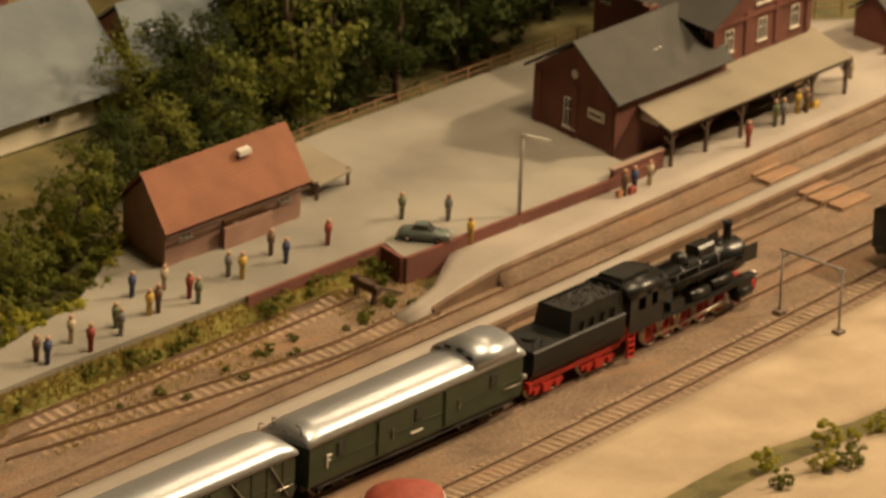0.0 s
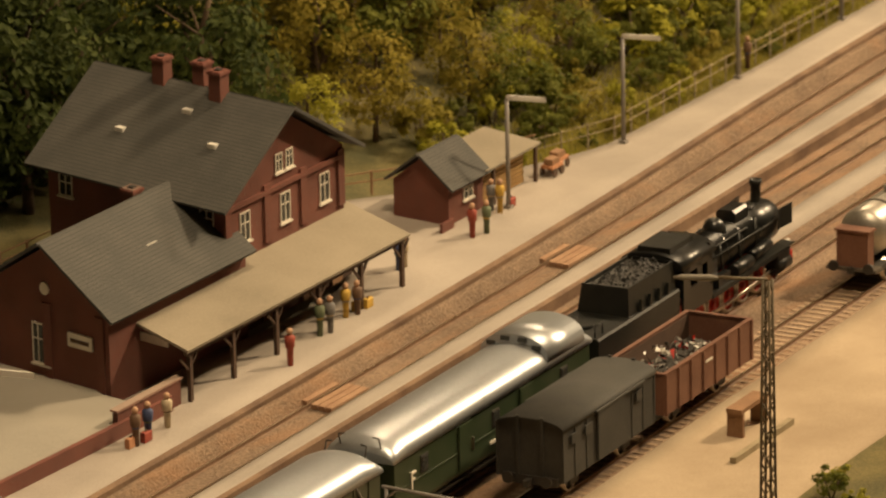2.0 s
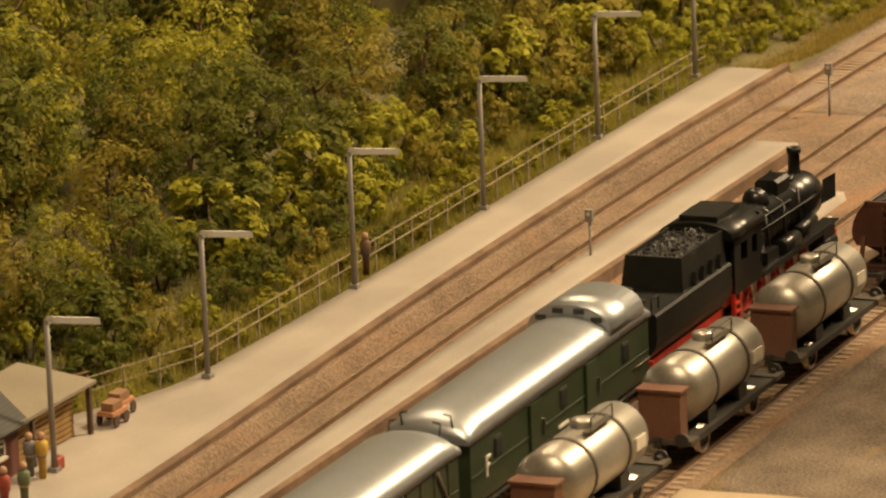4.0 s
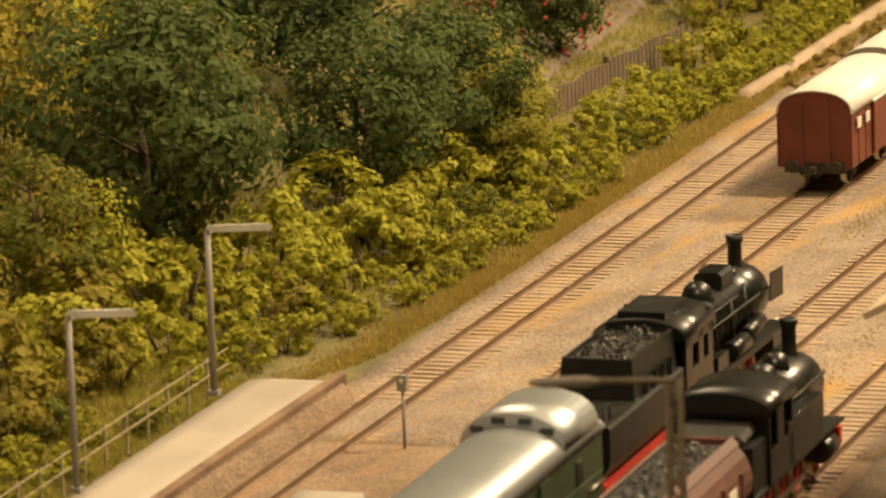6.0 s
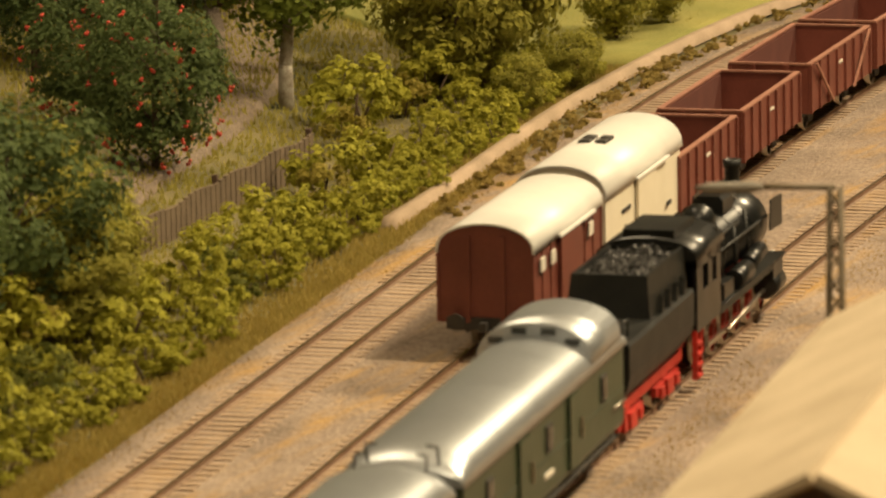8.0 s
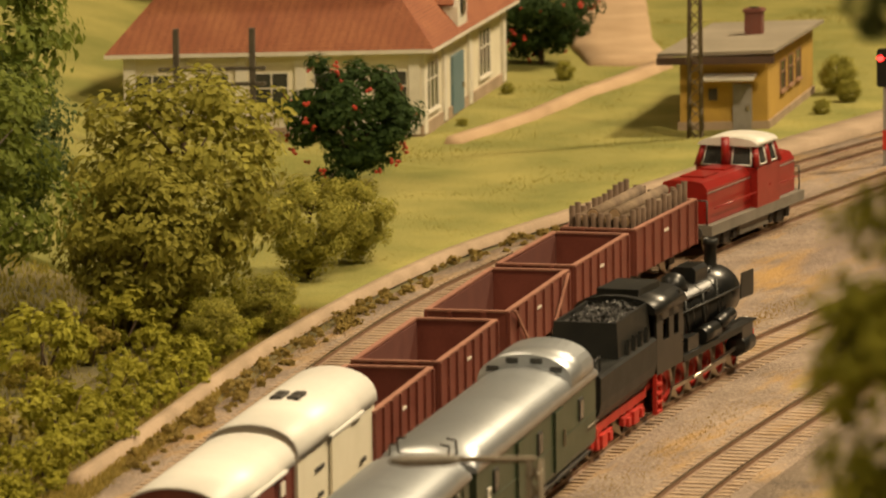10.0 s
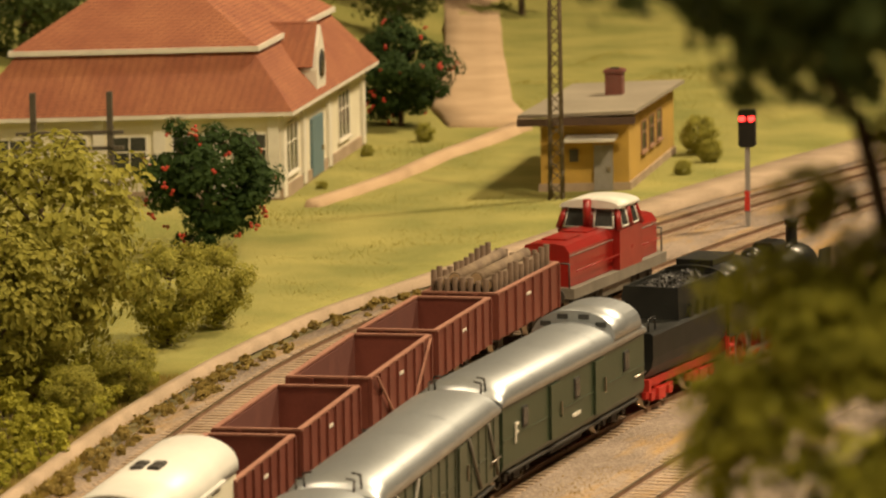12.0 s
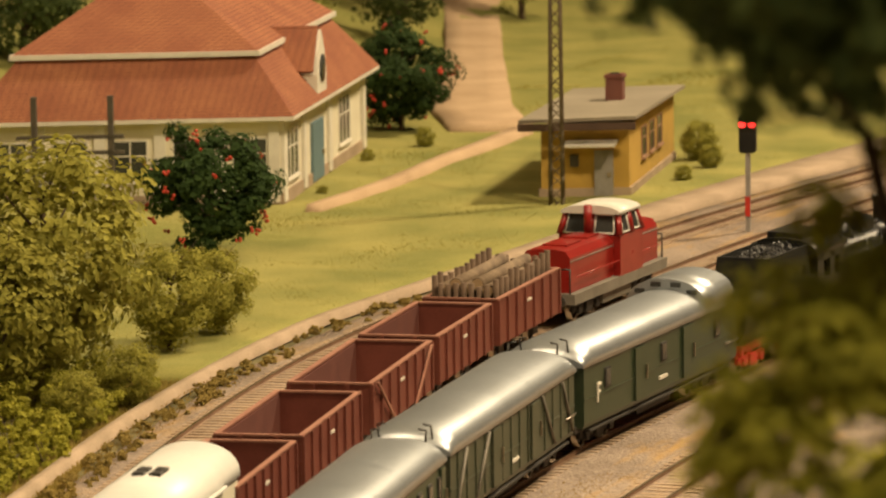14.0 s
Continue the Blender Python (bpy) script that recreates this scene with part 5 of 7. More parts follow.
def station():
    t = thing("station_building", 0.88, 0.75, 0.008, "red brick station with slate roofs and a platform canopy", "station")
    # low wing, gable towards the yard
    x0, x1, y0, y1, ze, za, zb = 0.776, 0.90, 0.694, 0.782, 0.0545, 0.081, 0.006
    part("wing_wall", Mesh().prism([(y0, zb), (y1, zb), (y1, ze), ((y0 + y1) / 2, za), (y0, ze)], x0, x1), BRICK, t)
    ym = (y0 + y1) / 2
    for s, ye in ((-1, y0 - 0.006), (1, y1 + 0.006)):
        zz = ze - 0.0045
        part("wing_roof", Mesh().slab((x0 - 0.005, ym, za + 0.0022), (x1 + 0.002, ym, za + 0.0022), (x1 + 0.002, ye, zz + 0.0022), (x0 - 0.005, ye, zz + 0.0022), 0.0016 * -s), SLATE, t, "grey slate wing roof")
    for y in (0.700, 0.737, 0.776):
        part("pilaster", Mesh().box(x0 - 0.0012, x0, y - 0.003, y + 0.003, zb, ze - 0.002), BRICK, t)
    window(t, "y", x0, 0.742, 0.020, 0.0125, 0.021, 2, -1)
    part("name_board", Mesh().box(x0 - 0.0016, x0, 0.705, 0.722, 0.034, 0.041), WHITE, t, "white station name board with unreadable writing")
    part("writing_bar", Mesh().box(x0 - 0.0019, x0 - 0.0016, 0.707, 0.720, 0.0365, 0.0385), DARKWOOD, t)
    part("gable_disc", Mesh().tube((x0 - 0.001, ym, 0.060), (x0 + 0.001, ym, 0.060), 0.0032, n=16), WHITE, t)
    part("roof_light", Mesh().box(0.836, 0.844, 0.713, 0.719, 0.0655, 0.0700), LAMPWHITE, t)
    chimney(t, 0.872, 0.752, 0.070, 0.083, 0.0042)
    # main block, gable towards the tracks
    a0, a1, b0, b1, ze, za = 0.889, 1.004, 0.700, 0.828, 0.0805, 0.113
    am = (a0 + a1) / 2
    part("wall", Mesh().prism_y([(a0, zb), (a1, zb), (a1, ze), (am, za), (a0, ze)], b0, b1), BRICK, t)
    for s, xe in ((-1, a0 - 0.010), (1, a1 + 0.010)):
        zz = ze - 0.0055
        part("roof", Mesh().slab((am, b0 - 0.009, za + 0.0024), (am, b1 + 0.009, za + 0.0024), (xe, b1 + 0.009, zz + 0.0024), (xe, b0 - 0.009, zz + 0.0024), 0.0018 * s), SLATE, t, "dark slate main roof")
    for x in (a0 + 0.003, a0 + 0.040, a1 - 0.040, a1 - 0.003):
        part("pilaster", Mesh().box(x - 0.003, x + 0.003, b0 - 0.0013, b0, 0.048, ze - 0.002), BRICK, t)
    part("brick_band", Mesh().box(a0, a1, b0 - 0.0016, b0, 0.0735, 0.0760), BRICK, t)
    for x in (0.908, am, 0.985):
        window(t, "x", x, b0, 0.054, 0.0095, 0.016, 1, -1)
    for x in (am - 0.005, am + 0.005):
        window(t, "x", x, b0, 0.082, 0.007, 0.010, 1, -1)
    for x in (0.915, 0.945, 0.985):
        window(t, "x", x, b0, 0.014, 0.010, 0.019, 1, -1)
    for y in (0.712, 0.815):
        window(t, "y", a0, y, 0.062, 0.010, 0.012, 1, -1)
    for y in (0.72, 0.76, 0.80):
        window(t, "y", a1, y, 0.056, 0.0080, 0.0115, 1, 1), window(t, "y", a1, y, 0.018, 0.0095, 0.016, 1, 1)
    for x, y, z in ((am - 0.016, 0.755, 0.0), (am - 0.032, 0.725, 0), (am - 0.035, 0.79, 0)):
        zc = za - (am - x) * (za - ze) / (am - a0) + 0.0022
        part("roof_light", Mesh().box(x - 0.003, x + 0.003, y - 0.003, y + 0.003, zc, zc + 0.0028), LAMPWHITE, t)
    for x, y in ((am - 0.004, 0.742), (am + 0.004, 0.760), (am - 0.002, 0.785)):
        chimney(t, x, y, za - 0.003, za + 0.016, 0.0042)
    # canopy
    part("canopy_roof", Mesh().slab((0.800, 0.703, 0.0460), (1.012, 0.703, 0.0460), (1.012, 0.6585, 0.0368), (0.800, 0.6585, 0.0368), -0.0015), FELT, t, "pale grey felt canopy roof")
    part("canopy_beam", Mesh().box(0.802, 1.010, 0.661, 0.6635, 0.0325, 0.0352), DARKWOOD, t)
    for x in (0.806, 0.845, 0.885, 0.926, 0.967, 1.008):
        p = Mesh().box(x - 0.0012, x + 0.0012, 0.6612, 0.6636, 0.008, 0.0328)
        post = part("canopy_post", p, DARKWOOD, t)
        b = Mesh()
        for s in (-1, 1):
            b.slab((x, 0.6618, 0.0245), (x, 0.6630, 0.0245), (x + s * 0.0075, 0.6630, 0.0322), (x + s * 0.0075, 0.6618, 0.0322), 0.0012)
        part("brace", b, DARKWOOD, post)
        part("rafter", Mesh().slab((x - 0.001, 0.660, 0.0352), (x + 0.001, 0.660, 0.0352), (x + 0.001, 0.702, 0.0440), (x - 0.001, 0.702, 0.0440), 0.0015), DARKWOOD, t)
    # Dark sheet over the brick; its tone stands in for shade under the canopy.
    part("platform_wall", Mesh().box(0.90, 1.008, 0.6985, 0.6999, 0.008, 0.044), DARKWOOD, t, "timber front under the canopy, the shade put into its dark tone")
    for x, w in ((0.925, 0.012), (0.965, 0.013), (0.992, 0.010)):
        d = part("door", Mesh().box(x - w / 2, x + w / 2, 0.6972, 0.6985, 0.008, 0.030), BROWNWOOD, t)
        part("handle", Mesh().box(x + w / 2 - 0.002, x + w / 2 - 0.001, 0.6966, 0.6972, 0.018, 0.020), STEEL, d)
    part("end_sign", Mesh().box(0.803, 0.804, 0.675, 0.694, 0.034, 0.0385), WHITE, t)
    # low brick steps and wall beside the canopy
    part("step_wall", Mesh().box(0.745, 0.80, 0.6645, 0.668, 0.006, 0.021), BRICK, t)
    part("wall_coping", Mesh().box(0.744, 0.801, 0.6638, 0.6688, 0.021, 0.0222), BRICK_PINK, t)


station()


def shed():
    t = thing("goods_shed", 0.485, 0.80, 0.014, "weathered brick goods shed with an old clay-tile roof", "shed")
    x0, x1, y0, y1, zb, ze, za = 0.428, 0.542, 0.770, 0.826, 0.013, 0.043, 0.068
    ym = (y0 + y1) / 2
    part("wall", Mesh().prism([(y0, zb), (y1, zb), (y1, ze), (ym, za), (y0, ze)], x0, x1), BRICK_PINK, t)
    for s, ye in ((-1, y0 - 0.006), (1, y1 + 0.006)):
        part("roof", Mesh().slab((x0 - 0.004, ym, za + 0.0022), (x1 + 0.004, ym, za + 0.0022), (x1 + 0.004, ye, ze - 0.003), (x0 - 0.004, ye, ze - 0.003), 0.0016 * -s), CLAY_OLD, t, "orange clay-tile roof")
    part("gutter", Mesh().box(x0 - 0.003, x1 + 0.003, y0 - 0.0075, y0 - 0.0062, ze - 0.0062, ze - 0.0045), DARKWOOD, t)
    part("door_board", Mesh().box(0.476, 0.508, y0 - 0.0018, y0, zb, 0.037), BROWNWOOD, t)
    part("ramp_wall", Mesh().box(0.474, 0.514, y0 - 0.006, y0 - 0.003, zb, 0.029), BRICK_PINK, t)
    for x in (0.445, 0.500, 0.528):
        window(t, "x", x, y0, 0.030, 0.0095, 0.005, 1, -1)
    part("skylight", Mesh().box(0.498, 0.508, 0.784, 0.790, 0.0655, 0.0690), LAMPWHITE, t)
    s = thing("timber_shelter", 0.585, 0.795, 0.014, "small grey timber lean-to shelter in the yard", "shelter")
    part("roof", Mesh().slab((0.560, 0.835, 0.030), (0.592, 0.840, 0.030), (0.600, 0.785, 0.026), (0.566, 0.780, 0.026), -0.0014), FELT, s)
    for x, y in ((0.566, 0.783), (0.598, 0.788), (0.562, 0.832), (0.590, 0.836)):
        part("post", Mesh().box(x - 0.001, x + 0.001, y - 0.001, y + 0.001, 0.0135, 0.027), DARKWOOD, s)
    part("bench", Mesh().box(0.570, 0.594, 0.800, 0.806, 0.018, 0.0195).box(0.572, 0.574, 0.801, 0.805, 0.0138, 0.018).box(0.590, 0.592, 0.801, 0.805, 0.0138, 0.018), BROWNWOOD, s)
    part("back_panel", Mesh().box(0.562, 0.590, 0.832, 0.8335, 0.0138, 0.028), DARKWOOD, s)


shed()


def hut():
    t = thing("platform_hut", 1.15, 0.71, 0.008, "small brick hut with a yellow timber extension", "hut")
    x0, x1, y0, y1, zb, ze, za = 1.106, 1.146, 0.694, 0.732, 0.006, 0.0285, 0.0425
    ym = (y0 + y1) / 2
    part("wall", Mesh().prism([(y0, zb), (y1, zb), (y1, ze), (ym, za), (y0, ze)], x0, x1), BRICK, t)
    for s, ye in ((-1, y0 - 0.004), (1, y1 + 0.004)):
        part("roof", Mesh().slab((x0 - 0.003, ym, za + 0.0018), (x1 + 0.003, ym, za + 0.0018), (x1 + 0.003, ye, ze - 0.001), (x0 - 0.003, ye, ze - 0.001), 0.0014 * -s), SLATE, t)
    window(t, "x", 1.128, y0, 0.018, 0.011, 0.007, 1, -1)
    part("extension_wall", Mesh().box(1.146, 1.200, 0.698, 0.726, zb, 0.029), YELLOWWOOD, t, "ochre timber boarding")
    for k in range(9):
        part("board", Mesh().box(1.1465, 1.1995, 0.6972, 0.698, 0.0085 + k * 0.0023, 0.0103 + k * 0.0023), YELLOWWOOD, t)
    part("extension_roof", Mesh().slab((1.143, 0.730, 0.0325), (1.209, 0.730, 0.0325), (1.209, 0.690, 0.0298), (1.143, 0.690, 0.0298), -0.0014), FELT, t)
    for x in (1.155, 1.205):
        part("post", Mesh().box(x - 0.001, x + 0.001, 0.691, 0.693, 0.008, 0.0295), DARKWOOD, t)
    part("low_wall", Mesh().box(1.092, 1.1055, 0.690, 0.692, 0.006, 0.013), BRICK, t)
    for k, (x, y) in enumerate(((1.222, 0.690), (1.236, 0.694))):
        c = thing("luggage_cart", x, y, 0.008, "reddish-brown wooden luggage cart on the platform", "cart", "luggage carts")
        part("cart_bed", Mesh().box(x - 0.007, x + 0.007, y - 0.004, y + 0.004, 0.0125, 0.0142), TERRA, c)
        for dx in (-0.0045, 0.0045):
            for dy in (-0.0042, 0.0042):
                part("cart_wheel", Mesh().tube((x + dx, y + dy - 0.0004, 0.0105), (x + dx, y + dy + 0.0004, 0.0105), 0.0025, n=10), DARKWOOD, c)
        part("cart_load", Mesh().box(x - 0.005, x + 0.004, y - 0.003, y + 0.003, 0.0142, 0.0175), BROWNWOOD, c)


hut()


def villa():
    t = thing("villa", 3.83, 0.86, 0.0, "cream house with a red-tiled mansard roof", "house")
    x0, x1, y0, y1, ze, zk, za = 3.695, 3.928, 0.767, 0.902, 0.036, 0.062, 0.098
    xc, yc = (x0 + x1) / 2, (y0 + y1) / 2
    part("wall", Mesh().box(x0, x1, y0, y1, -0.006, ze), CREAM, t)
    part("plinth", Mesh().box(x0 - 0.001, x1 + 0.001, y0 - 0.001, y1 + 0.001, -0.006, 0.004), KERB, t)
    o = 0.007
    lo = [(x0 - o, y0 - o), (x1 + o, y0 - o), (x1 + o, y1 + o), (x0 - o, y1 + o)]
    k = 0.014
    mid = [(x0 + k, y0 + k), (x1 - k, y0 + k), (x1 - k, y1 - k), (x0 + k, y1 - k)]
    part("cornice", Mesh().prism_z(lo, ze - 0.0005, ze + 0.0012), WHITE, t)
    part("lower_roof", Mesh().rings([[(x, y, ze + 0.0012) for x, y in lo], [(x, y, zk) for x, y in mid]], 0, True), CLAY, t, "steep red clay-tile mansard")
    part("roof_band", Mesh().prism_z([(x + (0.003 if x > xc else -0.003), y + (0.003 if y > yc else -0.003)) for x, y in mid], zk, zk + 0.0022), WHITE, t)
    top = [(x0 + 0.062, yc - 0.004), (x1 - 0.062, yc - 0.004), (x1 - 0.062, yc + 0.004), (x0 + 0.062, yc + 0.004)]
    hip = [(x + (0.002 if x > xc else -0.002), y + (0.002 if y > yc else -0.002)) for x, y in mid]
    part("upper_roof", Mesh().rings([[(x, y, zk + 0.0022) for x, y in hip], [(x, y, za) for x, y in top]], 0, True), CLAY, t, "shallow red clay-tile hip roof")
    dx = 3.778
    dormer = part("dormer", Mesh().prism_y([(dx - 0.012, ze + 0.002), (dx + 0.012, ze + 0.002), (dx + 0.013, 0.048), (dx + 0.008, 0.058), (dx, 0.067), (dx - 0.008, 0.058), (dx - 0.013, 0.048)], y0 - 0.005, y0 + 0.02), WHITE, t, "white gabled dormer")
    part("dormer_window", Mesh().turned((dx, y0 - 0.0050, 0.050), (0, -1, 0), [(0, 0.0062), (0.0008, 0.0062), (0.0009, 0.0005)], 18), GLASS, dormer)
    part("dormer_roof", Mesh().slab((dx, y0 - 0.0035, 0.0688), (dx, y0 + 0.03, 0.0688), (dx - 0.016, y0 + 0.03, 0.0500), (dx - 0.016, y0 - 0.0035, 0.0500), 0.0012).slab((dx, y0 - 0.0035, 0.0688), (dx, y0 + 0.03, 0.0688), (dx + 0.016, y0 + 0.03, 0.0500), (dx + 0.016, y0 - 0.0035, 0.0500), -0.0012), CLAY, dormer)
    for x in (3.722, 3.868):
        window(t, "x", x, y0, 0.008, 0.032, 0.022, 2, -1)
    d = part("door", Mesh().box(3.773, 3.803, y0 - 0.0014, y0, 0.0, 0.026), material("blue_door", (0.10, 0.17, 0.20), (0.13, 0.2, 0.23), 90, 0.6), t, "blue-grey front door")
    part("handle", Mesh().box(3.798, 3.800, y0 - 0.0022, y0 - 0.0014, 0.010, 0.012), STEEL, d)
    for x in (3.699, 3.752, 3.822, 3.922):
        part("pilaster", Mesh().box(x - 0.004, x + 0.004, y0 - 0.0016, y0, 0.0, ze - 0.001), WHITE, t)
    for y in (0.781, 0.808, 0.835, 0.862, 0.889):
        window(t, "y", x0, y, 0.010, 0.016, 0.018, 1, -1)
    for y in (0.770, 0.795, 0.8215, 0.8485, 0.8755, 0.899):
        part("pilaster", Mesh().box(x0 - 0.0016, x0, y - 0.0025, y + 0.0025, 0.0, ze - 0.001), WHITE, t)
    # porch frame of dark steel beside the yard wall
    g = thing("pergola", 3.67, 0.855, 0.0, "dark steel yard frame in front of the house", "frame")
    for y in (0.838, 0.873):
        part("post", Mesh().box(3.668, 3.671, y - 0.0012, y + 0.0012, -0.006, 0.052), IRON, g)
    for z in (0.026, 0.033):
        part("beam", Mesh().box(3.668, 3.671, 0.832, 0.881, z, z + 0.0016), IRON, g)


villa()


def gatehouse():
    t = thing("gatehouse", 3.78, 0.62, 0.0, "small ochre crossing-keeper's hut with flat grey roof", "hut")
    x0, x1, y0, y1 = 3.704, 3.852, 0.601, 0.643
    part("wall", Mesh().box(x0, x1, y0, y1, -0.006, 0.034), OCHRE, t)
    part("plinth", Mesh().box(x0 - 0.001, x1 + 0.001, y0 - 0.001, y1 + 0.001, -0.006, 0.003), KERB, t)
    part("roof", Mesh().slab((x0 - 0.011, y1 + 0.009, 0.0372), (x1 + 0.004, y1 + 0.009, 0.0352), (x1 + 0.004, y0 - 0.005, 0.0362), (x0 - 0.011, y0 - 0.005, 0.0385), 0.0018), FELT, t, "flat grey felt roof")
    part("fascia", Mesh().slab((x0 - 0.0115, y1 + 0.009, 0.0372), (x0 - 0.0115, y0 - 0.005, 0.0372), (x0 - 0.0115, y0 - 0.005, 0.0335), (x0 - 0.0115, y1 + 0.009, 0.0335), 0.001), DARKWOOD, t)
    d = part("door", Mesh().box(x0 - 0.0014, x0, 0.6085, 0.6175, -0.002, 0.022), GREYMETAL, t, "grey door")
    part("handle", Mesh().box(x0 - 0.0022, x0 - 0.0014, 0.6095, 0.611, 0.009, 0.011), STEEL, d)
    part("awning", Mesh().slab((x0, 0.606, 0.0275), (x0, 0.631, 0.0275), (x0 - 0.012, 0.631, 0.0258), (x0 - 0.012, 0.606, 0.0258), 0.001), WHITE, t, "small pale awning")
    part("wall_lamp", Mesh().box(x0 - 0.002, x0, 0.625, 0.629, 0.014, 0.020), IRON, t)
    for x in (3.750, 3.775, 3.800):
        window(t, "x", x, y0, 0.013, 0.016, 0.016, 0, -1, BROWNWOOD)
    chimney(t, 3.785, 0.620, 0.036, 0.052, 0.0042, BRICK)


gatehouse()


FELT_PALE = material("sun_bleached_felt", (0.40, 0.32, 0.21), (0.50, 0.41, 0.28), 40, 0.9, bump=0.2)


def loading_shed():
    t = thing("loading_shed", 1.88, 0.345, 0.0, "open-fronted goods loading shed with pale pitched roof", "shed")
    x0, x1, y0, y1, ze, za = 1.748, 2.03, 0.318, 0.394, 0.0875, 0.105
    ym = (y0 + y1) / 2
    for s, ye in ((-1, y0 - 0.007), (1, y1 + 0.007)):
        part("roof", Mesh().slab((x0 - 0.012, ym, za), (x1, ym, za), (x1, ye, ze - 0.004), (x0 - 0.012, ye, ze - 0.004), 0.0022 * -s), FELT_PALE, t, "pale felted roof slope")
    part("gable", Mesh().prism([(y0, ze - 0.006), (y1, ze - 0.006), (y1, ze - 0.002), (ym, za - 0.003), (y0, ze - 0.002)], x0 + 0.004, x0 + 0.006), DARKWOOD, t)
    for x in (x0 + 0.004, 1.80):
        for y in (y0 + 0.002, y1 - 0.002):
            part("post", Mesh().box(x - 0.0015, x + 0.0015, y - 0.0015, y + 0.0015, -0.004, ze - 0.004), GREYMETAL, t)
    part("wall", Mesh().box(1.84, x1 - 0.004, y0 + 0.003, y1 - 0.003, -0.004, ze - 0.004), OCHRE, t)
    part("loading_deck", Mesh().box(x0, 1.84, y0 + 0.004, y1 - 0.004, -0.004, 0.012), BROWNWOOD, t)


loading_shed()


def far_house(x, y, w, d, h, roof, wall, label, turn=0):
    z = lie(x, y)
    t = thing("town_house", x, y, z, label, "house", "town houses behind the trees")
    part("wall", Mesh().prism([(y - d / 2, z - 0.01), (y + d / 2, z - 0.01), (y + d / 2, z + h), (y, z + h + d * 0.4), (y - d / 2, z + h)], x - w / 2, x + w / 2), wall, t)
    for s in (-1, 1):
        part("roof", Mesh().slab((x - w / 2 - 0.004, y, z + h + d * 0.4 + 0.002), (x + w / 2 + 0.004, y, z + h + d * 0.4 + 0.002), (x + w / 2 + 0.004, y + s * (d / 2 + 0.008), z + h - 0.004), (x - w / 2 - 0.004, y + s * (d / 2 + 0.008), z + h - 0.004), -0.002 * s), roof, t)
    for k in range(4):
        window(t, "x", x - w / 2 + w * (k + 0.5) / 4, y - d / 2, z + h * 0.3, 0.011, min(0.016, h * 0.5), 1, -1)
    part("roof_window", Mesh().box(x - 0.03, x - 0.015, y - d * 0.3, y - d * 0.2, z + h + d * 0.12, z + h + d * 0.22), LAMPWHITE, t)
    chimney(t, x + w * 0.2, y + 0.01, z + h + d * 0.3, z + h + d * 0.4 + 0.02, 0.005)


far_house(0.395, 1.055, 0.19, 0.15, 0.026, BLUEROOF, CREAM, "pale town house with a blue-grey roof")
far_house(0.560, 1.015, 0.085, 0.09, 0.045, BLUEROOF, BRICK, "brick town house with a grey roof")
far_house(0.14, 1.34, 0.18, 0.12, 0.07, BLUEROOF, CREAM, "pale town house with a blue-grey roof")
far_house(0.46, 1.38, 0.16, 0.12, 0.07, CLAY_OLD, WHITE, "white town house with an orange roof")

# ---- lamps, masts, signals ----


def platform_lamp(x, y, z=0.008, h=0.060):
    t = thing("platform_lamp", x, y, z, "grey platform lamp post with a white tube head", "lamp post", "platform lamps")
    part("foot", Mesh().box(x - 0.0022, x + 0.0022, y - 0.0022, y + 0.0022, z, z + 0.0018), GREYMETAL, t)
    part("post", Mesh().tube((x, y, z), (x, y, z + h), 0.0014, 0.0012, n=8), GREYMETAL, t)
    part("bracket", Mesh().box(x - 0.001, x + 0.006, y - 0.0012, y + 0.0006, z + h - 0.001, z + h + 0.0008), GREYMETAL, t)
    part("lamp_head", Mesh().rings([[(x - 0.001 + 0.007 * k, y - 0.001 - 0.020 * k + o, z + h + u) for o, u in ((-0.0022, 0), (-0.0017, 0.0026), (0.0017, 0.0026), (0.0022, 0))] for k in (0.05, 1)], 0), LAMPWHITE, t)


for x, y in ((0.657, 0.668), (1.153, 0.681), (1.300, 0.683), (1.463, 0.685), (1.627, 0.687), (1.793, 0.690), (1.953, 0.694)):
    platform_lamp(x, y)


MASTPAINT = material("weathered_mast_paint", (0.085, 0.062, 0.032), (0.13, 0.098, 0.055), 150, 0.65, bump=0.1)
SIGNGREEN = material("green_enamel", (0.02, 0.085, 0.035), (0.03, 0.11, 0.05), 120, 0.4, bump=0.02)


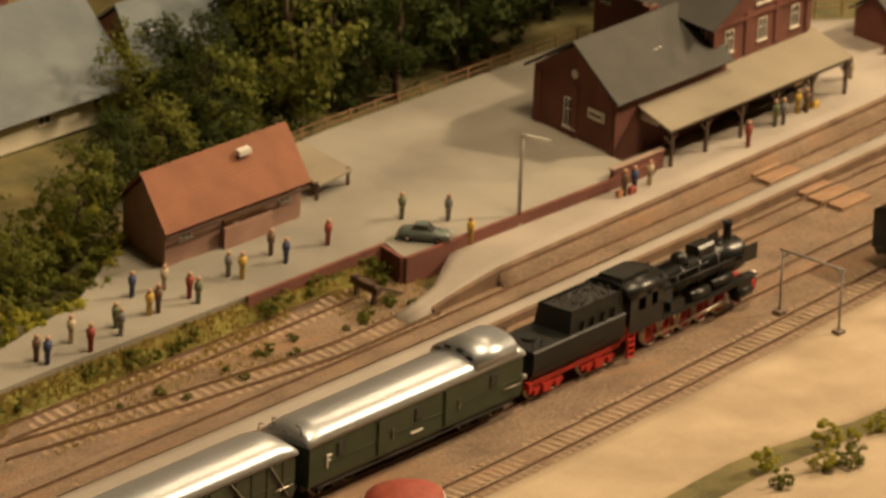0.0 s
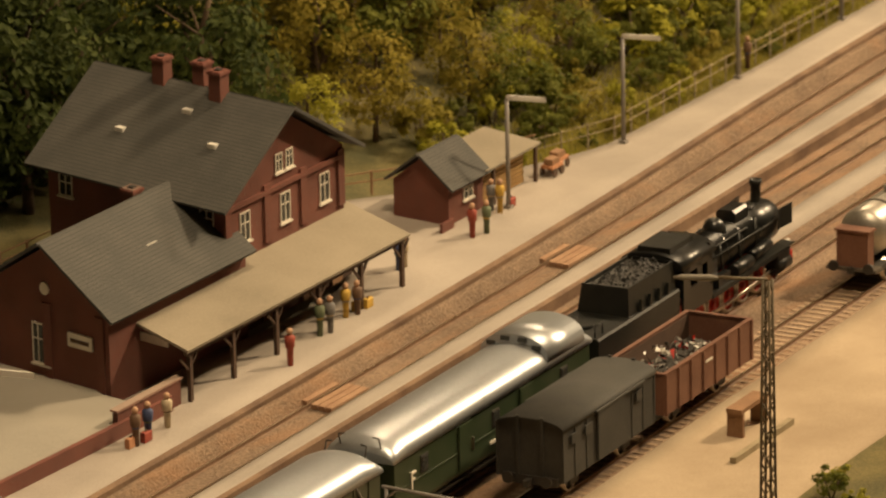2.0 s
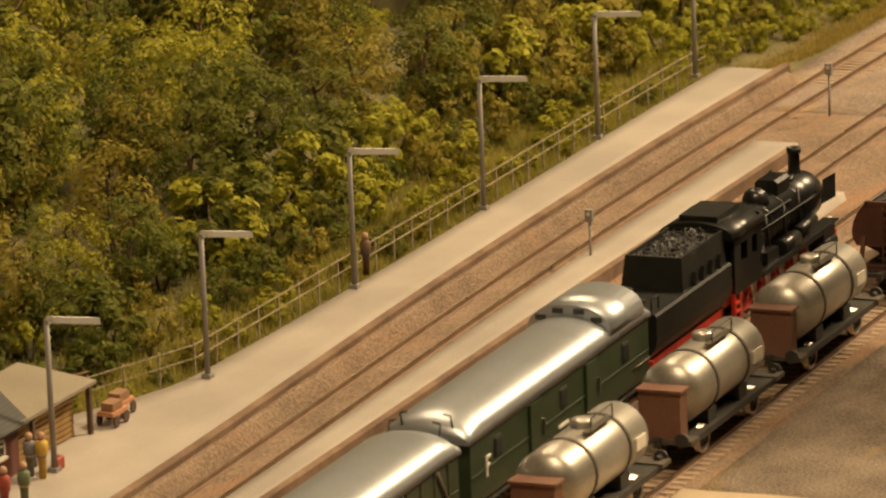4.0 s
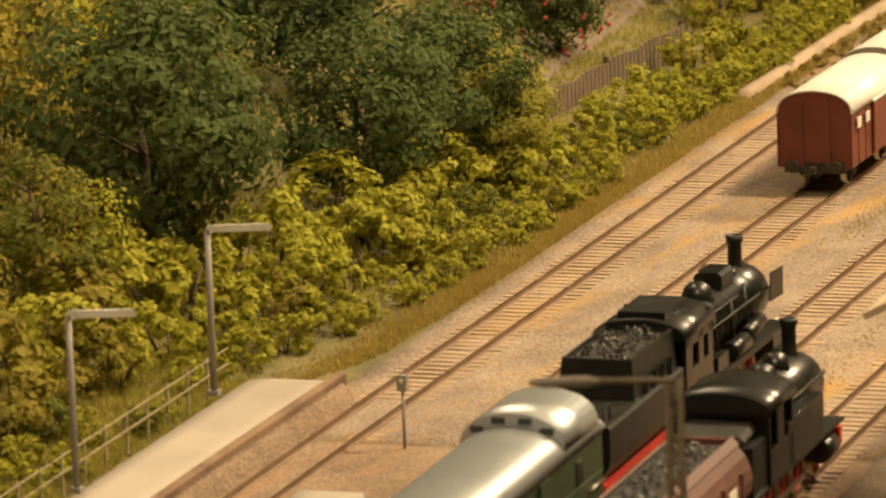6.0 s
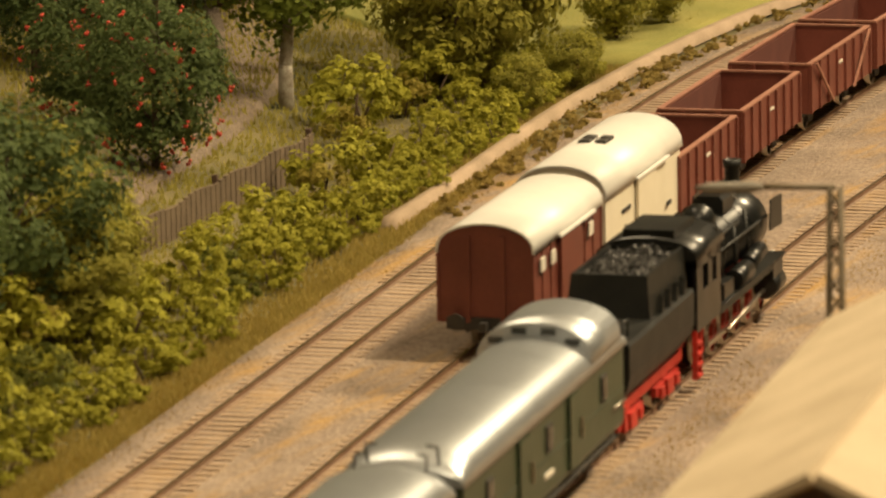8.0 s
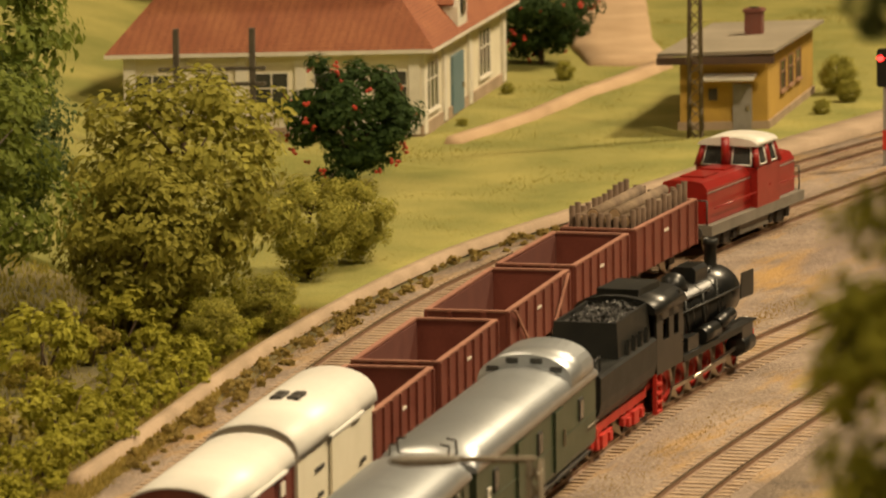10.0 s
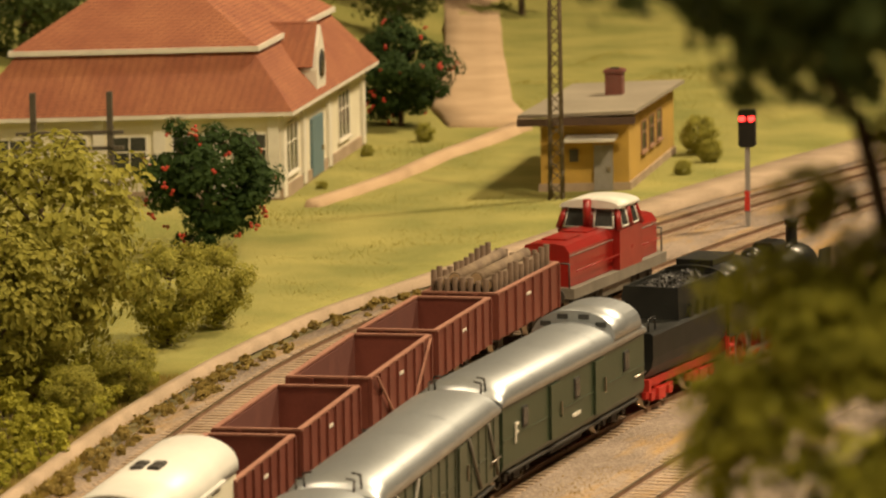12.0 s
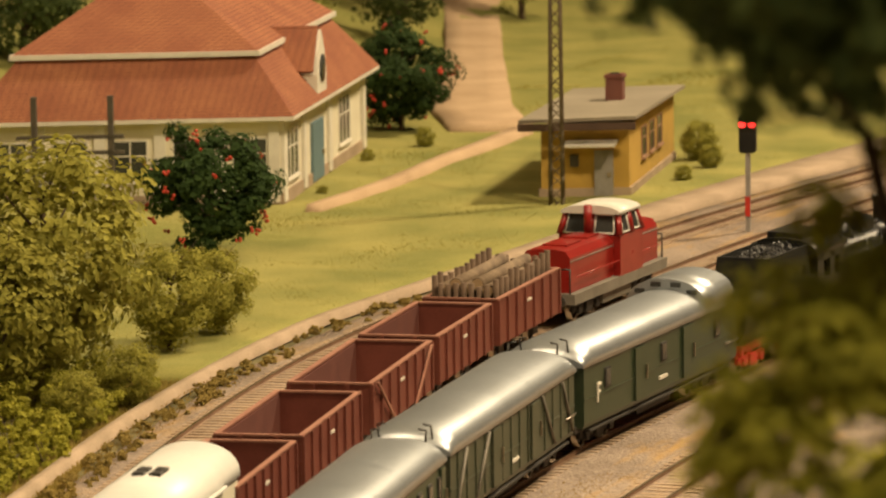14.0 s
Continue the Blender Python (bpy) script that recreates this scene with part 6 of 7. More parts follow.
def lattice_mast(x, y, h, lamp=True, r=0.0025, z=-0.004):
    t = thing("lattice_mast", x, y, z, "dark lattice steel yard mast" + (" with a lamp on its arm" if lamp else ""), "mast", "lattice masts")
    for a, b in ((-1, -1), (1, -1), (1, 1), (-1, 1)):
        part("leg", Mesh().tube((x + a * r, y + b * r, z), (x + a * r * 0.6, y + b * r * 0.6, h), 0.0006, n=5), MASTPAINT, t)
    m = Mesh()
    n = int(h / 0.0055)
    for k in range(n):
        z0, z1 = z + (h - z) * k / n, z + (h - z) * (k + 1) / n
        q0, q1 = r * (1 - 0.4 * k / n), r * (1 - 0.4 * (k + 1) / n)
        c = ((-1, -1), (1, -1), (1, 1), (-1, 1))
        for i in range(4):
            p, q = c[i], c[(i + 1) % 4]
            if k % 2:
                p, q = q, p
            m.tube((x + p[0] * q0, y + p[1] * q0, z0), (x + q[0] * q1, y + q[1] * q1, z1), 0.0004, n=4, smooth=False)
    part("lattice", m, MASTPAINT, t)
    if lamp:
        part("arm", Mesh().tube((x, y, h), (x - 0.012, y + 0.022, h + 0.002), 0.0009, n=6), MASTPAINT, t)
        part("lamp_head", Mesh().turned((x - 0.010, y + 0.018, h + 0.0015), (-0.45, 0.85, 0.05), [(0, 0.0008), (0.003, 0.0015), (0.015, 0.0014), (0.019, 0.0006)], 10), UNDERGREY, t)
    return t


lattice_mast(0.824, 0.359, 0.115)
yard_mast = lattice_mast(1.512, 0.403, 0.114)
part("notice_board", Mesh().box(1.5070, 1.5078, 0.392, 0.415, 0.030, 0.037), SIGNGREEN, yard_mast, "small green enamel board")
lattice_mast(2.150, 0.421, 0.099)
lattice_mast(3.675, 0.631, 0.19, False, 0.003)


def gantry():
    t = thing("loading_gauge", 0.693, 0.448, -0.003, "thin grey steel loading gauge over the goods siding", "loading gauge")
    for y in (0.426, 0.471):
        part("post", Mesh().tube((0.693, y, -0.003), (0.693, y, 0.041), 0.0008, n=6), GREYMETAL, t)
        part("footing", Mesh().box(0.690, 0.696, y - 0.003, y + 0.003, -0.003, 0.0005), BALLAST_GREY, t)
        part("brace", Mesh().tube((0.693, y, 0.036), (0.693, y + (0.006 if y < 0.45 else -0.006), 0.041), 0.0006, n=6), GREYMETAL, t)
    part("crossbar", Mesh().tube((0.693, 0.424, 0.041), (0.693, 0.473, 0.041), 0.0008, n=6), GREYMETAL, t)


gantry()


def colour_signal(x, y):
    t = thing("light_signal", x, y, -0.003, "railway light signal showing two red lights", "signal")
    part("post", Mesh().box(x - 0.0011, x + 0.0011, y - 0.0011, y + 0.0011, -0.003, 0.039), GREYMETAL, t)
    part("mast_sign", Mesh().box(x - 0.0016, x - 0.0012, y - 0.0012, y + 0.0012, 0.006, 0.016), RED, t, "red and white mast sign")
    hd = part("signal_head", Mesh().loft([(x - 0.002, y - 0.0030, y + 0.0030, 0.038, 0.0572, 0.0010), (x + 0.002, y - 0.0030, y + 0.0030, 0.038, 0.0572, 0.0010)]), BLACK_MATT, t)
    for dy in (-0.0022, 0.0022):
        part("red_light", Mesh().tube((x - 0.0021, y + dy, 0.0525), (x - 0.0028, y + dy, 0.0525), 0.0016, n=12), SIGNALRED, hd, "glowing red lamp")
        part("hood", Mesh().tube((x - 0.0021, y + dy, 0.0545), (x - 0.0042, y + dy, 0.0545), 0.0007, n=8), BLACK_MATT, hd)
    l = Mesh()
    for k in range(9):
        l.tube((x + 0.0016, y - 0.0012, 0.002 + k * 0.0036), (x + 0.0016, y + 0.0012, 0.002 + k * 0.0036), 0.0003, n=4)
    part("ladder", l, GREYMETAL, t)


colour_signal(3.563, 0.523)


def dwarf_signal(x, y):
    t = thing("dwarf_signal", x, y, -0.003, "small grey shunting signal on a thin post", "signal", "shunting signals")
    part("post", Mesh().tube((x, y, -0.003), (x, y, 0.019), 0.0006, n=6), GREYMETAL, t)
    part("signal_head", Mesh().box(x - 0.0015, x + 0.0015, y - 0.0018, y + 0.0018, 0.0185, 0.024), GREYMETAL, t)
    part("lens", Mesh().tube((x - 0.0015, y, 0.0222), (x - 0.002, y, 0.0222), 0.0009, n=8), LAMPWHITE, t)


dwarf_signal(1.575, 0.612), dwarf_signal(1.925, 0.612)


def fence(pts, h, z, gap, label, mat, rails=2, name="fence", r=0.0006):
    t = thing(name, pts[0][0], pts[0][1], z, label, "fence", bent=True)
    for (a, b), (c, d) in zip(pts, pts[1:]):
        n = max(1, int(math.hypot(c - a, d - b) / gap))
        for k in range(n):
            x, y = a + (c - a) * k / n, b + (d - b) * k / n
            part("fence_post", Mesh().box(x - r, x + r, y - r, y + r, z - 0.004, z + h), mat, t)
        for k in range(rails):
            zz = z + h * (0.5 + 0.5 * k / max(1, rails - 1)) - 0.001
            part("fence_rail", Mesh().slab((a, b - 0.0004, zz + r), (c, d - 0.0004, zz + r), (c, d - 0.0004, zz), (a, b - 0.0004, zz), r), mat, t)


PALEWOOD = material("pale_weathered_timber", (0.36, 0.30, 0.19), (0.26, 0.21, 0.13), 120, 0.85)
fence([(1.245, 0.715), (1.31, 0.6945), (1.6, 0.6955), (1.8, 0.698), (1.985, 0.700)], 0.0115, 0.008, 0.022, "pale thin two-rail fence along the platform", PALEWOOD, r=0.00042)
fence([(0.42, 0.838), (0.52, 0.868), (0.64, 0.876), (0.86, 0.872), (1.035, 0.866), (1.04, 0.806), (1.09, 0.790), (1.15, 0.750), (1.245, 0.715)], 0.010, 0.012, 0.024, "brown timber fence behind the goods yard", BROWNWOOD)


WALLWOOD = material("old_brown_boards", (0.10, 0.07, 0.042), (0.16, 0.115, 0.07), 120, 0.85)


def board_wall():
    pts = [(2.60, 0.750), (2.70, 0.748), (2.815, 0.743)]
    t = thing("board_fence", 2.6, 0.722, 0, "dark brown weathered board fence beside the lane", "fence", bent=True)
    for (a, b), (c, d) in zip(pts, pts[1:]):
        n = int((c - a) / 0.006)
        for k in range(n):
            x, y = a + (c - a) * k / n, b + (d - b) * k / n
            part("board", Mesh().box(x, x + 0.0056, y - 0.0006, y + 0.0006, -0.006, 0.0145 + 0.0008 * math.sin(k * 7)), WALLWOOD, t)
    for x, y in pts:
        part("post", Mesh().box(x - 0.001, x + 0.001, y + 0.0006, y + 0.0026, -0.006, 0.0165), DARKWOOD, t)


board_wall()

# ---- yard and platform clutter ----


def motor_car(x, y, turn):
    paint = material("grey_green_car_paint", (0.10, 0.13, 0.12), (0.13, 0.155, 0.14), 90, 0.3, bump=0)
    t = rigid("motor_car", spot(x, y, 0.014, turn) @ Matrix.Scale(0.66, 4), "old grey-green saloon car parked at the yard edge", "car")
    b = Mesh()
    secs = [(-0.0245, 0.006, 0.0045, 0.0085), (-0.023, 0.0085, 0.003, 0.0105), (-0.012, 0.0092, 0.0028, 0.0118), (0.010, 0.0092, 0.0028, 0.0115), (0.021, 0.0085, 0.003, 0.0105), (0.0245, 0.006, 0.0045, 0.0085)]
    b.rings([[(px, -w, z0), (px, w, z0), (px, w * 1.02, (z0 + z1) / 2), (px, w * 0.85, z1), (px, -w * 0.85, z1), (px, -w * 1.02, (z0 + z1) / 2)] for px, w, z0, z1 in secs], 0, True, True)
    part("body", b, paint, t)
    c = [(-0.013, 0.0078, 0.0112), (-0.008, 0.0068, 0.0163), (0.003, 0.0068, 0.0166), (0.010, 0.0076, 0.0112)]
    part("cabin", Mesh().rings([[(px, -w, 0.0108), (px, w, 0.0108), (px, w * 0.9, z), (px, -w * 0.9, z)] for px, w, z in c], 0, True), GLASS, t)
    part("roof", Mesh().loft([(-0.0085, -0.0052, 0.0052, 0.0160, 0.0172, 0.0006), (0.0035, -0.0052, 0.0052, 0.0160, 0.0172, 0.0006)]), paint, t)
    for sx in (-0.0145, 0.0145):
        for s in (-1, 1):
            w = part("wheel", Mesh().tube((sx, s * 0.0078, 0.0035), (sx, s * 0.0094, 0.0035), 0.0035, n=14), BLACK_MATT, t)
            part("hub_cap", Mesh().tube((sx, s * 0.0094, 0.0035), (sx, s * 0.0097, 0.0035), 0.0018, n=10), STEEL, w)
    for s in (-1, 1):
        part("headlight", Mesh().tube((0.0235, s * 0.0058, 0.0085), (0.0252, s * 0.0058, 0.0085), 0.0013, n=10), LAMPWHITE, t)
    for e in (-1, 1):
        part("bumper", Mesh().box(e * 0.0255 - 0.0006, e * 0.0255 + 0.0006, -0.0075, 0.0075, 0.0042, 0.0056), STEEL, t)


motor_car(0.584, 0.684, -62)

COATS = [material("figure_paint_" + n, c, tuple(v * 0.7 for v in c), 300, 0.7, bump=0) for n, c in (("brown", (0.16, 0.09, 0.05)), ("blue", (0.05, 0.07, 0.16)), ("cream", (0.55, 0.45, 0.30)), ("red", (0.33, 0.06, 0.035)), ("green", (0.14, 0.17, 0.09)), ("grey", (0.2, 0.19, 0.18)), ("yellow", (0.6, 0.38, 0.06)))]
SKIN = material("figure_paint_buff", (0.5, 0.3, 0.18), (0.42, 0.25, 0.15), 300, 0.7, bump=0)
SHADES = ["brown", "blue", "cream", "red", "green", "grey", "yellow"]


def figurine(x, y, z, k):
    """A tiny plain painted figure, one simple turned form."""
    rnd = random.Random(k * 7 + 3)
    h = 0.0185 * rnd.uniform(0.92, 1.06)
    m = Mesh().turned((x, y, z), (0, 0, 1), [(0, 0.0016), (h * 0.45, 0.0019), (h * 0.5, 0.0026), (h * 0.76, 0.0029), (h * 0.82, 0.0014)], 8, 0)
    m.turned((x, y, z + h * 0.82), (0, 0, 1), [(0, 0.001), (h * 0.05, 0.0017), (h * 0.12, 0.0017), (h * 0.17, 0.0007)], 8, 1)
    a, b = k % 7, (k * 3 + 1) % 7
    for f in range(8, 16):
        m.mi[f] = 2
    return loose("figurine", m, [COATS[a], SKIN, COATS[b]], x, y, z, "tiny painted figure in %s and %s standing in the station" % (SHADES[b], SHADES[a]), "figurine", "station figures")


FIGS = [(0.302, 0.717, 0.014), (0.305, 0.709, 0.014), (0.330, 0.723, 0.014), (0.333, 0.705, 0.014), (0.361, 0.721, 0.014), (0.358, 0.710, 0.014), (0.386, 0.721, 0.014), (0.392, 0.720, 0.014), (0.391, 0.750, 0.014), (0.412, 0.744, 0.014),
        (0.418, 0.723, 0.014), (0.418, 0.713, 0.014), (0.454, 0.731, 0.014), (0.459, 0.722, 0.014), (0.493, 0.737, 0.014), (0.494, 0.721, 0.014), (0.485, 0.770, 0.014), (0.531, 0.723, 0.014), (0.594, 0.720, 0.014), (0.616, 0.696, 0.014),
        (0.612, 0.668, 0.008), (0.744, 0.651, 0.008), (0.754, 0.651, 0.008), (0.771, 0.652, 0.008), (0.873, 0.648, 0.008), (0.917, 0.659, 0.008), (0.924, 0.657, 0.008), (0.948, 0.663, 0.008), (0.955, 0.660, 0.008), (1.027, 0.679, 0.008),
        (1.033, 0.679, 0.008), (1.096, 0.672, 0.008), (1.107, 0.669, 0.008), (1.143, 0.687, 0.008), (1.143, 0.681, 0.008), (1.488, 0.690, 0.008)]
for k, (x, y, z) in enumerate(FIGS):
    figurine(x, y, z, k)


def suitcase(x, y, z, mat, label):
    t = thing("suitcase", x, y, z, label, "suitcase", "luggage")
    part("case", Mesh().loft([(x - 0.003, y - 0.0012, y + 0.0012, z, z + 0.005, 0.0004), (x + 0.003, y - 0.0012, y + 0.0012, z, z + 0.005, 0.0004)]), mat, t)
    part("handle", Mesh().box(x - 0.001, x + 0.001, y - 0.0003, y + 0.0003, z + 0.005, z + 0.0058), DARKWOOD, t)


suitcase(0.741, 0.652, 0.008, TERRA, "red-brown suitcase standing on the platform")
suitcase(0.751, 0.650, 0.008, COATS[3], "red suitcase standing on the platform")
suitcase(0.960, 0.664, 0.008, COATS[6], "yellow trunk standing under the canopy")
suitcase(0.967, 0.661, 0.008, COATS[6], "yellow trunk standing under the canopy")
suitcase(1.156, 0.681, 0.008, COATS[3], "red case standing on the platform")


def parasol():
    x, y = 0.336, 0.428
    t = thing("red_parasol", x, y, -0.002, "round red parasol with a pale rim beside the siding", "parasol")
    part("pole", Mesh().tube((x, y, -0.002), (x, y, 0.026), 0.0008, n=8), GREYMETAL, t)
    part("canopy", Mesh().turned((x, y, 0.021), (0, 0, 1), [(0, 0.0205), (0.002, 0.0200), (0.006, 0.012), (0.0085, 0.003), (0.0088, 0.0003)], 20), COATS[3], t)
    part("rim", Mesh().turned((x, y, 0.0203), (0, 0, 1), [(0, 0.0208), (0.0009, 0.0208), (0.0009, 0.0190), (0, 0.0190)], 20), LAMPWHITE, t)


parasol()


def bench_and_baulks():
    x, y, z = 0.925, 0.418, -0.0018
    t = thing("loading_bench", x, y, z, "brown timber loading bench beside the siding", "bench")
    part("bench_top", Mesh().box(x - 0.014, x + 0.014, y - 0.003, y + 0.005, 0.0105, 0.0125), BROWNWOOD, t)
    for s in (-1, 1):
        part("bench_leg", Mesh().box(x + s * 0.012 - 0.001, x + s * 0.012 + 0.001, y - 0.003, y + 0.005, z, 0.0105), BROWNWOOD, t)
    b = thing("timber_baulk", x - 0.01, y - 0.014, z, "long squared timber lying on the sand", "timber")
    part("baulk", Mesh().box(x - 0.045, x + 0.015, y - 0.0155, y - 0.0125, z, z + 0.003), PALEWOOD, b)
    c = thing("buffer_stop", 0.52, 0.668, -0.003, "weathered timber buffer stop overgrown with weeds", "buffer stop")
    part("beam", Mesh().box(0.519, 0.523, 0.655, 0.683, 0.006, 0.011), DARKWOOD, c)
    for yy in (0.660, 0.678):
        part("strut", Mesh().slab((0.519, yy - 0.0012, 0.010), (0.519, yy + 0.0012, 0.010), (0.545, yy + 0.0012, -0.003), (0.545, yy - 0.0012, -0.003), 0.002), DARKWOOD, c)
        part("post", Mesh().box(0.5195, 0.5225, yy - 0.0012, yy + 0.0012, -0.003, 0.012), DARKWOOD, c)


bench_and_baulks()


def loads():
    m = MIDDLE.stand(MIDDLE.way(3.177), 0.06)
    rnd = random.Random(3)
    for k in range(5):
        t = rigid("pit_prop", m @ pose(rnd.uniform(-0.003, 0.003), -0.010 + k * 0.005, 0.0335 + (0.0028 if k % 2 else 0), 0, 0, rnd.uniform(-2, 2)), "brown log lying in the open wagon", "log", "logs in the wagon")
        part("trunk", Mesh().tube((-0.042, 0, 0), (0.040, 0, 0), 0.0029, 0.0026, n=12), LOGBARK, t)
        part("cut_end", Mesh().tube((-0.0424, 0, 0), (-0.042, 0, 0), 0.0024, n=10), LOGEND, t), part("cut_end", Mesh().tube((0.040, 0, 0), (0.0404, 0, 0), 0.0022, n=10), LOGEND, t)
    for s in (-1, 1):
        for k in range(11):
            x = -0.044 + k * 0.0085
            t = rigid("stake", m @ pose(x + rnd.uniform(-0.001, 0.001), s * 0.0138, 0.0118), "upright dark stake round the log load", "stake", "stakes of the log wagon")
            part("stake_pole", Mesh().tube((0, 0, 0), (0, 0, 0.0268 + rnd.uniform(-0.0015, 0.002)), 0.0014, n=8), STAKEWOOD, t)
    for e in (-0.046, 0.046):
        for k in range(7):
            t = rigid("stake", m @ pose(e, -0.0105 + k * 0.0035, 0.0118), "upright dark stake round the log load", "stake", "stakes of the log wagon")
            part("stake_pole", Mesh().tube((0, 0, 0), (0, 0, 0.0245 + rnd.uniform(-0.001, 0.001)), 0.0014, n=8), STAKEWOOD, t)
    g = GOODS.stand(GOODS.way(0.938), 0.06)
    sc = Mesh()
    for _ in range(260):
        x, y, r = rnd.uniform(-0.040, 0.040), rnd.uniform(-0.0135, 0.0135), rnd.uniform(0.001, 0.0032)
        c = Vector((x, y, 0.0150 + 0.0135 * (1 - abs(x) / 0.06) * rnd.uniform(0.5, 1)))
        p = [Vector((rnd.uniform(-1, 1), rnd.uniform(-1, 1), rnd.uniform(-1, 1))).normalized() * r for _ in range(4)]
        sc.add([c + q for q in p], [(0, 1, 2), (0, 2, 3), (0, 3, 1), (1, 3, 2)], rnd.choice((0, 0, 1, 1, 2, 3, 3)))
    sc.box(-0.042, 0.042, -0.0145, 0.0145, 0.0119, 0.0185)
    ob = new("scrap_heap", sc.data("scrap_heap", [UNDER, GREYMETAL, RED, LAMPWHITE]))
    ob.matrix_world = g
    tagged(ob, "heap of mixed grey, red and white scrap in the wagon", "scrap", kind="stuff")
    v = MIDDLE.stand(MIDDLE.way(2.54) + 0.062, 0.06)
    for dx, dy in ((-0.008, -0.003), (-0.001, -0.003), (-0.008, 0.003), (-0.001, 0.003)):
        t = rigid("roof_vent", v @ pose(dx, dy, 0.0458), "small black ventilator on the van roof", "ventilator", "roof ventilators")
        part("vent_cap", Mesh().loft([(-0.0027, -0.0018, 0.0018, 0.0002, 0.0016, 0.0003), (0.0027, -0.0018, 0.0018, 0.0002, 0.0016, 0.0003)]), UNDER, t)


loads()

# ---- sidings by the shed ----


def siding(pts, label):
    xs = list(np.arange(pts[0][0], pts[-1][0], 0.012))
    t = thing("siding", pts[0][0], pts[0][1], 0, label, "railway track", "sidings by the shed", "structure", True)
    for s in (-1, 1):
        rings = []
        for x in xs:
            d = (between(pts, x + 0.005) - between(pts, x - 0.005)) / 0.01
            k = 1 / math.hypot(1, d)
            cx, cy = x - d * k * s * GAUGE / 2, between(pts, x) + k * s * GAUGE / 2
            rings.append([(cx, cy + o, z) for o, z in ((-0.0006, -0.0024), (-0.0005, 0.0002), (0.0005, 0.0002), (0.0006, -0.0024))])
        m = Mesh().rings(rings, 0, True)
        for i in range(len(m.f)):
            if i % 4 == 1:
                m.mi[i] = 1
        part("rail", m, [RAIL_SIDE, RAIL_TOP], t)
    rest = Mesh()
    for x in np.arange(pts[0][0], pts[-1][0], 0.0068):
        y = between(pts, x)
        rest.box(x - 0.0014, x + 0.0014, y - 0.014, y + 0.014, -0.0036, -0.0018)
    tagged(part("sleepers", rest, SLEEPER, t), kind="stuff")


siding([(0.255, 0.676), (0.353, 0.679), (0.439, 0.681), (0.530, 0.683)], "overgrown siding ending at a buffer stop")
siding([(0.244, 0.658), (0.340, 0.643), (0.405, 0.634), (0.465, 0.627), (0.544, 0.629)], "siding branching off the platform track")
sheet("siding_bed", -0.3, 0.56, 0.02, lambda x: 0.622, lambda x: 0.690, 8, lambda x, y: -0.0019 + 0.0006 * noise.noise((x * 60, y * 60, 4)), BALLAST_BROWN, "brown gravel bed of the sidings", "ballast")

# Grass strip raised into a bank to cover the over-tall wall from the camera.
sheet("verge", 0.12, 0.55, 0.015, lambda x: 0.690, lambda x: 0.6982, 4, lambda x, y: -0.002 + 0.0125 * min(1, max(0, (y - 0.690) / 0.0075)) ** 0.6 + 0.0008 * noise.noise((x * 80, y * 80, 6)), MEADOW, "grass strip before the yard wall, banked up to hide it from view", "verge", tuck=0.003)

# ---- trees and bushes ----


def crown(rnd, rx, ry, rz, clumps, leaves, size, cz, holes=0.25):
    """Leaf sprays gathered in clumps through an uneven crown."""
    m = Mesh()
    for _ in range(clumps):
        d = Vector((rnd.gauss(0, 1), rnd.gauss(0, 1), rnd.gauss(0, 1))).normalized()
        k = rnd.uniform(0.5, 1.0) ** 0.6 * (0.82 + 0.30 * noise.noise(d * 2.1 + Vector((rx * 90, 0, 0))))
        c = Vector((d.x * rx * k, d.y * ry * k, cz + d.z * rz * k))
        cr = min(rx, rz) * rnd.uniform(0.18, 0.32)
        for _ in range(leaves):
            e = Vector((rnd.gauss(0, 1), rnd.gauss(0, 1), rnd.gauss(0, 1))).normalized()
            p = c + Vector((e.x, e.y, e.z * 0.75)) * cr * rnd.uniform(0.55, 1.0)
            n = (e + d * 0.7 + Vector((rnd.uniform(-0.6, 0.6), rnd.uniform(-0.6, 0.6), rnd.uniform(0.0, 1.0)))).normalized()
            a = n.orthogonal().normalized()
            a.rotate(Matrix.Rotation(rnd.uniform(0, 6.28), 3, n))
            b, s = n.cross(a), size * rnd.uniform(0.6, 1.35)
            m.add([p - a * s, p - b * s * 0.55 + n * s * 0.15, p + a * s, p + b * s * 0.55 + n * s * 0.15], [(0, 1, 2, 3)])
    return m


def woody(rnd, h, r, spread, top):
    """A tapered trunk with limbs."""
    m = Mesh()
    p, rad, bend = Vector((0, 0, -0.004)), r, Vector((0, 0, 0))
    for k in range(5):
        q = Vector((rnd.uniform(-0.04, 0.04) * h * k / 4, rnd.uniform(-0.04, 0.04) * h * k / 4, h * top * (k + 1) / 5))
        m.tube(p, q, rad, rad * 0.82, n=8, caps=k in (0, 4))
        if k >= 1:
            for _ in range(2):
                a = rnd.uniform(0, 6.28)
                e = q + Vector((math.cos(a), math.sin(a), rnd.uniform(0.5, 1.1))) * spread * rnd.uniform(0.5, 0.8)
                m.tube(q, e, rad * 0.45, rad * 0.15, n=6)
        p, rad = q, rad * 0.82
    return m


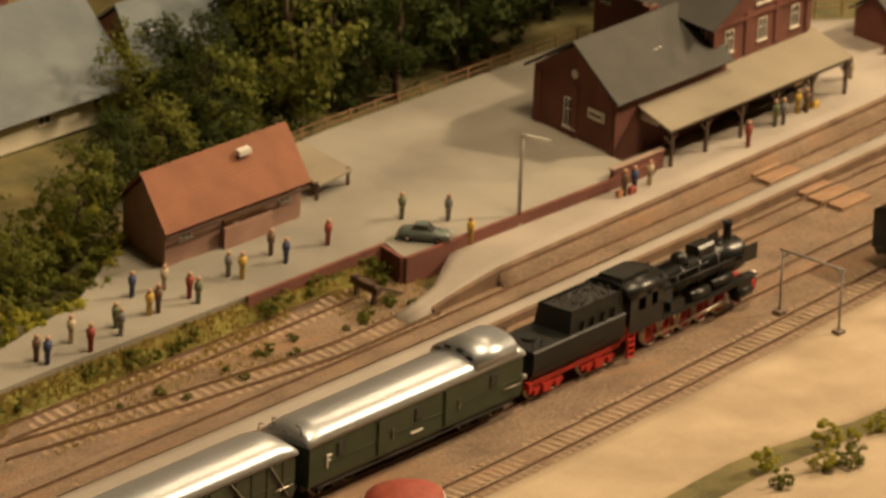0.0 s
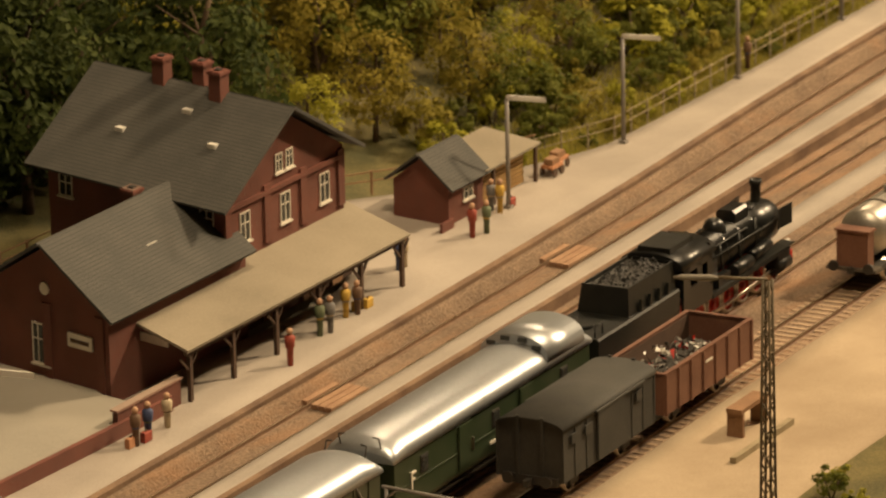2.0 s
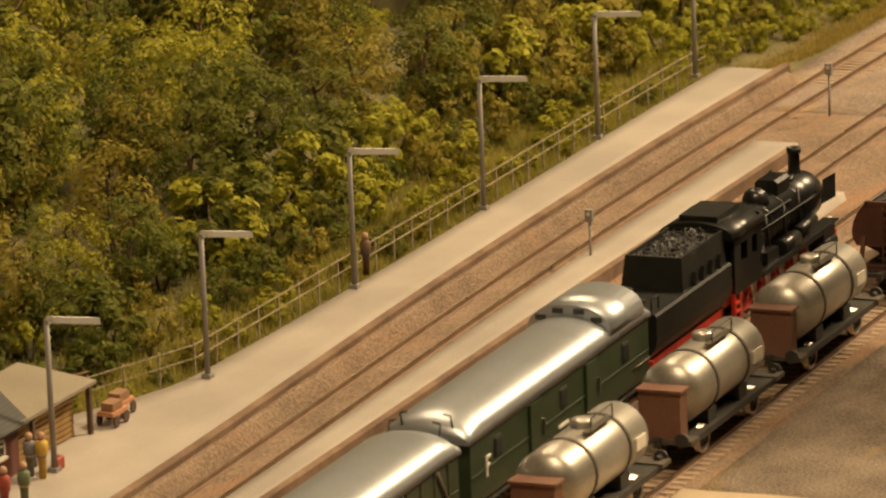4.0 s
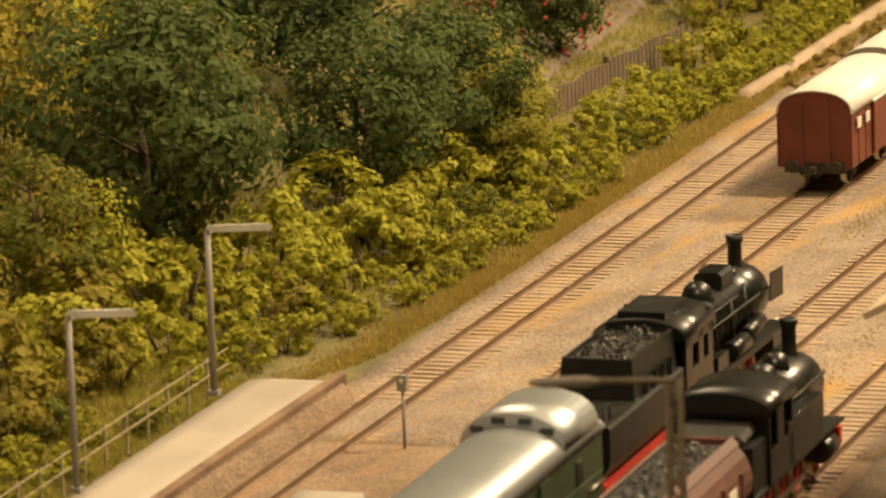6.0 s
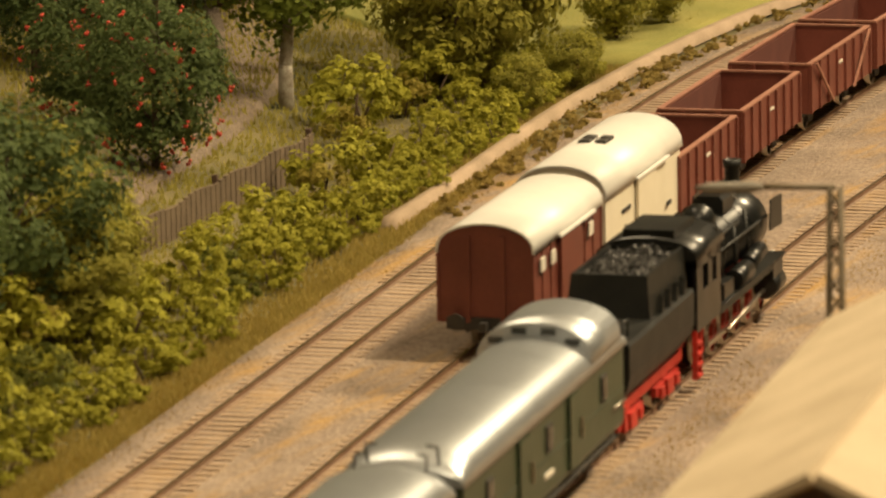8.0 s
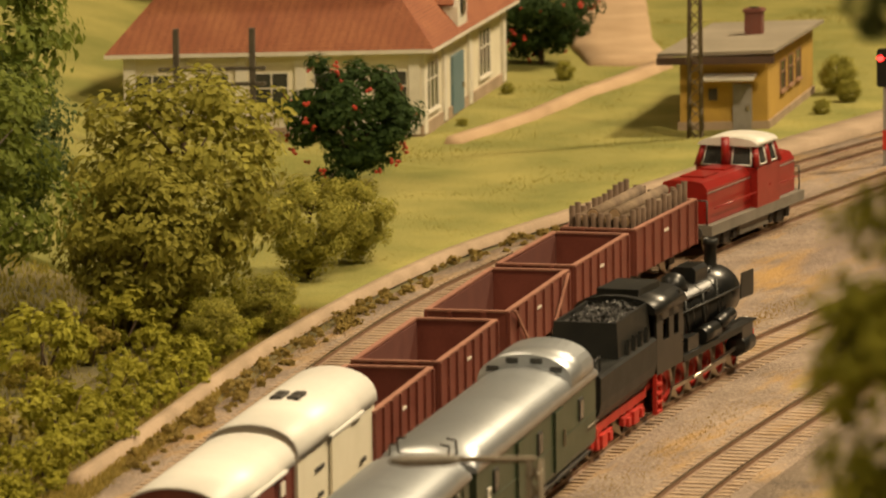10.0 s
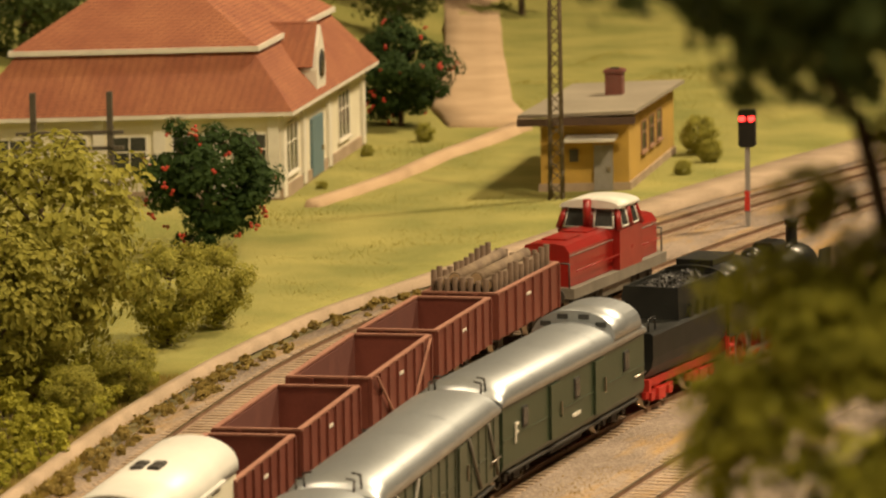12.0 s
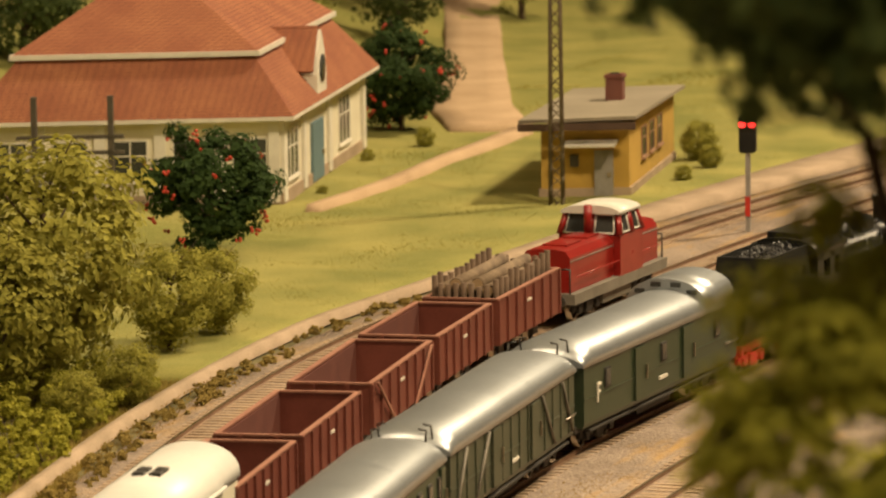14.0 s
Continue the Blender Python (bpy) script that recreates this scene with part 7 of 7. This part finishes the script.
def tree_kind(seed, h, rx, leaf, bark, clumps, leaves, size, label, name="tree", lowest=0.3, berries=0):
    rnd = random.Random(seed)
    rz = h * (1 - lowest) / 2
    t = rigid(name, pose(0, 0, -5), label, "tree" if name == "tree" else "bush", "trees" if name == "tree" else "bushes")
    if name == "tree":
        part("trunk", woody(rnd, h, min(h * 0.028, 0.0036), rx * 0.75, 0.7).data("trunk", bark), None, t)
    if name == "bush":
        for k in range(3):
            a = rnd.uniform(0, 6.28)
            part("stem", Mesh().tube((0, 0, -0.003), (math.cos(a) * rx * 0.5, math.sin(a) * rx * 0.5, h * 0.6), 0.0008, 0.0003, n=5).data("stem", bark), None, t)
    cr = crown(rnd, rx, rx, rz, clumps, leaves, size, h - rz)
    part("crown", cr.data("crown", leaf), None, t)
    if berries:
        b = Mesh()
        for _ in range(berries):
            d = Vector((rnd.gauss(0, 1), rnd.gauss(0, 1), rnd.gauss(0, 1))).normalized()
            c = Vector((d.x * rx, d.y * rx, h - rz + d.z * rz)) * rnd.uniform(0.80, 0.95)
            for _ in range(3):
                o = c + Vector((rnd.uniform(-1, 1), rnd.uniform(-1, 1), rnd.uniform(-1, 1))) * 0.0012
                b.turned(o, (0, 0, 1), [(-0.0008, 0.0002), (-0.0004, 0.0008), (0.0004, 0.0008), (0.0008, 0.0002)], 6)
        ob = part("fruit", b.data("fruit", BERRY), None, t, "clusters of red berries")
        tagged(ob, kind="stuff")
    return t


USED = set()


def plant(kind, x, y, s=1.0, turn=0.0, z=None):
    m = Matrix.Translation(seat(x, y, lie(x, y) if z is None else z)) @ Matrix.Rotation(turn, 4, "Z")
    if kind in USED:
        c = copy_thing(kind, m @ Matrix.Scale(s, 4))
    else:
        USED.add(kind)
        c = kind
    c.matrix_world = m @ Matrix.Scale(s, 4)
    return c


LEAF_BUSH = foliage("olive_yellow_leaves", (0.19, 0.19, 0.028), (0.42, 0.39, 0.07), (0.29, 0.27, 0.045))
WOOD_DARK = [tree_kind(10 + k, 0.15, 0.050, LEAF_DARK, BARK, 70, 32, 0.0029, "dense dark green model tree in the wood", lowest=0.02) for k in range(3)]
WOOD_MID = [tree_kind(20 + k, 0.14, 0.050, LEAF_MID, BARK, 62, 30, 0.0027, "leafy green model tree in the wood", lowest=0.02) for k in range(3)]
WOOD_YEL = [tree_kind(30 + k, 0.11, 0.044, LEAF_YELLOW, BARK, 62, 32, 0.0024, "yellow-green model tree at the wood's edge", lowest=0.02) for k in range(2)]
WOOD_OCH = [tree_kind(40 + k, 0.11, 0.042, LEAF_OCHRE, BARK, 62, 32, 0.0024, "ochre autumn model tree", lowest=0.03) for k in range(2)]
BUSH_Y = [tree_kind(50 + k, 0.030, 0.020, LEAF_YELLOW, BARK, 26, 30, 0.0017, "low yellow-green flock bush on the bank", "bush", 0.0) for k in range(3)]
BUSH_G = [tree_kind(60 + k, 0.030, 0.019, LEAF_MID, BARK, 26, 30, 0.0017, "low green flock bush on the bank", "bush", 0.0) for k in range(2)]
BUSH_O = [tree_kind(70 + k, 0.034, 0.020, LEAF_OCHRE, BARK, 26, 30, 0.0017, "low ochre flock bush on the bank", "bush", 0.0) for k in range(2)]
OAK = tree_kind(81, 0.115, 0.054, LEAF_BLUE, BARK, 90, 70, 0.0022, "large rounded deep green model oak", lowest=0.06)
ROWAN = tree_kind(82, 0.072, 0.036, LEAF_DEEP, BARK, 78, 120, 0.0016, "dark green rowan covered with red berries", lowest=0.10, berries=40)
ROWAN_BUSH = tree_kind(87, 0.085, 0.040, LEAF_BLUE, BARK, 90, 90, 0.0015, "wide green rowan thick with red berries", lowest=0.02, berries=70)
BIGBUSH = tree_kind(83, 0.110, 0.048, LEAF_BUSH, BARK, 115, 75, 0.0021, "tall ochre-green bush beside the outer track", lowest=0.02)
LIME = tree_kind(84, 0.13, 0.052, LEAF_FRESH, BIRCHBARK, 90, 70, 0.0021, "fresh green birch with a pale trunk", lowest=0.17)
NEAR_PINE = tree_kind(85, 0.345, 0.060, LEAF_BLUE, BARK, 215, 88, 0.0025, "tall dark tree at the board's front edge", lowest=0.682)
NEAR_TREE = tree_kind(86, 0.262, 0.031, LEAF_YELLOW, BARK, 140, 120, 0.0018, "ochre-green tree at the board's front edge", lowest=0.25)

rnd = random.Random(5)
BACK = [(0.0, 0.78), (0.28, 0.785), (0.40, 0.845), (0.50, 0.875), (0.62, 0.888), (1.04, 0.885), (1.10, 0.80), (1.25, 0.775), (1.6, 0.765), (2.2, 0.775), (2.45, 0.86), (2.8, 0.90), (3.1, 0.95), (3.35, 1.05)]


def woods():
    """The wood behind the station: dark to the west, yellowing eastwards."""
    for row in range(6):
        x = -0.25 + 0.03 * (row % 2)
        while x < 3.35:
            y = between(BACK, max(x, 0)) + 0.02 + row * 0.074 + rnd.uniform(-0.015, 0.015)
            px = x + rnd.uniform(-0.018, 0.018)
            x += (0.058 if x < 1.12 else 0.070) + 0.006 * row
            if px < 0.70 and y > 1.03 or px < 0.50 and row > 0 or 0.5 <= px < 0.62 and row > 1:
                continue
            if px > 2.55 and row > 4:
                continue
            if px < 0.5:
                pool = WOOD_MID + WOOD_MID + WOOD_DARK + WOOD_OCH[:1]
                s = 0.40 if px < 0.36 else 0.54
            elif 1.85 < px < 2.3 and row > 0:
                pool, s = WOOD_YEL + WOOD_OCH + WOOD_OCH, 0.75 + 0.12 * row
            elif px < 1.12:
                pool = WOOD_DARK + WOOD_DARK + WOOD_MID[:1]
                s = 0.55 + 0.04 * row if px < 0.60 else 1.0 + 0.05 * row
            elif px < 2.2:
                pool = (WOOD_YEL + WOOD_OCH + WOOD_MID if row < 3 else WOOD_DARK + WOOD_MID + WOOD_OCH)
                s = 0.55 + 0.11 * row
            else:
                pool = WOOD_MID + WOOD_DARK + WOOD_OCH
                s = 0.65 + 0.10 * row
            plant(rnd.choice(pool), px, y, s * rnd.uniform(0.85, 1.15), rnd.uniform(0, 6.28))


woods()
for k in range(24):
    x = rnd.uniform(0.50, 1.10)
    plant(rnd.choice(WOOD_DARK + WOOD_MID[:1]), x, between(BACK, x) + rnd.uniform(0.012, 0.10), rnd.uniform(0.42, 0.6), k)
for k in range(14):
    plant(rnd.choice(WOOD_MID + WOOD_YEL + WOOD_OCH), 1.25 + 0.014 * k, 0.85 + 0.035 * (k % 3), rnd.uniform(0.7, 0.95), k)
for k in range(44):
    plant(rnd.choice(WOOD_YEL + WOOD_OCH + WOOD_MID), rnd.uniform(1.08, 2.15), rnd.uniform(0.765, 0.95), rnd.uniform(0.38, 0.6), k)


def banks():
    """Bushes along the fence and the outer track."""
    for row in range(3):
        x = 1.22
        while x < 3.12:
            lo = between([(1.2, 0.735), (1.3, 0.715), (2.0, 0.715), (2.1, 0.700), (2.3, 0.690), (2.8, 0.698), (3.12, 0.705)], x)
            y = lo + row * 0.024 + rnd.uniform(-0.006, 0.006)
            px = x + rnd.uniform(-0.01, 0.01)
            x += 0.033
            if 2.56 < px < 2.86 and row > 1 or 2.3 < px < 2.9 and row == 1 and rnd.random() < 0.25:
                continue
            pool = BUSH_Y * 4 + BUSH_G[:1] + BUSH_O[:1] if px > 2.0 else BUSH_Y + BUSH_Y + BUSH_O + BUSH_G if px > 1.5 else BUSH_Y + BUSH_G + BUSH_G + BUSH_O
            plant(rnd.choice(pool), px, y, (0.62 + 0.30 * row) * rnd.uniform(0.55, 1.3) * (0.9 if px > 2.3 else 1), rnd.uniform(0, 6.28))
    # hedge left of the shed
    for k in range(22):
        x = 0.12 + 0.0155 * k
        y = between([(0.1, 0.755), (0.28, 0.775), (0.40, 0.852), (0.46, 0.875)], x)
        plant(rnd.choice(BUSH_G + BUSH_G + BUSH_Y + BUSH_O), x, y + rnd.uniform(0, 0.03), rnd.uniform(0.5, 1.0), rnd.uniform(0, 6.28))
    for k in range(20):
        x = 0.24 + 0.010 * k
        y = between([(0.24, 0.738), (0.30, 0.750), (0.36, 0.770), (0.44, 0.812)], x)
        plant(rnd.choice(BUSH_G + BUSH_Y + BUSH_G), x, y + rnd.uniform(0, 0.012), rnd.uniform(0.5, 0.9), k)
    for x, y, s in ((0.46, 0.695, 0.55), (0.555, 0.685, 0.4), (0.54, 0.678, 0.35), (0.44, 0.640, 0.25), (0.40, 0.637, 0.22), (0.36, 0.640, 0.2), (0.53, 0.655, 0.3), (0.50, 0.645, 0.25)):
        plant(rnd.choice(BUSH_G), x, y, s, rnd.uniform(0, 6.28), -0.003)
    # greenery at the front edge of the board
    for k in range(26):
        x = 0.50 + 0.015 * k
        y = between([(0.5, 0.345), (0.62, 0.330), (0.75, 0.340), (0.86, 0.352), (0.95, 0.345)], x)
        plant(rnd.choice(BUSH_Y + BUSH_G), x, y - rnd.uniform(0.0, 0.035), rnd.uniform(0.3, 0.6), rnd.uniform(0, 6.28), -0.003)


banks()


def scrub(name, spots, leaf, label, seed):
    """Low clumps too many to count, in one sheet."""
    m, r = Mesh(), random.Random(seed)
    for x, y, z, k in spots(r):
        b = seat(x, y, z)
        c = crown(r, 0.020 * k, 0.020 * k, 0.015 * k, 16, 22, 0.0006 + 0.0009 * k, 0.015 * k)
        m.add([b + Vector(v) for v in c.v], c.f)
    ob = new(name, m.data(name, leaf))
    tagged(ob, label, "scrub", kind="stuff")


def carpet_spots(r):
    for _ in range(150):
        x = r.uniform(2.03, 3.0)
        y = between([(2.0, 0.702), (2.3, 0.682), (2.8, 0.690), (3.0, 0.698)], x) + abs(r.gauss(0, 0.024))
        yield x, y, lie(x, y), r.uniform(0.2, 0.55)


def hedge_spots(r):
    for _ in range(60):
        x = r.uniform(0.16, 0.44)
        y = between([(0.16, 0.748), (0.30, 0.775), (0.36, 0.80), (0.44, 0.842)], x) + r.uniform(0.0, 0.07)
        yield x, y, lie(x, y), r.uniform(0.6, 1.3)


def verge_spots(r):
    for _ in range(34):
        x = r.uniform(0.13, 0.56)
        yield x, 0.694 + r.uniform(-0.006, 0.003), 0.002, r.uniform(0.16, 0.45)
    for _ in range(12):
        x = r.uniform(0.32, 0.55)
        yield x, 0.664 - 0.083 * (x - 0.32) + r.uniform(-0.006, 0.006), -0.003, r.uniform(0.12, 0.3)


def wood_spots(r):
    for _ in range(70):
        x = r.uniform(0.48, 1.10)
        y = between(BACK, x) + r.uniform(0.004, 0.075)
        yield x, y, lie(x, y), r.uniform(0.8, 1.7)


def kerb_spots(r):
    for _ in range(150):
        x = r.uniform(2.72, 3.36)
        y = between([(2.7, 0.674), (3.03, 0.674), (3.26, 0.658), (3.39, 0.629)], x)
        yield x, y + r.uniform(-0.009, 0.006), -0.003, r.uniform(0.06, 0.17)


scrub("bank_scrub", carpet_spots, LEAF_YELLOW, "bright yellow-green low scrub along the outer track", 3)
scrub("hedge_scrub", hedge_spots, LEAF_MID, "dense green scrub beside the goods shed", 4)
scrub("verge_scrub", verge_spots, LEAF_MID, "green tufts in front of the yard wall", 5)
scrub("wood_scrub", wood_spots, LEAF_DARK, "dark undergrowth at the foot of the wood", 7)
scrub("kerb_scrub", kerb_spots, LEAF_DRY, "dry ochre tufts between kerb and track", 6)

for kind, x, y, s in ((OAK, 2.305, 0.744, 0.84), (OAK, 2.12, 0.778, 1.1), (OAK, 2.52, 0.84, 1.0), (ROWAN_BUSH, 2.74, 0.783, 0.86), (ROWAN_BUSH, 2.80, 0.825, 0.75), (OAK, 2.425, 0.744, 0.78), (BIGBUSH, 2.475, 0.733, 0.5), (LIME, 2.94, 0.786, 1.0), (OAK, 3.217, 0.842, 0.75), (OAK, 3.13, 0.862, 1.0), (OAK, 3.02, 0.855, 0.85), (OAK, 2.90, 0.875, 0.7), (BIGBUSH, 3.085, 0.738, 1.12), (BIGBUSH, 3.04, 0.742, 0.8), (BIGBUSH, 2.50, 0.760, 0.6), (BIGBUSH, 2.44, 0.725, 0.45), (BIGBUSH, 3.20, 0.712, 0.5), (BIGBUSH, 3.245, 0.702, 0.42), (LIME, 3.19, 0.860, 1.35), (LIME, 3.08, 0.92, 1.25), (LIME, 3.30, 0.93, 1.2), (LIME, 3.02, 0.86, 1.0), (OAK, 3.42, 0.97, 0.85), (OAK, 3.22, 1.0, 1.1), (ROWAN, 3.499, 0.758, 1.10), (ROWAN, 4.005, 0.762, 1.08), (LIME, 3.40, 1.06, 1.0), (OAK, 3.62, 1.05, 0.9), (OAK, 4.15, 0.98, 0.9), (OAK, 4.3, 1.08, 1.0), (LIME, 4.05, 1.06, 0.9), (BIGBUSH, 3.845, 0.588, 0.26), (BIGBUSH, 3.81, 0.577, 0.17), (BIGBUSH, 3.76, 0.583, 0.12), (BIGBUSH, 3.93, 0.738, 0.15), (BIGBUSH, 3.74, 0.754, 0.08), (BIGBUSH, 3.87, 0.756, 0.1), (BIGBUSH, 3.05, 0.695, 0.3), (BIGBUSH, 2.98, 0.70, 0.28)):
    plant(kind, x, y, s, x * 9)
for x in (3.4, 3.7, 4.0, 4.3, 4.6):
    for y in (1.2, 1.32, 1.45):
        plant(rnd.choice(WOOD_MID + WOOD_DARK), x + rnd.uniform(-0.08, 0.08), y, 1.0, x)
for x, y, s in ((4.30, 1.02, 0.9), (4.42, 1.07, 1.0), (4.5, 1.0, 0.9), (4.62, 1.06, 1.0), (4.45, 0.93, 0.7), (4.55, 0.90, 0.75), (4.68, 0.93, 0.9), (4.75, 0.88, 0.8)):
    plant(rnd.choice(WOOD_DARK + WOOD_MID), x, y, s, x * 7)
NEAR_PINE.matrix_world = pose(1.683, 0.356, 0, 0, 0, 40) @ Matrix.Scale(1.13, 4)
NEAR_TREE.matrix_world = pose(1.679, 0.365, 0, 0, 0, 10) @ Matrix.Scale(1.10, 4)


def grass(name, n, spots, size, mats, label):
    """Upright tufts of static grass."""
    m, r = Mesh(), random.Random(len(name))
    for _ in range(n):
        x, y, z = spots(r)
        a, h = r.uniform(0, 6.28), size * r.uniform(0.6, 1.4)
        dx, dy = math.cos(a) * h * 0.22, math.sin(a) * h * 0.22
        m.add([(x - dx, y - dy, z), (x + dx, y + dy, z), (x + dx * 0.3 + r.uniform(-1, 1) * h * 0.4, y + dy * 0.3 + r.uniform(-1, 1) * h * 0.4, z + h)], [(0, 1, 2)])
    loose(name, m, mats, 3.3, 0.7, 0, label, "grass", kind="stuff")


def meadow_spot(r):
    x = r.uniform(3.2, 4.5)
    lo = between(TRACKS["platform_track"], min(x, 4.0)) + 0.048
    y = r.uniform(lo, lo + 0.30)
    return x, y, lie(x, y) + 0.002


def bank_spot(r):
    x = r.uniform(2.0, 3.2)
    lo = between([(2.0, 0.69), (2.1, 0.672), (2.8, 0.672), (3.0, 0.69), (3.2, 0.69)], x)
    y = lo + abs(r.gauss(0, 0.014))
    return x, y, -0.004


GRASSY = foliage("static_grass", (0.28, 0.26, 0.05), (0.42, 0.36, 0.09), (0.33, 0.30, 0.06))
DRYGRASS = foliage("dry_grass", (0.30, 0.23, 0.06), (0.46, 0.34, 0.11), (0.33, 0.27, 0.06))
grass("meadow_grass", 80000, meadow_spot, 0.0013, GRASSY, "short yellow-green static grass of the meadow")
grass("bank_grass", 26000, bank_spot, 0.0024, DRYGRASS, "dry grass at the foot of the bank")


def slope_spot(r):
    x = r.uniform(2.0, 3.3)
    y = between([(2.0, 0.70), (2.3, 0.690), (3.3, 0.70)], x) + r.uniform(0, 0.26)
    return x, y, lie(x, y) + (0.003 if abs(y - between([(2.62, 0.775), (2.98, 0.812), (3.3, 0.90)], x)) < 0.011 else 0)


grass("slope_grass", 48000, slope_spot, 0.0026, GRASSY, "yellow-green grass on the slope behind the tracks")


def fence_spot(r):
    x = r.uniform(1.22, 2.02)
    y = between([(1.22, 0.725), (1.30, 0.699), (2.02, 0.703)], x) + abs(r.gauss(0, 0.035))
    return x, y, lie(x, y) + 0.001


grass("fence_grass", 24000, fence_spot, 0.0032, GRASSY, "rough yellow-green grass behind the platform fence")


def corner_weeds(r):
    x = r.uniform(0.1, 0.57)
    y = 0.699 - abs(r.gauss(0, 0.012)) if r.random() < 0.6 else r.uniform(0.635, 0.70)
    if x < 0.55 and y > 0.690:
        return x, y, -0.002 + 0.0125 * min(1, (y - 0.690) / 0.0075) ** 0.6
    return x, y, -0.0025 if noise.noise((x * 14, y * 20, 9)) > -0.1 else -0.012


grass("corner_weeds", 16000, corner_weeds, 0.0026, DRYGRASS, "straggling weeds between the sidings and the ramp")


def weeds(r):
    t = r.choice(("platform_track", "express_track", "express_track", "goods_track"))
    x = r.uniform(1.95, 3.2)
    y = between(TRACKS[t], x) + 0.029 + 0.005 * r.gauss(0, 1)
    return (x, y, -0.0023) if noise.noise((x * 7, y * 12, 5)) > -0.05 else (x, y, -0.012)


YELLOWMOSS = foliage("yellow_moss", (0.33, 0.21, 0.04), (0.42, 0.29, 0.07), (0.30, 0.2, 0.05))
grass("track_moss", 30000, weeds, 0.0008, YELLOWMOSS, "yellow moss in streaks between the tracks")

# ---- tracks ----


def track(name, label, detail):
    pts = TRACKS[name]
    x1 = pts[-1][0]
    xs = list(np.arange(-0.38, x1, 0.015))
    t = thing(name, 1.0, between(pts, 1.0), 0, label, "railway track", "station tracks", "structure", bent=True)
    for s in (-1, 1):
        rings = []
        for x in xs:
            d = (between(pts, x + 0.005) - between(pts, x - 0.005)) / 0.01
            k = 1 / math.hypot(1, d)
            cx, cy = x - d * k * s * GAUGE / 2, between(pts, x) + k * s * GAUGE / 2
            nx, ny = -d * k, k
            rings.append([(cx + nx * o, cy + ny * o, z) for o, z in ((-0.0011, -0.0024), (-0.0011, -0.0020), (-0.0004, -0.0016), (-0.0005, 0.0), (0.0005, 0.0), (0.0004, -0.0016), (0.0011, -0.0020), (0.0011, -0.0024))])
        m = Mesh().rings(rings, 0, True)
        for i in range(len(m.f)):
            if i % 8 == 3:
                m.mi[i] = 1
        part("rail", m, [RAIL_SIDE, RAIL_TOP], t, "rusty rail with bright worn top")
    line = LINES[name]
    one = Mesh().loft([(-0.0014, -0.0148, 0.0148, -0.0036, -0.0019, 0.0002), (0.0014, -0.0148, 0.0148, -0.0036, -0.0019, 0.0002)]).data("sleeper", SLEEPER)
    rest = Mesh()
    s0, s1 = line.way(detail[0]), line.way(detail[1])
    s, rnd = 0.01, random.Random(len(name))
    while s < line.s[-1] - 0.01:
        deep = 0.0006 if name != "goods_track" and s < line.way(2.0) else 0.0
        m = line.stand(s, 0.004) @ pose(0, rnd.uniform(-0.0003, 0.0003), rnd.uniform(-0.00015, 0.0001) - deep, 0, 0, rnd.uniform(-1, 1))
        if s0 <= s <= s1:
            ob = new("sleeper", one)
            ob.parent = t
            ob.matrix_local = Matrix.Translation(-t.location) @ m
        else:
            vs = [m @ Vector(v) for v in ((-0.0014, -0.015, -0.0036), (-0.0014, 0.015, -0.0036), (0.0014, 0.015, -0.0036), (0.0014, -0.015, -0.0036), (-0.0014, -0.015, -0.0019), (-0.0014, 0.015, -0.0019), (0.0014, 0.015, -0.0019), (0.0014, -0.015, -0.0019))]
            rest.add([v - t.location for v in vs], [(0, 1, 2, 3), (4, 7, 6, 5), (0, 4, 5, 1), (1, 5, 6, 2), (2, 6, 7, 3), (3, 7, 4, 0)])
        s += 0.0068
    me = rest.data("sleepers", SLEEPER)
    ob = new("sleepers", me)
    ob.parent = t
    tagged(ob, kind="stuff")


track("platform_track", "track beside the main platform, brown sleepers", (2.0, 3.3))
track("middle_track", "track carrying the goods train, brown sleepers", (2.0, 2.45))
track("express_track", "track carrying the express train, brown sleepers", (2.3, 3.0))
track("goods_track", "goods siding, brown sleepers in grey gravel", (0.3, 1.2))

# ---- what moves ----
JOINT = [(0, 0.486), (0.5, 0.5873), (1, 0.6927), (1.5, 0.7981), (2, 0.9119), (2.5, 1.0233), (3, 1.1357), (3.5, 1.2501), (4, 1.3645), (4.5, 1.4779), (5, 1.5923), (5.5, 1.7047), (6, 1.8123), (6.5, 1.9243), (7, 2.0385), (7.5, 2.161), (8, 2.283), (8.5, 2.403), (9, 2.521), (9.5, 2.6315), (10, 2.7254), (10.5, 2.8044), (11, 2.8803), (11.5, 2.9392), (12, 2.9922), (12.5, 3.0344), (13, 3.0666), (13.5, 3.0878), (14, 3.0971)]


def motions():
    """The express rolls through the station and comes to a stand on the curve."""
    along = [(t, EXPRESS.way(x)) for t, x in JOINT]
    for ob, ahead, base in ((engine, 0.166, 0.07), (engine_tender, 0.0505, 0.05), (express[0], -0.1035, 0.12), (express[1], -0.3085, 0.12), (express[2], -0.5135, 0.12)):
        walk(ob, [(t, EXPRESS.stand(max(s + ahead, 0.12), base)) for t, s in along])


motions()
